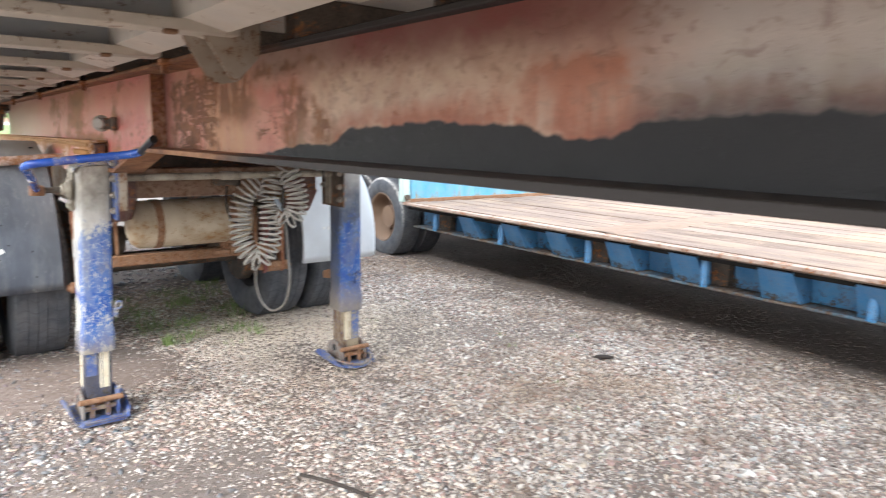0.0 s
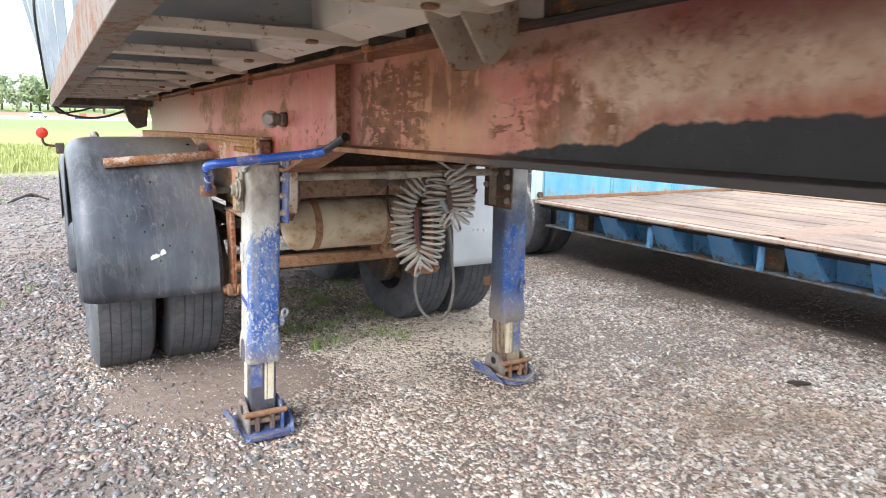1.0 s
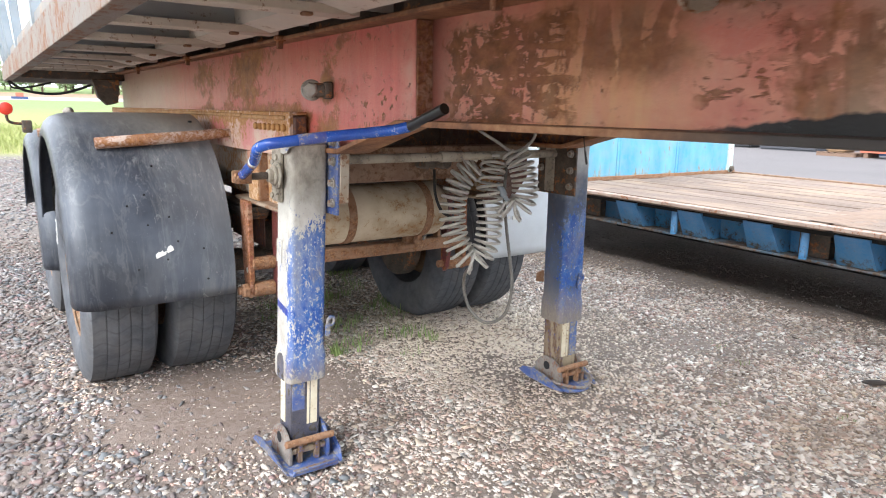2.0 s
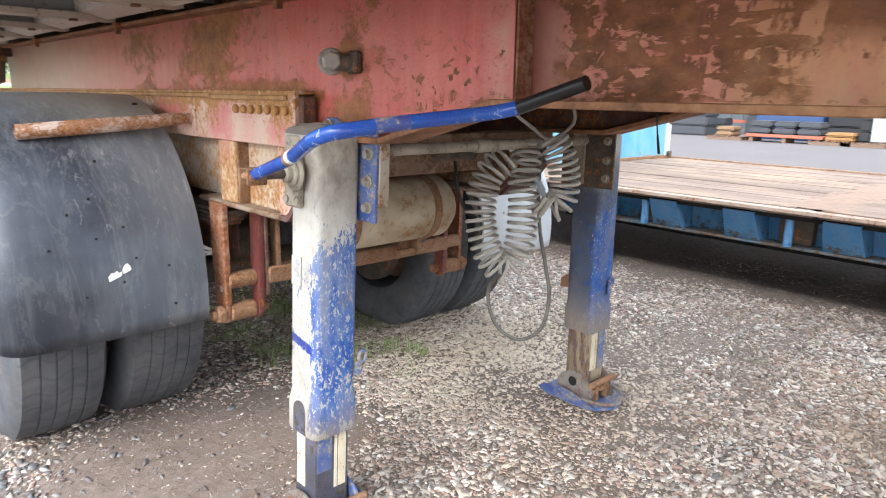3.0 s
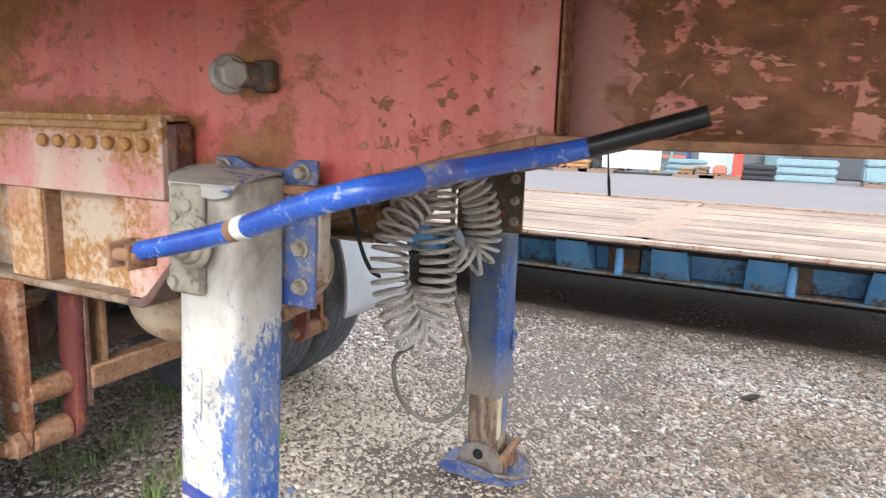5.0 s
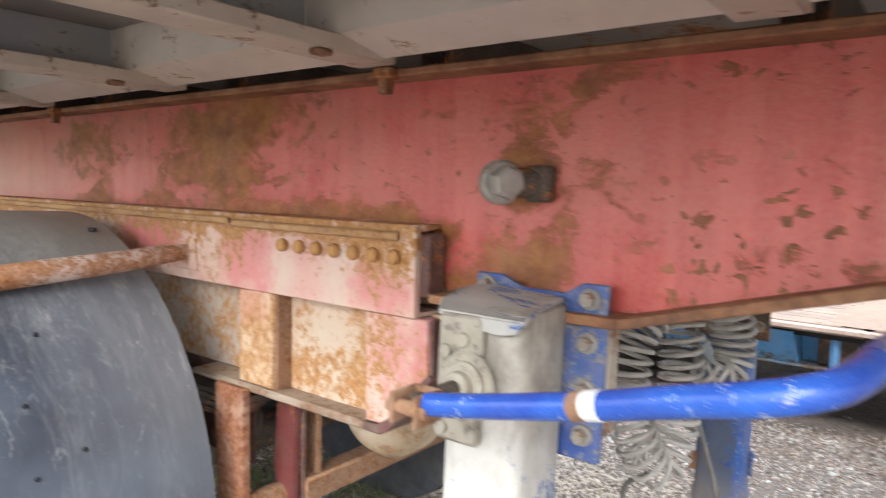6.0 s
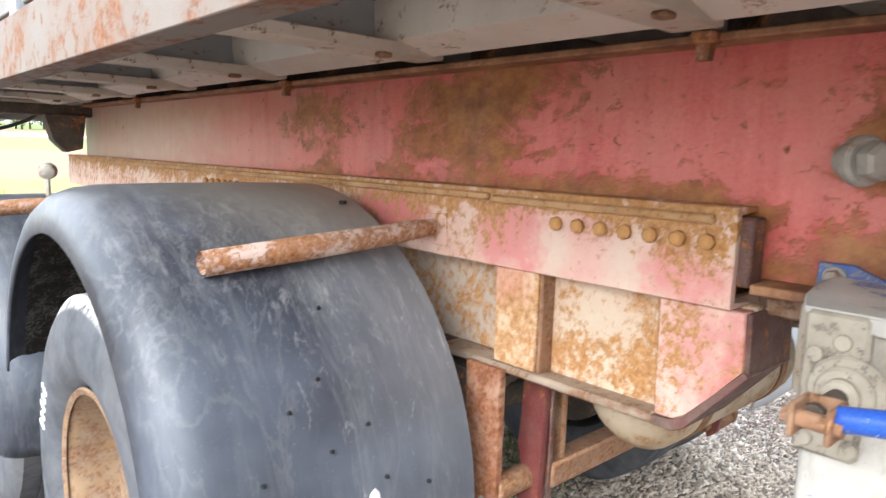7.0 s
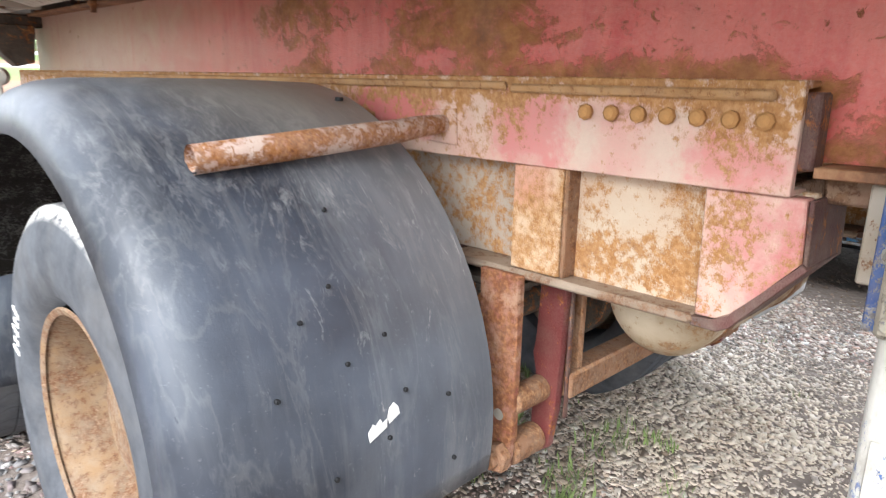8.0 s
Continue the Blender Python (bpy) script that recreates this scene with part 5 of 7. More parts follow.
    part("cheek_bolt", cyl(B(), (X(-0.0885), 1.244 + dy, 0.535), (X(-0.084), 1.244 + dy, 0.535), 0.013, 12), BOLT_STEEL, body, "small grey bolt in the cheek")
    bm = B()
    for k in range(4):
        bx(bm, -0.06, 0.03, 1.3 - 0.02 * k, 2.4, 0.75 + 0.016 * k, 0.764 + 0.016 * k, 0.002)
    part("leaf_spring", bm, DARK_STEEL, body, "stack of rusty spring leaves")
    part("inner_side_plate", bx(B(), 0.012, 0.02, 1.3, 1.75, 0.62, 0.853, 0.002), DARK_RED, body, "grimy dark red side plate behind the spring")
    return body


hanger(0.0, 0.0, 1, "rusted pink and white suspension hanger under the bogie rail")
hanger(0.0, 1.0, -1, "rusted suspension hanger on the far side")
bm = box(B(), 0.06, 0.96, 1.165, 1.225, 0.545, 0.605, 0.006)
part("lower_cross_beam", bm, RUST, trailer, "rust-orange beam between the hangers")
bm = box(B(), 0.1, 1.0, 0.86, 0.92, 0.94, 1.03, 0.005)
box(bm, 0.0, 1.0, 0.64, 0.72, 1.05, 1.1, 0.005)
part("upper_cross_beam", bm, CROSS_BROWN, trailer, "grimy brown cross beam")
far_sec = [(1.002, 1.226), (1.072, 1.226), (1.072, 1.063), (1.002, 1.063)]
part("far_bogie_rail", prism(B(), [(u, 0.742, v) for u, v in far_sec], (0, 3.858, 0), 0.002), DARK_RED, trailer, "dark red rail under the far beam")
part("suspension_cross_tube", box(B(), 0.06, 0.94, 1.24, 1.34, 1.06, 1.17, 0.01), DARK_STEEL, trailer, "dark cross tube between the beams")

for x0, s in ((0.0, 1), (1.0, -1)):
    bm = prism(B(), [(x0 - s * 0.085, 2.36, 1.09), (x0 - s * 0.085, 2.72, 1.09), (x0 - s * 0.085, 2.66, 0.62), (x0 - s * 0.085, 2.42, 0.62)], (s * 0.12, 0, 0), 0.004)
    part("equaliser_hanger", bm, DARK_RED, trailer, "grimy dark red equaliser hanger between the axles")
# air tank with strap
TY, TZ = 1.04, 0.785
bm = tube(B(), [(x, TY, TZ) for x in (0.13, 0.135, 0.15, 0.185, 0.74, 0.775, 0.79, 0.795)], [0.03, 0.07, 0.103, 0.127, 0.127, 0.103, 0.07, 0.03], 32)
tank = part("air_tank", bm, TANK, trailer, "dusty tan steel air tank")
for x in (0.27, 0.66):
    bm = lathe(B(), [(-0.018, 0.127), (-0.018, 0.131), (0.018, 0.131), (0.018, 0.127)], (x, TY, TZ), 32)
    part("strap", bm, RUST, tank, "rusty tank strap")
bm = box(B(), 0.66, 0.72, 1.12, 1.17, 0.6, 0.7, 0.008)
box(bm, 0.7, 0.725, 1.08, 1.16, 0.575, 0.68, 0.004)
cyl(bm, (0.69, 1.1, 0.6), (0.75, 1.1, 0.6), 0.03, 14, 0.004)
cyl(bm, (0.6, 1.1, 0.59), (0.76, 1.1, 0.59), 0.014, 10)
part("tank_mount", bm, RUST, tank, "rust-orange valve and mount under the tank")
bm = tube(B(), smooth_path([(0.735, 1.1, 0.7), (0.745, 1.08, 0.66), (0.73, 1.08, 0.62)], 5), 0.006, 8)
part("valve_pipe", bm, OLD_HOSE, tank, "thin bent pipe on the valve")
part("tank_bracket", box(B(), 0.42, 0.7, 1.1, 1.16, 0.645, 0.672, 0.004), YELLOW_STRIP, tank, "ochre rusted strip under the tank")


# wheels
def tyre_mesh():
    R = 0.5
    prof = [(-0.10, 0.285), (-0.128, 0.31), (-0.138, 0.36), (-0.138, 0.42), (-0.128, 0.465), (-0.115, 0.488)]
    edges = [-0.112, -0.066, -0.06, -0.024, -0.018, 0.018, 0.024, 0.06, 0.066, 0.112]
    for i, e in enumerate(edges):
        crown = R - 0.006 * (e / 0.112) ** 2
        prof += [(e, crown)] if i in (0, len(edges) - 1) else ([(e, crown), (e + 0.0015, crown - 0.004)] if i % 2 else [(e - 0.0015, crown - 0.004), (e, crown)])
    prof += [(0.115, 0.488), (0.128, 0.465), (0.138, 0.42), (0.138, 0.36), (0.128, 0.31), (0.10, 0.285)]
    bm = lathe(B(), prof, (0, 0, 0), 96)
    # the flat where the load presses it down
    for v in bm.verts:
        if v.co.z < -0.458:
            v.co.x *= 1 + 0.5 * (-0.458 - v.co.z)
            v.co.z = -0.458
    return to_mesh("tyre", bm, RUBBER)


def rim_mesh():
    prof = [(-0.125, 0.287), (-0.132, 0.302), (-0.126, 0.306), (-0.118, 0.29), (-0.1, 0.278), (-0.02, 0.262), (0.03, 0.235), (0.05, 0.2), (0.05, 0.15), (0.02, 0.142), (-0.04, 0.135), (-0.045, 0.1), (-0.05, 0.0005)]
    bm = lathe(B(), prof, (0, 0, 0), 56, False)
    for k in range(10):
        a = 2 * math.pi * k / 10
        cyl(bm, (0.055, 0.172 * math.cos(a), 0.172 * math.sin(a)), (0.02, 0.172 * math.cos(a), 0.172 * math.sin(a)), 0.014, 6)
    return to_mesh("rim", bm, RIM)


TYRE, RIM_ME = tyre_mesh(), rim_mesh()
RIM_DARK = RIM_ME.copy()
RIM_DARK.materials[0] = DARK_RIM
AXLES = (1.85, 3.15)
for y in AXLES:
    bm = cyl(B(), (-0.5, y, 0.452), (1.5, y, 0.452), 0.06, 20)
    axle = part("axle", bm, DARK_STEEL, trailer, "grimy round axle")
    for x in (-0.09, 1.01):
        bm = cyl(B(), (x, y, 0.452), (x + 0.08, y, 0.452), 0.2, 28, 0.01)
        part("brake_drum", bm, DARK_STEEL, axle, "dark rusty brake drum")
    for x in (0.12, 0.76):
        bm = cyl(B(), (x, y - 0.22, 0.62), (x + 0.12, y - 0.22, 0.62), 0.085, 22, 0.02)
        cyl(bm, (x + 0.06, y - 0.22, 0.6), (x + 0.06, y, 0.5), 0.018, 10)
        part("brake_chamber", bm, DARK_STEEL, axle, "grimy round brake chamber")
    for x, s in ((-0.582, 1), (-0.236, 1), (1.236, -1), (1.582, -1)):
        ob = part("wheel", TYRE, None, trailer, "dusty black truck tyre on a dual wheel")
        ob.location += Vector((x, y + (0.08 if s < 0 else 0.0), 0.462))
        ob.scale = (1.09, 1.015, 1.015)
        if s < 0:
            ob.rotation_euler = (0, 0, math.pi)
        part("rim", RIM_ME, None, ob, "dusty ochre-painted steel rim").scale = (1 / 1.09, 0.945 / 1.015, 0.945 / 1.015)
        if x == -0.582 and y == AXLES[0]:
            bm = B()
            for k in range(5):
                a = radians(14 + 4.2 * k)
                c, sn = math.cos(a), math.sin(a)
                for dr in (0.0, 0.02) if k % 2 else (0.0, 0.014, 0.03):
                    r = 0.375 + dr
                    p = Vector((-0.1405, r * c, r * sn))
                    box(bm, p.x, p.x + 0.002, p.y - 0.009, p.y + 0.009, p.z - 0.006, p.z + 0.006, 0.0)
            part("chalk_marks", bm, STICKER, ob, "worn white marks on the sidewall")


# mudguards
def mudguard(yc, x_in, s, mat, label, zc=0.55, front=189, rear=12, wide=1.0):
    prof = [(0.0, -0.012), (0.004, 0.0), (0.2, 0.004), (0.42, 0.004), (0.57, 0.002), (0.62, -0.004), (0.655, -0.016), (0.678, -0.036), (0.69, -0.062), (0.695, -0.1)]
    bm, rows, n = B(), [], 44
    for i in range(n + 1):
        t = radians(rear + (front - rear) * i / n)
        rows.append([bm.verts.new((x_in - s * a * wide, yc + (0.655 + d) * math.cos(t), zc + (0.655 + d) * math.sin(t))) for a, d in prof])
    for a, b in zip(rows, rows[1:]):
        for k in range(len(prof) - 1):
            bm.faces.new((a[k], a[k + 1], b[k + 1], b[k]))
    ob = part("mudguard", bm, mat, trailer, label)
    mod = ob.modifiers.new("thickness", "SOLIDIFY")
    mod.thickness, mod.offset = 0.007, -1
    return ob


guard = mudguard(1.858, -0.15, 1, PLASTIC, "dark grey plastic mudguard with pale scuffs and dust streaks", wide=0.905)
SPECKLED = weathered("mud_speckled_black_plastic", lin(24, 24, 26), lin(34, 34, 36), 0.44, 26, 0.6, 0.05, rusts=(lin(96, 92, 88), lin(132, 128, 122), lin(168, 164, 158)), soft=0.03)
mudguard(3.2, -0.092, 1, PLASTIC, "dark grey plastic mudguard over the rear wheels", 0.44)
bm, rows = B(), []
for k in range(15):
    t = radians(12 + 5 * k)
    rows.append([bm.verts.new((x, 1.858 + r * math.cos(t), 0.55 + r * math.sin(t))) for x, r in ((-0.155, 0.642), (-0.4, 0.645), (-0.66, 0.643), (-0.72, 0.632))])
for a, b in zip(rows, rows[1:]):
    for k in range(3):
        bm.faces.new((a[k], a[k + 1], b[k + 1], b[k]))
bmesh.ops.solidify(bm, geom=bm.faces[:], thickness=0.003)
part("inner_liner", bm, SPECKLED, guard, "black inside of the mudguard speckled with dried mud")
far_guard = mudguard(1.835, 1.208, -1, GALV, "pale grey mudguard", wide=0.833)
for x, z, w, tall in ((1.352, 0.662, 0.014, 0.012), (1.385, 0.655, 0.03, 0.02), (1.425, 0.652, 0.026, 0.014)):
    y = 1.835 - 0.659 * math.sqrt(1 - ((z - 0.55) / 0.659) ** 2)
    part("sticker", box(B(), x, x + w, y - 0.004, y + 0.004, z, z + tall, 0.0), STICKER, far_guard, "torn white sticker remains")
mudguard(3.2, 1.092, -1, GALV, "pale grey mudguard over the rear wheels", 0.44)


def on_guard(x, z):
    """The place on the front of the near mudguard at that height."""
    s = (z - 0.55) / 0.66
    return Vector((x, 1.858 - 0.66 * math.sqrt(max(0.0, 1 - s * s)), z))


def guard_bolt(x, z, r=0.0042):
    p = on_guard(x, z)
    n = Vector((0, p.y - 1.858, p.z - 0.55)).normalized()
    part("bolt_head", cyl(B(), p - n * 0.004, p + n * 0.004, r, 10, 0.001), HOLE, guard)


for x, z in ((-0.43, 0.995), (-0.482, 0.887), (-0.486, 0.77), (-0.401, 0.796), (-0.379, 0.698), (-0.425, 0.629), (-0.537, 0.6), (-0.552, 0.847), (-0.62, 0.752), (-0.28, 0.66), (-0.27, 0.53)):
    guard_bolt(x, z)
p = Vector((-0.2, 1.858 - 0.662 * math.cos(radians(70)), 0.55 + 0.662 * math.sin(radians(70))))
part("bolt_head", cyl(B(), p - Vector((0, 0, 0.004)), p + Vector((0, 0, 0.004)), 0.009, 10), HOLE, guard)
bm = B()
for poly in ([(-0.468, 0.636), (-0.43, 0.65), (-0.427, 0.664), (-0.438, 0.66), (-0.442, 0.668), (-0.452, 0.66), (-0.458, 0.664), (-0.47, 0.652)], [(-0.424, 0.654), (-0.399, 0.664), (-0.401, 0.677), (-0.409, 0.686), (-0.42, 0.68), (-0.426, 0.667)]):
    q = [on_guard(x, z) + Vector((0, -0.0015, 0)) for x, z in poly]
    prism(bm, q, (0, 0.001, 0))
part("sticker", bm, STICKER, guard, "torn white sticker remains")


def stay(y, x_tip, label):
    bm = tube(B(), [(-0.07, y, 1.128), (-0.14, y, 1.124), (-0.2, y, 1.117), (-0.4, y + 0.004, 1.103), (x_tip, y + 0.01, 1.087)], [0.018, 0.022, 0.0235, 0.025, 0.024], 20, False)
    tube(bm, [(x_tip, y + 0.01, 1.087), (x_tip + 0.05, y + 0.008, 1.09)], 0.0195, 20, False)
    ring_a = [v for v in bm.verts if abs(v.co.x - x_tip) < 1e-5]
    es = [e for e in bm.edges if e.verts[0] in ring_a and e.verts[1] in ring_a]
    bmesh.ops.bridge_loops(bm, edges=es)
    ob = part("mudguard_stay", bm, RUST_PIPE, trailer, label)
    bm = prism(B(), [(-0.078, y - 0.035, 1.16), (-0.078, y + 0.05, 1.155), (-0.078, y + 0.05, 1.09), (-0.078, y - 0.04, 1.085)], (0.008, 0, 0), 0.002)
    part("stay_plate", bm, RAIL_PAINT, ob)
    return ob


stay(1.436, -0.625, "flaking rusty pipe stay over the mudguard")
stay(2.72, -0.74, "rusty pipe stay over the rear mudguard")
bm = tube(B(), smooth_path([(-0.79, 2.93, 1.13), (-0.84, 2.92, 1.135), (-0.865, 2.91, 1.15), (-0.87, 2.9, 1.19)], 6), 0.008, 8)
box(bm, -0.8, -0.75, 2.9, 2.96, 1.08, 1.15, 0.006)
lamp = part("marker_lamp", bm, DARK_STEEL, trailer, "side marker lamp on a bent arm")
bm = tube(B(), [(-0.87, 2.872, 1.215), (-0.87, 2.876, 1.215), (-0.87, 2.9, 1.215), (-0.87, 2.912, 1.215)], [0.02, 0.034, 0.036, 0.026], 18)
part("lens", bm, RED_LENS, lamp, "round orange-red lens")
bm = tube(B(), [(-0.59, 2.735, 1.2), (-0.585, 2.745, 1.2), (-0.57, 2.765, 1.202), (-0.565, 2.77, 1.202)], [0.012, 0.026, 0.026, 0.012], 16)
cyl(bm, (-0.58, 2.75, 1.18), (-0.58, 2.75, 1.12), 0.008, 8)
part("lamp_back", bm, BOLT_STEEL, lamp, "grey back of a small lamp")


# landing legs
def landing_leg(xc, lean, s, label, geared):
    """A square telescopic leg: outer tube, inner tube with paint strips, foot with cheeks and pin, mounting plate with bolts."""
    yc = 0.522

    def at(x, y, z):
        return Vector((xc + s * x + lean * (z - 1.1), yc + y, z))

    def sheared(bm):
        for v in bm.verts:
            v.co = at(v.co.x, v.co.y, v.co.z)
        return bm

    def ring(half, r):
        out = []
        for cx, cy, a0 in ((1, 1, 0), (-1, 1, 90), (-1, -1, 180), (1, -1, 270)):
            for k in range(5):
                t = radians(a0 + 22.5 * k)
                out.append((cx * (half - r) + r * math.cos(t), cy * (half - r) + r * math.sin(t)))
        return out

    bm, rows = B(), []
    for z, half in ((0.31, 0.058), (0.305, 0.069), (0.315, 0.0715), (0.39, 0.0715), (0.425, 0.066), (0.8, 0.066), (1.12, 0.066), (1.125, 0.06)):
        rows.append([bm.verts.new((u, v, z)) for u, v in ring(half, 0.02)])
    for lo, hi in zip(rows, rows[1:]):
        for k in range(20):
            bm.faces.new((lo[k], lo[(k + 1) % 20], hi[(k + 1) % 20], hi[k]))
    bm.faces.new(rows[-1])
    leg = part("landing_leg", sheared(bm), LEG_NEAR if geared else LEG_FAR, trailer, label)
    slot = [(-0.0722, 0.03 * math.cos(radians(t)) + 0.005, 0.37 + 0.03 * math.sin(radians(t))) for t in range(0, 181, 20)]
    bm = prism(B(), slot + [(-0.0722, -0.025, 0.307), (-0.0722, 0.035, 0.307)], (0.004, 0, 0))
    part("slot", sheared(bm), INNER_DARK, leg, "dark slot showing the inner tube")
    bm = box(B(), -0.054, 0.054, -0.054, 0.054, 0.085, 0.5, 0.006)
    part("inner_tube", sheared(bm), INNER_DARK if geared else INNER_RUST, leg, "dark greasy blue inner tube" if geared else "rust-stained cream inner tube")
    for a, b in ((0.004, 0.013), (0.017, 0.042)):
        part("paint_strip", sheared(box(B(), a, b, -0.0565, -0.054, 0.14, 0.306, 0.0)), CREAM, leg, "cream paint strip")
    part("paint_strip", sheared(box(B(), -0.0565, -0.054, 0.0, 0.04, 0.14, 0.33, 0.0)), CREAM, leg, "cream paint strip")
    part("paint_strip", sheared(box(B(), -0.05, -0.006, -0.0565, -0.054, 0.2 if geared else 0.14, 0.32, 0.0)), LEG_BLUE, leg, "worn blue paint left on the inner tube")
    # foot: a pan with curled-up sides, half-round cheeks, rod and bar
    arc = [(0.104 * math.cos(radians(a)), -0.07 + 0.1 * math.sin(radians(a))) for a in range(180, 361, 15)]
    if geared:
        outline = [(-0.085, -0.15), (0.085, -0.15), (0.1, -0.12), (0.098, 0.13), (-0.098, 0.13), (-0.1, -0.12)]
    else:
        outline = arc + [(0.098, 0.12), (0.05, 0.16), (-0.05, 0.16), (-0.098, 0.12)]
    bm = prism(B(), [(u, v, 0.004) for u, v in outline], (0, 0, 0.012), 0.003)
    if geared:
        prism(bm, [(-0.085, -0.15, 0.01), (0.085, -0.15, 0.01), (0.08, -0.158, 0.026), (-0.08, -0.158, 0.026)], (0, 0.008, 0.0), 0.0)
    for w in (-1, 1):
        prism(bm, [(w * 0.093, -0.145, 0.01), (w * 0.108, -0.1, 0.034), (w * 0.112, -0.03, 0.062), (w * 0.114, 0.05, 0.07), (w * 0.117, 0.11, 0.058), (w * 0.118, 0.135, 0.036), (w * 0.094, 0.13, 0.01)], (w * 0.009, 0, 0.004), 0.0)
    foot = part("foot", sheared(bm), LEG_BLUE, leg, "scuffed blue pressed-steel foot")
    if geared:
        bm = box(B(), -0.078, 0.078, -0.155, -0.13, 0.0165, 0.022, 0.002)
    else:
        bm = tube(B(), [(u, v, 0.022 + 0.02 * abs(u) / 0.104) for u, v in arc], 0.007, 8)
    part("front_lip", sheared(bm), FOOT_GREY, foot, "rust-brown worn front lip")
    for w in (-1, 1):
        arc = [(w * 0.076, 0.088 * math.cos(radians(a)) - 0.008, 0.056 + 0.078 * math.sin(radians(a))) for a in range(0, 181, 15)]
        bm = prism(B(), arc + [(w * 0.076, -0.096, 0.016), (w * 0.076, 0.08, 0.016)], (w * -0.011, 0, 0), 0.002)
        cheek = part("foot_cheek", sheared(bm), FOOT_GREY if w < 0 or not geared else LEG_BLUE, leg, "grey half-round cheek plate")
        part("hole", sheared(cyl(B(), (w * 0.0775, 0.0, 0.09), (w * 0.071, 0.0, 0.09), 0.02, 14)), HOLE, cheek, "dark worn pin hole")
    bm = cyl(B(), (-0.09, -0.092, 0.098), (0.09, -0.092, 0.098), 0.0125, 14, 0.003)
    part("foot_rod", sheared(bm), RUST, leg, "rust-orange foot rod")
    bm = box(B(), -0.064, 0.064, -0.088, -0.074, 0.05, 0.072, 0.004)
    for x in (-0.034, 0.03):
        box(bm, x - 0.009, x + 0.009, -0.094, -0.07, 0.018, 0.092, 0.003)
    part("foot_bar", sheared(bm), INNER_RUST if geared else RUST, leg, "rust-stained bar behind the rod")
    bm = box(B(), -0.06, 0.06, -0.06, 0.06, 0.045, 0.09, 0.008)
    part("tube_end", sheared(bm), DARK_STEEL, leg, "dark rusty lower end of the inner tube")
    # eye lug near the lower end
    side = 1 if geared else -1
    ex, ey = (0.0, 0.0) if geared else (0.045, 0.008)
    ring_pts = [(side * (0.085 - ex + 0.012 * math.cos(radians(a))), -0.066 - ey, 0.51 + 0.015 * math.sin(radians(a))) for a in range(0, 361, 24)]
    bm = tube(B(), ring_pts, 0.0058, 8, False)
    prism(bm, [(side * (x - ex), -0.07 - ey, z) for x, z in ((0.064, 0.5), (0.08, 0.497), (0.084, 0.47), (0.078, 0.452), (0.064, 0.46))], (0, 0.009, 0), 0.002)
    part("eye_lug", sheared(bm), LEG_BLUE, leg, "small blue eye lug with a ring")
    if not geared:
        bm = prism(B(), [(0.066, 0.055, 0.53), (0.105, 0.055, 0.522), (0.108, 0.055, 0.485), (0.066, 0.055, 0.475)], (0, 0.012, 0), 0.002)
        part("rust_lug", sheared(bm), RUST, leg, "rusty side lug")
    # mounting plate and bolts
    hi = 1.155 if geared else 1.18
    bm = prism(B(), [(0.072, -0.122, 0.89), (0.072, 0.11, 0.89), (0.072, 0.11, hi), (0.072, 0.06, hi), (0.072, 0.02, hi - 0.02), (0.072, -0.05, hi - 0.02), (0.072, -0.08, hi), (0.072, -0.122, hi)], (0.01, 0, 0), 0.002)
    part("mount_plate", sheared(bm), LEG_BLUE if geared else DARK_STEEL, leg, "chipped blue mounting plate" if geared else "dark rusty mounting plate")
    hexa = to_mesh("bolt", cyl(cyl(B(), (0.071, 0, 0), (0.066, 0, 0), 0.016, 16), (0.066, 0, 0), (0.053, 0, 0), 0.0125, 6, 0.002), BOLT_STEEL)
    for y, z in ((-0.095, 1.133), (-0.095, 1.068), (-0.095, 0.998), (-0.095, 0.93), (0.085, 1.135), (0.085, 1.0)):
        ob = part("bolt", hexa, None, leg)
        ob.location = at(0, y, z)
        ob.rotation_euler = (0, 0, 0 if s > 0 else math.pi)
        if not geared:
            ob = part("bolt", hexa, None, leg)
            ob.location = at(0.154, y, z)
    if geared:
        bm = box(B(), 0.082, 0.092, -0.118, 0.13, 0.95, 1.09, 0.003)
        box(bm, 0.082, 0.116, -0.125, -0.115, 0.93, 1.11, 0.003)
        part("frame_bracket", sheared(bm), GUSSET, leg, "dusty grey bracket plate")
    else:
        bm = box(B(), 0.082, 0.094, 0.0, 0.055, 0.9, 1.175, 0.004)
        part("frame_bracket", sheared(bm), LEG_TOP, leg, "dusty pale bolted strip")
    # cap
    bm = prism(B(), [(-0.078, -0.072, 1.108), (-0.078, 0.072, 1.108), (-0.07, 0.075, 1.124), (-0.03, 0.074, 1.134), (0.02, 0.072, 1.138), (0.06, 0.07, 1.132), (0.06, -0.06, 1.126), (0.025, -0.066, 1.13), (-0.03, -0.07, 1.124), (-0.066, -0.074, 1.12)], (0, 0, 0.007), 0.002)
    prism(bm, [(-0.079, -0.07, 1.114), (-0.079, 0.07, 1.114), (-0.079, 0.06, 1.096), (-0.079, 0.02, 1.1), (-0.079, -0.03, 1.092), (-0.079, -0.06, 1.098)], (0.006, 0, 0), 0.001)
    part("cap", sheared(bm), LEG_WHITE, leg, "dented white and blue cap")
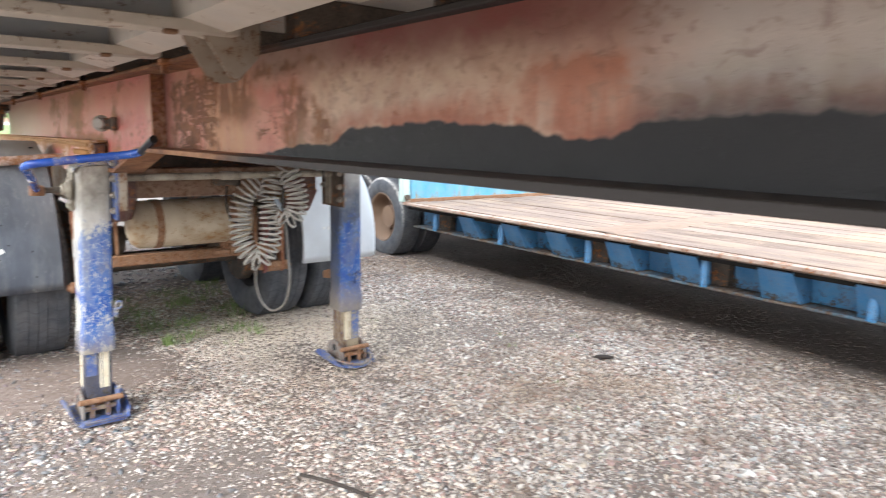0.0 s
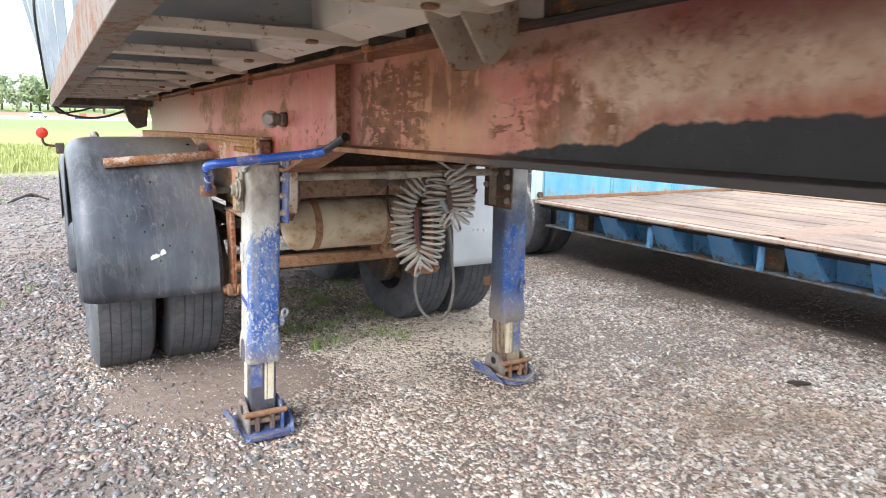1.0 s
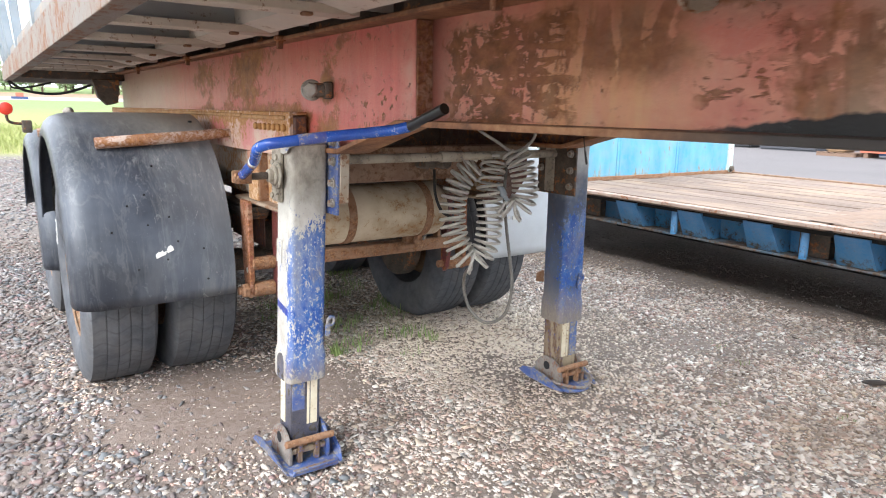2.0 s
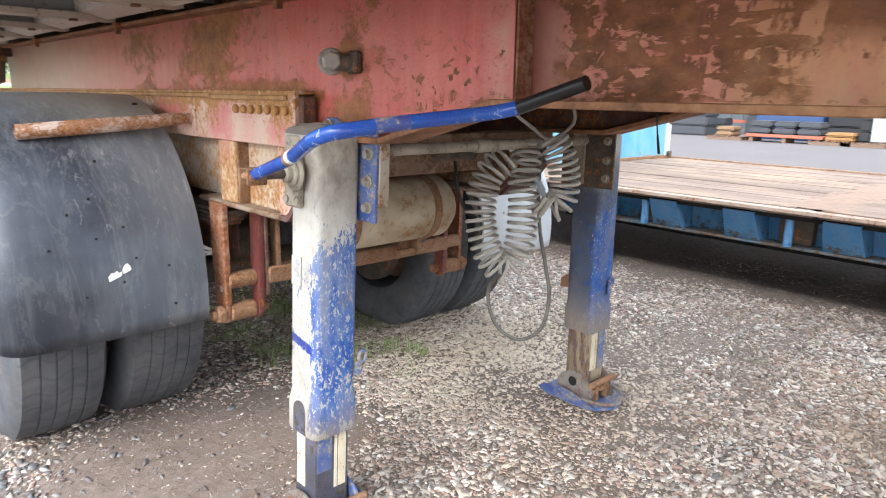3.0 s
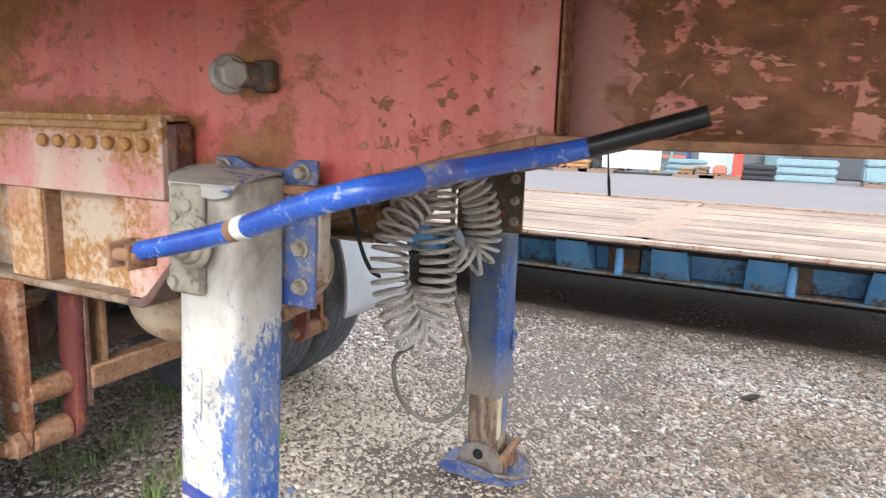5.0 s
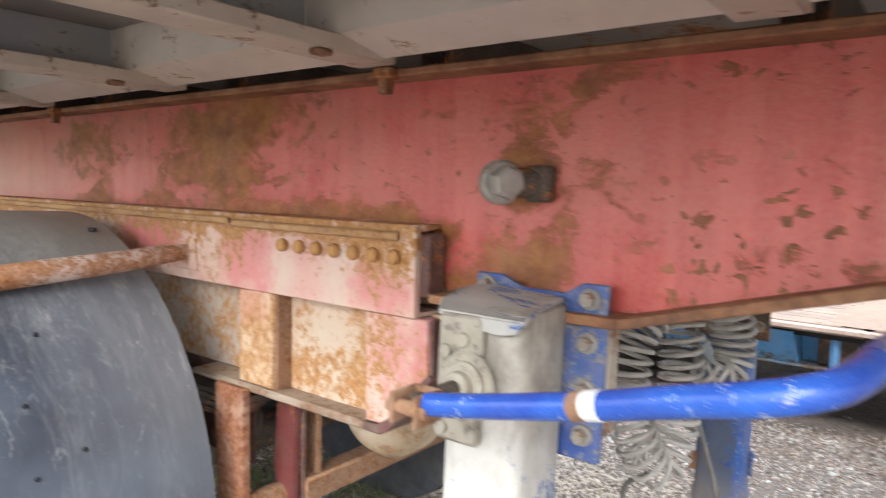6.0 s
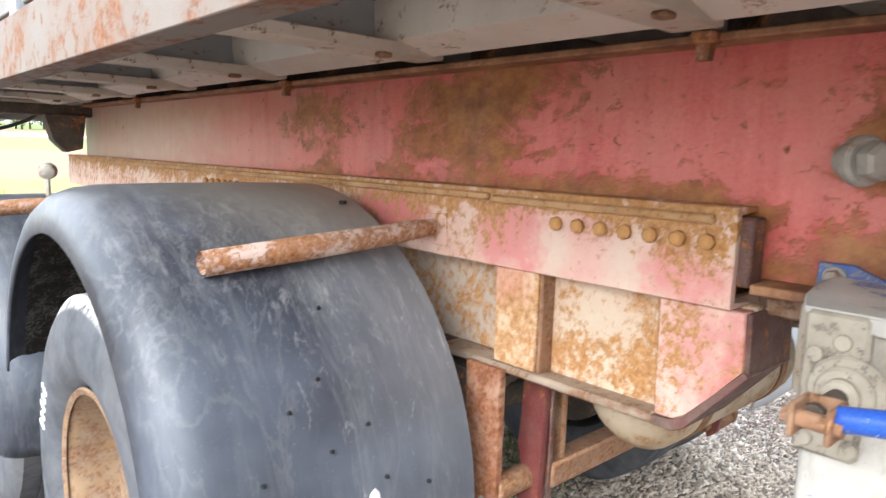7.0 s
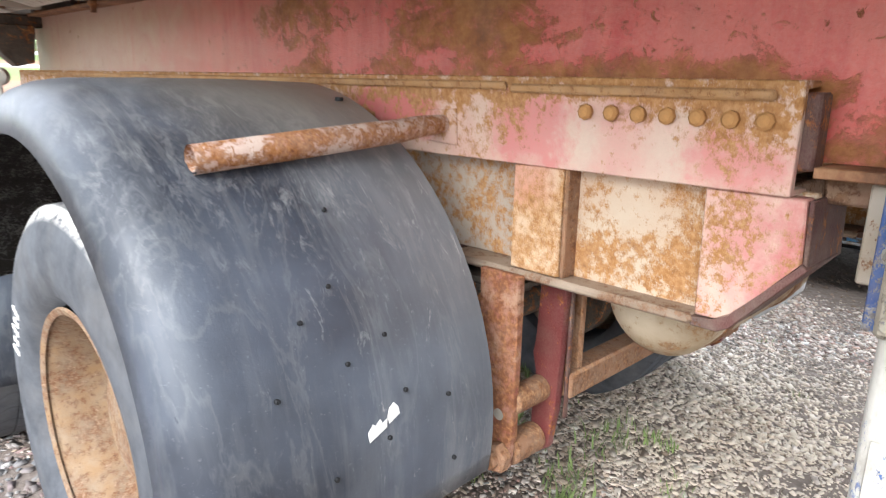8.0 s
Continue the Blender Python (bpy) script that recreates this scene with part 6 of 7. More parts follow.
    if geared:
        bm = box(B(), -0.083, -0.066, -0.008, 0.068, 0.93, 1.115, 0.006)
        part("gear_cover", sheared(bm), LEG_TOP, leg, "dusty beige gear cover")
        for y, z in ((0.02, 1.08), (0.05, 1.06), (0.052, 0.95), (0.0, 0.95)):
            part("cover_bolt", sheared(cyl(B(), (-0.083, y, z), (-0.09, y, z), 0.011, 10, 0.002)), LEG_TOP, leg)
        bm = cyl(B(), (-0.082, 0.01, 1.02), (-0.092, 0.01, 1.02), 0.046, 24, 0.004)
        cyl(bm, (-0.09, 0.01, 1.02), (-0.102, 0.01, 1.02), 0.034, 24, 0.004)
        cyl(bm, (-0.1, 0.01, 1.02), (-0.118, 0.01, 1.02), 0.022, 20, 0.003)
        part("shaft_boss", sheared(bm), LEG_TOP, leg, "beige ringed shaft boss")
        bm = box(B(), -0.0705, -0.067, 0.005, 0.05, 0.72, 0.8, 0.002)
        part("maker_plate", sheared(bm), LEG_NEAR, leg, "painted-over embossed plate")
    return leg


landing_leg(-0.117, 0.039, 1, "chipped blue and white landing leg leaning slightly outwards", True)
landing_leg(1.135, 0.0, -1, "chipped blue landing leg with rusty top plate", False)
bm = tube(B(), [(-0.03, 0.53, 1.065), (0.449, 0.53, 1.065), (0.45, 0.53, 1.065), (0.55, 0.53, 1.065), (0.551, 0.53, 1.065), (1.06, 0.53, 1.065)], [0.017, 0.017, 0.022, 0.022, 0.017, 0.017], 14)
part("cross_shaft", bm, LEG_TOP, trailer, "thin dusty shaft joining the two legs")

# crank handle folded forward along the beam
bm = cyl(B(), (-0.22, 0.532, 1.02), (-0.318, 0.532, 1.02), 0.012, 12)
crank = part("crank", bm, DARK_STEEL, trailer, "winding crank folded forward against the beam")
bm = box(B(), -0.352, -0.3, 0.54, 0.547, 1.0, 1.04, 0.002)
box(bm, -0.352, -0.3, 0.502, 0.509, 1.0, 1.04, 0.002)
box(bm, -0.306, -0.299, 0.502, 0.547, 1.0, 1.04, 0.002)
cyl(bm, (-0.338, 0.556, 1.02), (-0.338, 0.494, 1.02), 0.01, 12)
part("fork", bm, RUST, crank, "rusty fork joint")
bar = smooth_path([(-0.33, 0.5, 1.028), (-0.348, 0.4, 1.052), (-0.37, 0.27, 1.087), (-0.395, 0.175, 1.118), (-0.408, 0.122, 1.134), (-0.4, 0.082, 1.146), (-0.365, 0.06, 1.153), (-0.28, 0.043, 1.163), (-0.2, 0.015, 1.172), (-0.13, -0.012, 1.18), (-0.085, -0.04, 1.187), (-0.06, -0.075, 1.196)], 6)
part("bar", tube(B(), bar, 0.0148, 16), CRANK_BLUE, crank, "glossy blue bent crank bar")
part("worn_patch", tube(B(), bar[39:45], 0.0151, 16, False), WORN_BLUE, crank, "patch of bare rusty metal on the bar")
part("grip", tube(B(), [(-0.06, -0.072, 1.195), (-0.058, -0.15, 1.219), (-0.056, -0.232, 1.244)], 0.0142, 16), BLACK, crank, "black rubber grip")
part("band", tube(B(), [(-0.37, 0.275, 1.086), (-0.374, 0.258, 1.091)], 0.0154, 16), STICKER, crank, "white paint band")
part("band", tube(B(), [(-0.367, 0.29, 1.081), (-0.37, 0.276, 1.086)], 0.0153, 16), RUST, crank, "rust band")

# coiled air hoses
bm = tube(B(), coil_path([(0.66, 0.56, 1.03), (0.59, 0.6, 0.95), (0.565, 0.61, 0.82), (0.585, 0.58, 0.69), (0.635, 0.545, 0.63), (0.685, 0.525, 0.7), (0.70, 0.52, 0.82), (0.70, 0.53, 0.95), (0.73, 0.55, 1.05)], 0.05, 32, 16), 0.0062, 8)
part("coiled_hose", bm, HOSE, trailer, "grey coiled air hose hanging in a loop")
bm = tube(B(), coil_path([(0.775, 0.47, 1.085), (0.792, 0.445, 1.03), (0.803, 0.435, 0.955), (0.797, 0.437, 0.885), (0.768, 0.452, 0.85), (0.737, 0.48, 0.875)], 0.05, 13, 16), 0.0062, 8)
part("coiled_hose", bm, HOSE, trailer, "short grey coiled air hose")
bm = tube(B(), smooth_path([(0.64, 0.57, 0.6), (0.657, 0.633, 0.547), (0.659, 0.636, 0.47), (0.672, 0.6, 0.39), (0.698, 0.519, 0.357), (0.735, 0.45, 0.41), (0.756, 0.436, 0.526), (0.768, 0.47, 0.64), (0.778, 0.509, 0.755), (0.76, 0.51, 0.9), (0.78, 0.52, 1.08)], 8), 0.007, 10)
part("loose_hose", bm, OLD_HOSE, trailer, "grimy grey hose hanging in a loop")
bm = tube(B(), smooth_path([(0.84, 0.46, 1.24), (0.85, 0.44, 1.14), (0.8, 0.5, 1.08), (0.72, 0.52, 1.12), (0.6, 0.5, 1.18), (0.55, 0.3, 1.2)], 8), 0.006, 8)
part("loose_wire", bm, HOSE, trailer, "thin grey hose looped under the beam")
part("loose_wire", tube(B(), smooth_path([(0.55, 0.72, 1.0), (0.53, 0.68, 0.9), (0.55, 0.66, 0.83), (0.6, 0.66, 0.8)], 8), 0.006, 8), CABLE, trailer, "thin dark wire by the tank")
part("loose_wire", tube(B(), smooth_path([(0.745, 0.073, 1.21), (0.751, 0.07, 1.14), (0.764, 0.064, 1.06)], 4), [0.0022] * 6 + [0.004] * 3, 6), CABLE, trailer, "thin dark wire end hanging down")
bm = tube(B(), [(0.7, 0.485, 0.955), (0.71, 0.48, 0.938), (0.711, 0.48, 0.937), (0.728, 0.47, 0.905), (0.729, 0.47, 0.904), (0.74, 0.465, 0.885)], [0.009, 0.009, 0.0145, 0.0145, 0.01, 0.009], 12)
part("hose_coupling", bm, STAKE, trailer, "blue-grey hose coupling")
bm = box(B(), 0.5, 0.62, 0.7, 0.8, 1.0, 1.06, 0.01)
cyl(bm, (0.56, 0.7, 1.03), (0.56, 0.64, 1.03), 0.025, 12, 0.004)
part("air_valve", bm, DARK_STEEL, trailer, "grimy air valve")

# ---- blue low-loader ----
loader = thing("low_loader_trailer", (3.18, 2.9, 0.0), "faded blue low-loader trailer with a weathered timber deck", "trailer", turn=-2.1)
DZ = 0.61
# near-black colour stands for the shade below the loader deck
LOADER_DARK = plain("shade_black_underframe", lin(26, 24, 23), 0.85, vary=0.3, scale=6)
bm = box(B(), -0.01, 0.06, -9.0, 0.0, DZ - 0.03, DZ - 0.004, 0.004)
part("deck_edge", bm, weathered("rusted_pale_deck_edge", lin(178, 156, 142), lin(156, 130, 116), 0.35, 9, 0.7, 0.3), loader, "rusty deck edge angle")
bm = box(B(), 2.76, 2.83, -9.0, 0.0, DZ - 0.03, DZ + 0.012, 0.004)
part("deck_edge", bm, CROSS_BROWN, loader, "dark brown raised edge along the far side")
bm = box(B(), 0.27, 0.285, -9.0, 0.0, 0.36, DZ - 0.055, 0.0)
box(bm, 2.53, 2.545, -9.0, 0.0, 0.36, DZ - 0.055, 0.0)
side = part("side_beam", bm, BLUE_DECK, loader, "faded blue side beam with dirt runs")
part("lower_flange", box(B(), 0.13, 0.29, -9.0, 0.0, 0.342, 0.3595, 0.003), weathered("grimy_rusted_blue_flange", lin(44, 84, 108), lin(84, 76, 68), 0.5, 5, 0.75, 0.2, rusts=(lin(58, 46, 38), lin(84, 66, 52), lin(112, 92, 74))), side, "rust-stained lower flange")
bm = prism(B(), [(0.03, -0.1, DZ - 0.056), (0.03, 0.1, DZ - 0.056), (0.135, 0.115, 0.362), (0.135, -0.115, 0.362)], (0.01, 0, 0.001), 0.001)
prism(bm, [(0.04, 0.098, DZ - 0.056), (0.268, 0.098, DZ - 0.056), (0.268, 0.112, 0.362), (0.146, 0.112, 0.362)], (0, -0.008, 0))
prism(bm, [(0.04, -0.098, DZ - 0.056), (0.268, -0.098, DZ - 0.056), (0.268, -0.112, 0.362), (0.146, -0.112, 0.362)], (0, 0.008, 0))
out = to_mesh("outrigger", bm, BLUE_DECK)
for k in range(8):
    for y in (-0.98, -1.58):
        part("outrigger", out, None, side, "blue boxed outrigger with rusty edges").location.y = y - 1.13 * k
post = to_mesh("stake_pocket", cyl(B(), (0.09, 0, 0.365), (0.09, 0, DZ - 0.055), 0.026, 12), BLUE_DECK)
recess = to_mesh("rusty_recess", box(B(), 0.2, 0.268, -0.1, 0.1, 0.365, DZ - 0.058, 0.004), DARK_STEEL)
for y in (-0.45, -1.42, -2.41, -3.37, -4.34, -5.3, -6.3):
    part("stake_pocket", post, None, side).location.y = y
    part("rusty_recess", recess, None, side, "dark rusty pocket behind the stake").location.y = y
# inner beams added to keep light from the far side out
for xb in (1.0, 1.75):
    part("main_beam", box(B(), xb, xb + 0.1, -9.0, 0.0, 0.14, DZ - 0.075, 0.004), LOADER_DARK, loader, "dark inner beam added to block light under the deck")
bm = box(B(), 0.06, 2.76, -9.0, 0.0, DZ - 0.075, DZ - 0.05, 0.0)
part("deck_frame", bm, LOADER_DARK, loader, "dark steel under the boards")
widths, x = [0.19, 0.235, 0.22, 0.24, 0.215, 0.235, 0.225, 0.24, 0.21, 0.235, 0.22, 0.225], 0.06
for k, w in enumerate(widths):
    for a, b in ((-0.06, -2.43), (-2.55, -5.5), (-5.51, -9.0)):
        up, skew = 0.006 * random.random(), random.choice((0.001, 0.002, 0.012, 0.02))
        lo, hi = x + random.choice((0.004, 0.01, 0.02, 0.028)), x + w - 0.0015
        if k == 0:
            lo = x
        y0, y1 = b - 0.05 * random.random(), a + 0.03 - 0.07 * random.random()
        n = 6
        rim = [(lo + (skew if i < 3 and k else 0) * (1 - i / 3) + 0.004 * random.random(), y0 + (y1 - y0) * i / n) for i in range(n + 1)]
        rim += [(hi - 0.003 * random.random(), y0 + (y1 - y0) * i / n) for i in range(n, -1, -1)]
        bm = prism(B(), [(u, v, DZ - 0.05) for u, v in rim], (0, 0, 0.046 + up), 0.0)
        part("board", to_mesh("board", bm, WOOD), None, loader)
    x += w
bm = box(B(), 0.06, 2.76, -2.54, -2.445, DZ - 0.05, DZ - 0.003, 0.003)
part("cross_plank", bm, SAND_PLANK, loader, "sandy weathered cross plank")
vs, fs, nx, ny = [], [], 60, 22
for i in range(nx + 1):
    for j in range(ny + 1):
        u, v = 0.08 + 2.2 * i / nx, -2.9 + 0.8 * j / ny
        h = 0.012 * (1 - ((v + 2.5) / 0.2) ** 2) + 0.016 * noise.noise((u * 5, v * 5, 1.0)) + 0.01 * noise.noise((u * 17, v * 17, 4.0))
        vs.append((u, v, DZ - 0.006 + min(0.01, h)))
for i in range(nx):
    for j in range(ny):
        n = i * (ny + 1) + j
        if max(vs[q][2] for q in (n, n + 1, n + ny + 1, n + ny + 2)) > DZ - 0.006:
            fs.append((n, n + ny + 1, n + ny + 2, n + 1))
me = bpy.data.meshes.new("sand_smear")
me.from_pydata(vs, [], fs)
me.materials.append(SAND_PLANK)
part("sand_smear", me, None, loader, "thin smear of pale sand trodden over the boards")
for a, b in ((0.06, 0.93), (0.935, 1.8), (1.805, 2.66)):
    bm = box(B(), a, b, -0.012, 0.0, DZ + 0.02, 1.34, 0.002)
    box(bm, a + 0.03, a + 0.05, -0.02, -0.012, DZ + 0.02, 1.34, 0.002)
    part("headboard_panel", bm, BLUE_WALL, loader, "pale blue scuffed steel headboard panel")
bm = box(B(), 0.0, 2.8, -0.03, -0.0, DZ - 0.01, DZ + 0.03, 0.004)
part("headboard_sill", bm, RUST, loader, "rust-stained sill of the headboard")
for x in (-0.02, 2.67):
    bm = box(B(), x, x + 0.08, -0.03, 0.05, DZ, 1.34, 0.006)
    p1 = part("corner_post", bm, PALE_GREEN, loader, "pale green corner post")
    bm = cyl(B(), (x + 0.04, -0.03, DZ + 0.05), (x + 0.04, -0.065, DZ + 0.05), 0.028, 14, 0.004)
    part("lashing_knob", bm, DARK_STEEL, p1, "dark lashing knob")
    bm = cyl(B(), (x + 0.04, -0.03, 1.0), (x + 0.04, -0.06, 1.0), 0.024, 14, 0.004)
    part("lashing_knob", bm, DARK_STEEL, p1, "dark lashing knob")
bm = box(B(), 0.0, 2.8, 0.05, 4.2, 1.24, 1.34, 0.01)
part("rear_deck", bm, BLUE_DECK, loader, "blue raised deck over the wheels")
bm = box(B(), 0.75, 2.05, 0.0, 4.2, 0.75, 1.24, 0.01)
part("rear_frame", bm, DARK_STEEL, loader, "dark frame between the wheels")
for y in (0.56, 1.6, 2.64):
    for x, s in ((0.2, 1), (0.5, 1), (2.3, -1), (2.6, -1)):
        ob = part("wheel", TYRE, None, loader, "dusty black tyre")
        ob.location, ob.scale = (x, y, 0.395), (0.9, 0.87, 0.87)
        if s < 0:
            ob.rotation_euler = (0, 0, math.pi)
        part("rim", RIM_DARK, None, ob, "dusty brown wheel rim")

# ---- yard behind ----
GREY_SHED = plain("grey_shed_cladding", lin(84, 90, 94), 0.6, vary=0.12, scale=0.6)
WHITE_SHEET = plain("white_panel_sheet", lin(166, 171, 173), 0.5, vary=0.04)
PALLET_WOOD = plain("pallet_wood", lin(128, 104, 88), 0.85)
RACK_BLUE = plain("rack_blue_paint", lin(54, 76, 116), 0.5)
RED_POST = plain("red_post_paint", lin(196, 66, 52), 0.5)
GREY_STOCK = plain("grey_wrapped_stock", lin(70, 71, 76), 0.7)
ORANGE_BAR = plain("orange_rack_beam", lin(176, 100, 76), 0.6)
PALE_BLUE = plain("pale_blue_machine_paint", lin(120, 144, 152), 0.5, vary=0.2)
YELLOW = plain("yellow_paint", lin(178, 158, 66), 0.5)
POST_GREEN = plain("dull_green_post_paint", lin(112, 134, 130), 0.5)
OCHRE_CRATE = plain("ochre_crate_wood", lin(166, 126, 82), 0.85, vary=0.2)
CABINET = plain("pale_cabinet_paint", lin(172, 186, 194), 0.5, vary=0.06)
DARK_STOCK = plain("dark_stock", lin(46, 46, 48), 0.8)


def pallet(at):
    t = thing("pallet", at, "plain wooden pallet standing on the yard", "pallet", "pallets in the yard")
    for dx in (-0.38, 0.0, 0.38):
        part("bearer", box(B(), at[0] + dx - 0.05, at[0] + dx + 0.05, at[1] - 0.6, at[1] + 0.6, at[2], at[2] + 0.1, 0.004), PALLET_WOOD, t)
    for k in range(6):
        y = at[1] - 0.54 + k * 0.216
        part("slat", box(B(), at[0] - 0.45, at[0] + 0.45, y - 0.06, y + 0.06, at[2] + 0.1, at[2] + 0.13, 0.003), PALLET_WOOD, t)
    return t


def stock(at, size, mat, name, label, rows=2):
    """A stack of wrapped goods in layers."""
    t = thing(name, at, label, name.replace("_", " "), "stock in the yard")
    x, y, z = at
    h = size[2] / rows
    for k in range(rows):
        j = 0.02 * ((k * 7) % 3 - 1)
        part("layer", box(B(), x - size[0] / 2 + j, x + size[0] / 2 + j, y - size[1] / 2 - j, y + size[1] / 2 - j, z + k * h, z + (k + 1) * h - 0.02, 0.05, 2), mat, t)
    return t


def rack(at, wide, high):
    t = thing("storage_rack", at, "blue steel storage rack with orange beams", "rack", "racks in the yard")
    x, y, z = at
    for dy in (0, wide):
        for dx in (0, 0.9):
            part("upright", box(B(), x + dx - 0.05, x + dx + 0.05, y + dy - 0.05, y + dy + 0.05, z, z + high, 0.006), RACK_BLUE, t)
        part("brace", tube(B(), [(x, y + dy, z + 0.3), (x + 0.9, y + dy, z + high - 0.3)], 0.025, 8), RACK_BLUE, t)
    for h in (0.5, 1.5, 2.4):
        if h < high:
            part("beam", box(B(), x - 0.03, x + 0.03, y + 0.05, y + wide - 0.05, z + h - 0.06, z + h + 0.06, 0.006), ORANGE_BAR, t)
            part("shelf", box(B(), x + 0.03, x + 0.9, y + 0.05, y + wide - 0.05, z + h + 0.0, z + h + 0.03, 0.004), PALLET_WOOD, t)
    return t


GY = land_height(25, 5)
for y in (9.3, 6.0, 5.1, 1.95, 1.2, -3.3, -4.8):
    pallet((22.3, y, GY))
tray = thing("orange_tray", (22.3, 7.35, GY), "long orange steel tray on low timber feet", "tray")
part("deck", box(B(), 21.85, 22.75, 6.2, 8.55, GY + 0.16, GY + 0.26, 0.01), ORANGE_BAR, tray)
for y in (6.35, 7.35, 8.4):
    part("foot", box(B(), 21.9, 22.7, y - 0.06, y + 0.06, GY, GY + 0.159, 0.006), PALLET_WOOD, tray)
for y in (6.62, 7.36, 8.13):
    stock((22.3, y, GY + 0.262), (0.8, 0.69, 0.44), GREY_STOCK, "storage_bin", "dark grey two-layer bin standing on an orange tray", 2)
stock((22.3, 9.3, GY + 0.132), (0.8, 0.6, 0.34), YELLOW_STRIP, "timber_crate", "low ochre wooden crate on a pallet", 2)
stock((22.3, 5.75, GY + 0.132), (0.8, 0.82, 0.28), OCHRE_CRATE, "timber_crate", "ochre wooden crate beside the grey bins", 2)
stock((22.5, 5.16, GY + 0.132), (0.5, 0.34, 0.95), DARK_STOCK, "wrapped_machine", "dark upright machine wrapped for storage", 3)
stock((22.3, 2.2, GY + 0.132), (0.8, 0.5, 0.2), YELLOW_STRIP, "timber_stack", "low pale timber stack on a pallet", 2)
stock((22.3, 1.72, GY + 0.132), (0.8, 0.42, 0.26), PALLET_WOOD, "goods_stack", "low brown stack of goods on a pallet", 2)
stock((22.3, 1.2, GY + 0.132), (0.6, 0.4, 0.3), ORANGE_BAR, "machine_part", "orange machine part on a pallet", 1)
stock((23.6, 2.35, GY), (0.7, 1.3, 0.55), PALE_BLUE, "machine_crate", "low pale blue ribbed machine in the yard", 3)
stock((22.7, -1.2, GY), (0.8, 1.7, 0.72), PALE_BLUE, "machine_crate", "pale blue crate with ribbed sides", 3)
stock((22.6, 0.1, GY), (0.8, 1.0, 0.5), DARK_STOCK, "dark_stack", "dark machine parts heaped beside the red post", 3)
stock((22.3, -3.3, GY + 0.132), (0.9, 1.2, 0.9), PALE_BLUE, "machine_crate", "pale blue crated machine", 2)
stock((22.3, -4.8, GY + 0.132), (0.9, 1.2, 0.7), DARK_STOCK, "wrapped_stack", "dark wrapped stack on a pallet", 2)
stock((25.6, -2.2, GY), (1.0, 2.0, 1.8), GREY_STOCK, "wrapped_stack", "tall grey machine under a cover", 2)
stock((23.7, 1.35, GY), (0.7, 1.25, 1.5), CABINET, "pale_cabinet", "pale blue-white cabinet beside the red post", 1)
stock((24.6, 5.6, GY), (1.0, 2.4, 1.5), DARK_STOCK, "dark_stack", "dark stacked stock behind the white panel", 3)
stock((24.4, 8.0, GY), (1.0, 2.2, 1.0), RACK_BLUE, "blue_drums", "blue stacked stock behind the grey bins", 2)
stock((24.4, 12.0, GY), (1.0, 2.2, 1.1), GREY_STOCK, "wrapped_stack", "grey wrapped stack of stock in layers", 3)
stock((24.8, 15.0, GY), (1.0, 2.6, 0.9), DARK_STOCK, "dark_stack", "dark stacked stock in the yard", 3)
stock((23.6, -7.4, GY), (1.2, 2.6, 1.3), PALE_BLUE, "machine_crate", "pale blue machine in the yard", 2)
ry = random.Random(21)
tints = [("grey", (98, 100, 102)), ("dark green", (58, 68, 60)), ("pale blue", (136, 158, 166)), ("ochre", (146, 118, 84)), ("teal", (96, 122, 128)), ("rust red", (116, 66, 58)), ("dark grey", (62, 64, 68))]
tint_mats = [plain("painted_crate_" + n.replace(" ", "_"), lin(*c), 0.6, vary=0.2, scale=5) for n, c in tints]
for k in range(34):
    i, y = ry.randrange(len(tints)), -9.0 + k * 0.72 + ry.uniform(-0.2, 0.2)
    size = (ry.uniform(0.4, 0.8), ry.uniform(0.35, 0.8), ry.uniform(0.25, 0.75) if k % 3 else ry.uniform(0.9, 1.5))
    stock((26.0 + ry.uniform(-0.1, 0.1) + 0.8 * (k % 2), y, GY), size, tint_mats[i], "crate", tints[i][0] + " crate of machine parts standing in the yard", 1 + k % 2)
rack((27.4, 7.2, GY), 2.7, 2.8)
rack((27.4, 10.0, GY), 2.7, 2.8)
rack((27.4, 2.8, GY), 2.7, 2.8)
panel = thing("leaning_sheet", (22.3, 4.05, GY), "white sheet standing upright on a dark timber sill", "sheet")
part("face", box(B(), 22.26, 22.32, 3.05, 5.0, GY + 0.16, GY + 0.86, 0.01), WHITE_SHEET, panel)
part("sill", box(B(), 22.1, 22.5, 2.7, 5.5, GY, GY + 0.06, 0.01), DARK_STOCK, panel)
for y in (3.3, 4.7):
    part("foot", box(B(), 22.15, 22.45, y - 0.05, y + 0.05, GY + 0.061, GY + 0.16, 0.006), PALLET_WOOD, panel)
solo("red_post", box(B(), 22.2, 22.4, 0.56, 0.86, GY, GY + 3.2, 0.015), RED_POST, "red painted square steel post in the yard", "post")
solo("yellow_barrel", tube(B(), [(23.6, 3.42, GY), (23.6, 3.42, GY + 0.03), (23.6, 3.42, GY + 1.05), (23.6, 3.42, GY + 1.08)], [0.11, 0.13, 0.13, 0.11], 16), YELLOW, "slim yellow drum standing behind the white panel", "drum")
for y in (4.5, 3.75, 2.95):
    solo("steel_post", box(B(), 23.9, 24.0, y - 0.04, y + 0.04, GY, GY + 2.2, 0.01), POST_GREEN, "slim pale green steel post behind the white panel", "post", "posts in the yard")
shed = thing("shed", (36, 4, GY), "long grey clad shed at the back of the yard", "shed")
bm = B()
for k in range(110):
    box(bm, 33.0, 33.06, -28 + k * 0.6, -28 + k * 0.6 + 0.42, GY, GY + 4.6, 0.0)
box(bm, 33.04, 33.3, -28, 38, GY, GY + 4.6, 0.0)
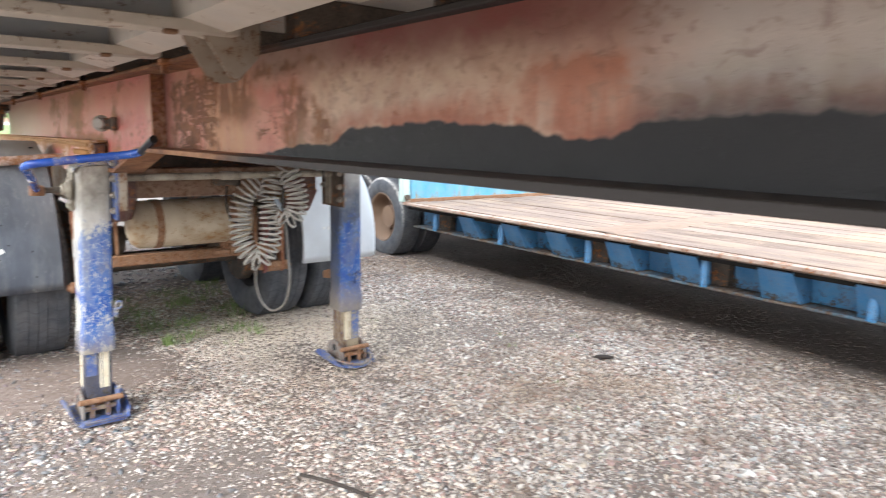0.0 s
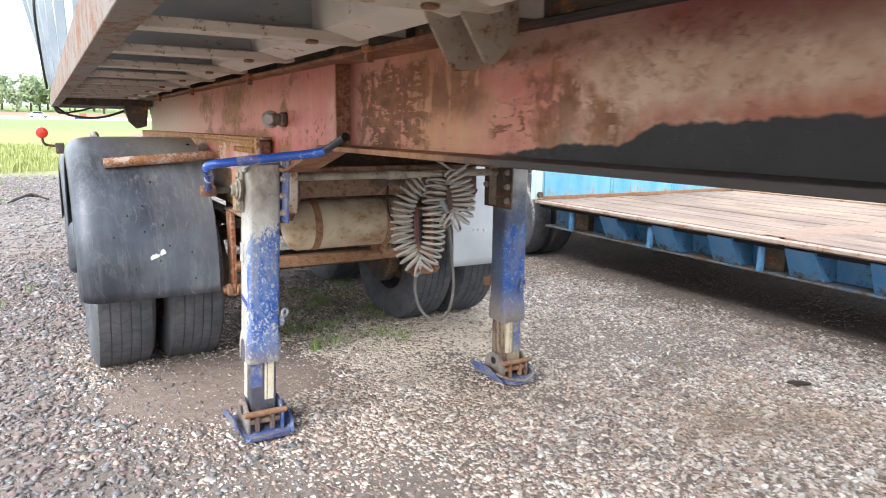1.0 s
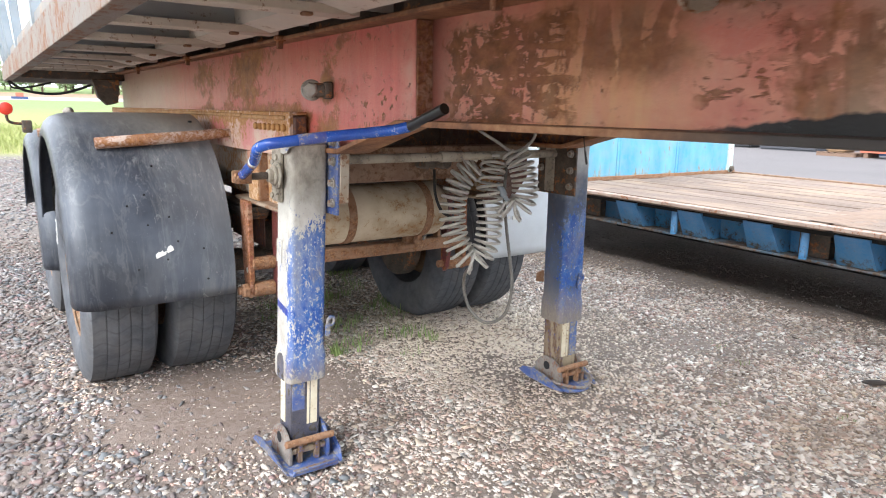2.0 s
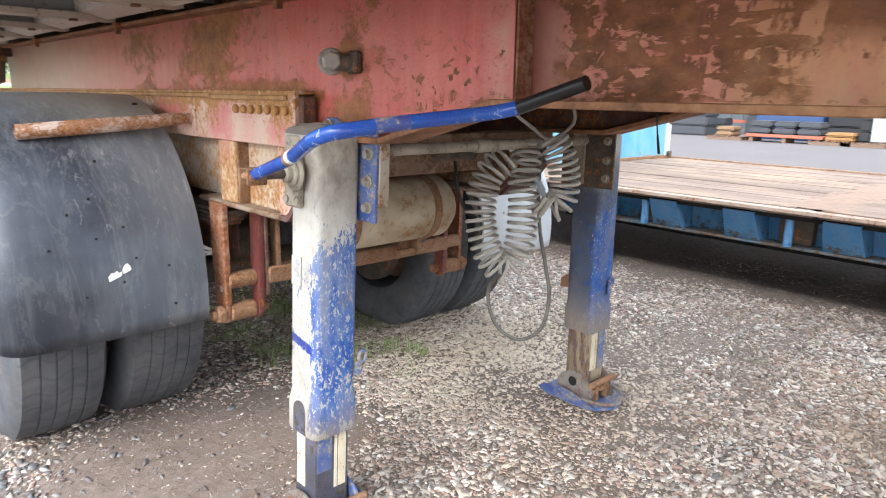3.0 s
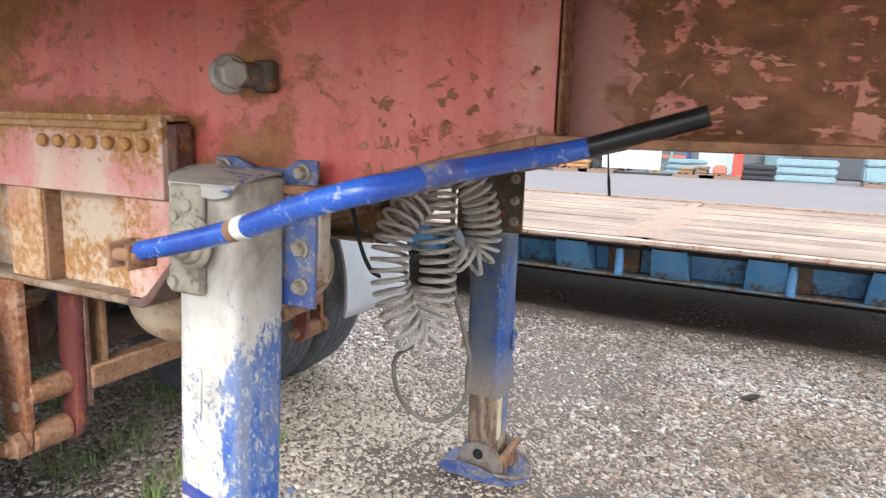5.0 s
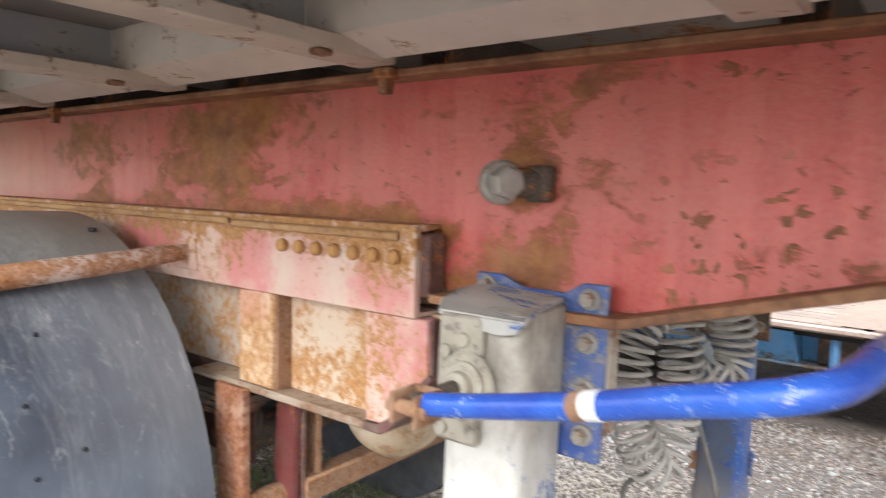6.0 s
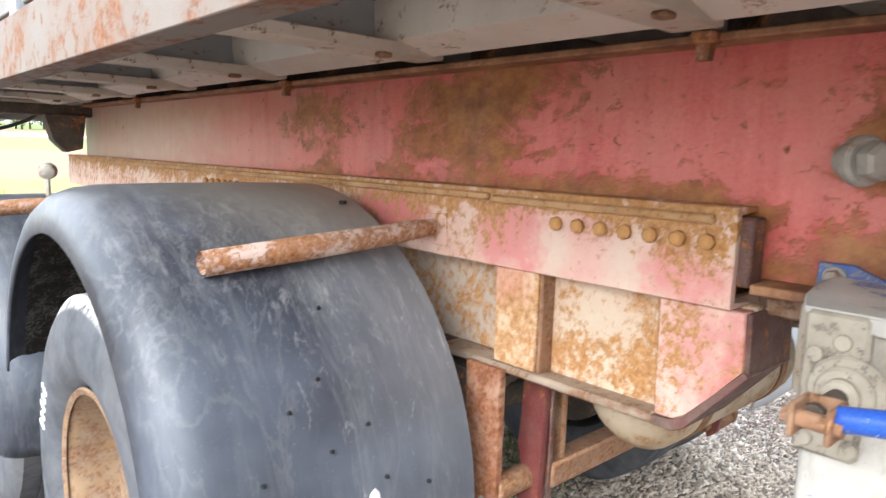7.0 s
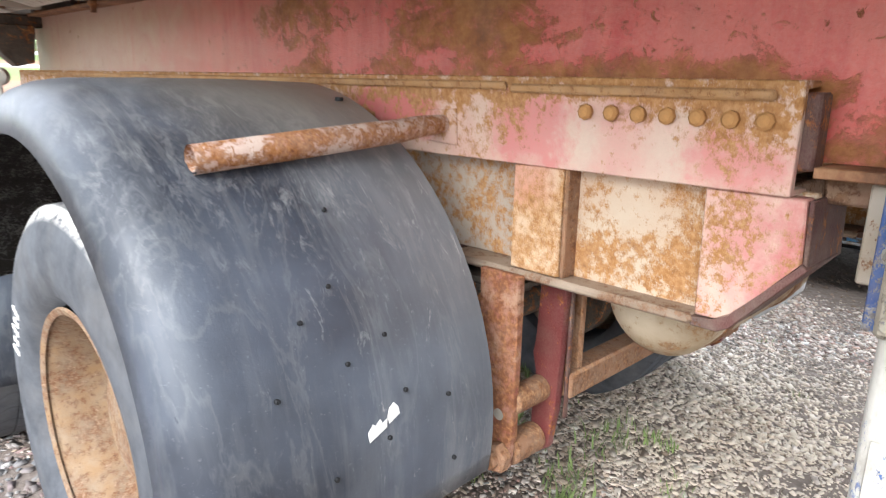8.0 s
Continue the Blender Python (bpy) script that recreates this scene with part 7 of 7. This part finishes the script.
part("wall", bm, GREY_SHED, shed, "ribbed grey cladding")
part("roof", box(B(), 32.6, 41, -28.4, 38.4, GY + 4.6, GY + 4.85, 0.02), DARK_STOCK, shed, "dark roof")

# ---- weeds, grass and distance ----
def blades(name, spots, label, mat, category):
    """Tufts of bent blades: spots of (x, y, spread, height, count)."""
    rng = random.Random(5)
    vs, fs = [], []
    for cx, cy, spread, height, count in spots:
        for _ in range(count):
            a, r = rng.uniform(0, 6.283), spread * math.sqrt(rng.random())
            x, y = cx + r * math.cos(a), cy + r * math.sin(a)
            h, w = height * rng.uniform(0.45, 1.1), height * rng.uniform(0.03, 0.07)
            d, lean = rng.uniform(0, 6.283), rng.uniform(0.1, 0.7)
            z = land_height(x, y)
            ux, uy = math.cos(d), math.sin(d)
            n = len(vs)
            for t, ww in ((0.0, 1.0), (0.55, 0.8)):
                ox, oy = ux * lean * h * t * t, uy * lean * h * t * t
                vs += [(x + ox - uy * w * ww, y + oy + ux * w * ww, z + h * t), (x + ox + uy * w * ww, y + oy - ux * w * ww, z + h * t)]
            vs.append((x + ux * lean * h, y + uy * lean * h, z + h))
            fs += [(n, n + 1, n + 3, n + 2), (n + 2, n + 3, n + 4)]
    me = bpy.data.meshes.new(name)
    me.from_pydata(vs, [], fs)
    me.materials.append(mat)
    return tagged(new(name, me), label, category, kind="stuff")


rw = random.Random(11)
spots = [(0.75 + rw.uniform(-0.4, 0.45), 2.1 + rw.uniform(-0.7, 0.9), 0.1, 0.065, 30) for _ in range(30)]
spots += [(0.4, 1.38, 0.03, 0.1, 26), (0.95, 1.35, 0.06, 0.05, 30), (0.75, 1.2, 0.07, 0.04, 20)]
spots += [(rw.uniform(-2.6, -1.0), rw.uniform(1.0, 4.6), 0.06, 0.05, 18) for _ in range(14)]
spots += [(rw.uniform(-7.0, -1.2), rw.uniform(5.0, 17.5), 0.12, 0.09, 24) for _ in range(70)]
spots += [(rw.uniform(1.3, 2.6), rw.uniform(-1.2, 1.6), 0.04, 0.03, 8) for _ in range(10)]
blades("weeds", spots, "small green weeds growing through the gravel", LEAF, "weeds")
spots = [(rw.uniform(-12, 1.5), rw.uniform(18.5, 34), 0.8, rw.uniform(0.1, 0.34), 55) for _ in range(420)]
blades("rough_grass", spots, "tall yellow-green rough grass on the bank", DRY_GRASS, "grass")


def tree(at, high, seed):
    """Tapered trunk, limbs, and a crown of many small leaf clumps."""
    rng = random.Random(seed)
    x, y, z = at
    t = thing("tree", at, "leafy green tree on the far field edge", "tree", "trees along the field")
    bm = tube(B(), [(x, y, z - 0.3), (x + 0.1, y, z + high * 0.3), (x, y, z + high * 0.75)], [high * 0.03, high * 0.022, high * 0.006], 7)
    for _ in range(6):
        a, h = rng.uniform(0, 6.28), high * rng.uniform(0.25, 0.55)
        tube(bm, [(x, y, z + h), (x + math.cos(a) * high * 0.2, y + math.sin(a) * high * 0.2, z + h + high * 0.16)], [high * 0.012, high * 0.004], 5)
    part("trunk", bm, BARK, t)
    vs, fs = [], []
    for _ in range(440):
        u, v = rng.uniform(0, 6.28), rng.uniform(-1, 1)
        r = rng.random() ** 0.4 * (0.75 + 0.25 * math.sin(3 * u + seed))
        cx, cy, cz = x + r * high * 0.33 * math.cos(u) * math.sqrt(1 - v * v), y + r * high * 0.33 * math.sin(u) * math.sqrt(1 - v * v), z + high * 0.54 + r * high * 0.46 * v
        for _ in range(3):
            s = high * rng.uniform(0.03, 0.055)
            p = Vector((cx, cy, cz)) + Vector((rng.uniform(-1, 1), rng.uniform(-1, 1), rng.uniform(-1, 1))) * s
            a, b = Vector((rng.uniform(-1, 1), rng.uniform(-1, 1), rng.uniform(-1, 1))) * s, Vector((rng.uniform(-1, 1), rng.uniform(-1, 1), rng.uniform(-1, 1))) * s
            n = len(vs)
            vs += [p - a, p + b, p + a, p - b]
            fs.append((n, n + 1, n + 2, n + 3))
    me = bpy.data.meshes.new("crown")
    me.from_pydata(vs, [], fs)
    me.materials.append(TREE_LEAF)
    part("crown", me, None, t)


rt = random.Random(3)
for k in range(104):
    x = -80 + k * 2.4 + rt.uniform(-3, 3)
    y = 262 + rt.uniform(-10, 60)
    tree((x, y, land_height(x, y)), rt.uniform(8.0, 14.0), k)


def parked_car(at, mat, label):
    t = thing("parked_car", at, label, "car", "cars on the far road")
    x, y, z = at
    prof = [(-2.1, 0.35), (2.1, 0.35), (2.15, 0.75), (1.3, 0.9), (0.75, 1.4), (-0.9, 1.42), (-1.6, 0.95), (-2.1, 0.85)]
    part("body", prism(B(), [(x + a, y - 0.8, z + b) for a, b in prof], (0, 1.6, 0), 0.05), mat, t)
    part("side_window", prism(B(), [(x - 1.2, y - 0.806, z + 0.97), (x + 1.0, y - 0.806, z + 0.97), (x + 0.65, y - 0.806, z + 1.33), (x - 0.85, y - 0.806, z + 1.34)], (0, 0.01, 0)), DARK_STOCK, t)
    for dx in (-1.3, 1.35):
        for dy in (-0.78, 0.6):
            part("wheel", cyl(B(), (x + dx, y + dy, z + 0.32), (x + dx, y + dy + 0.18, z + 0.32), 0.32, 18, 0.03), RUBBER, t)


parked_car((-1.2, 180, land_height(-1.2, 180)), WHITE_SHEET, "small white car parked on the far road")
stock((6.8, 160, land_height(6.8, 160)), (3.0, 1.2, 0.5), RACK_BLUE, "tarpaulin_heap", "low blue tarpaulin heap by the far road", 1)
stock((8.1, 186, land_height(8.1, 186)), (1.5, 1.0, 1.2), ORANGE_BAR, "orange_bin", "small orange bin beyond the far road", 1)

# loose bits on the gravel
bm = bmesh.new()
bmesh.ops.create_icosphere(bm, subdivisions=2, radius=0.05, matrix=pose(2.37, -0.33, 0.012, 0, 0, -40) @ Matrix.Diagonal((1.25, 0.4, 0.26, 1)))
for v in bm.verts:
    v.co += v.co.normalized() * 0.012 * noise.noise(v.co * 40)
solo("dark_clod", bm, CLOD, "dark flattened clod lying on the gravel", "clod")
bm = tube(B(), smooth_path([(0.31, -0.56, 0.02), (0.36, -0.66, 0.024), (0.4, -0.74, 0.02), (0.44, -0.84, 0.016)], 6), 0.007, 8)
solo("stick", bm, CLOD, "thin dark stick lying on the gravel", "stick")
bm = tube(B(), smooth_path([(-1.42, 10.4, 0.03), (-1.28, 10.7, 0.07), (-1.1, 11.0, 0.09), (-0.86, 10.8, 0.03)], 6), [0.012] * 3 + [0.022] * 8 + [0.03] * 4 + [0.016] * 4, 8)
solo("branch", bm, CLOD, "dark crooked branch lying on the gravel", "branch")
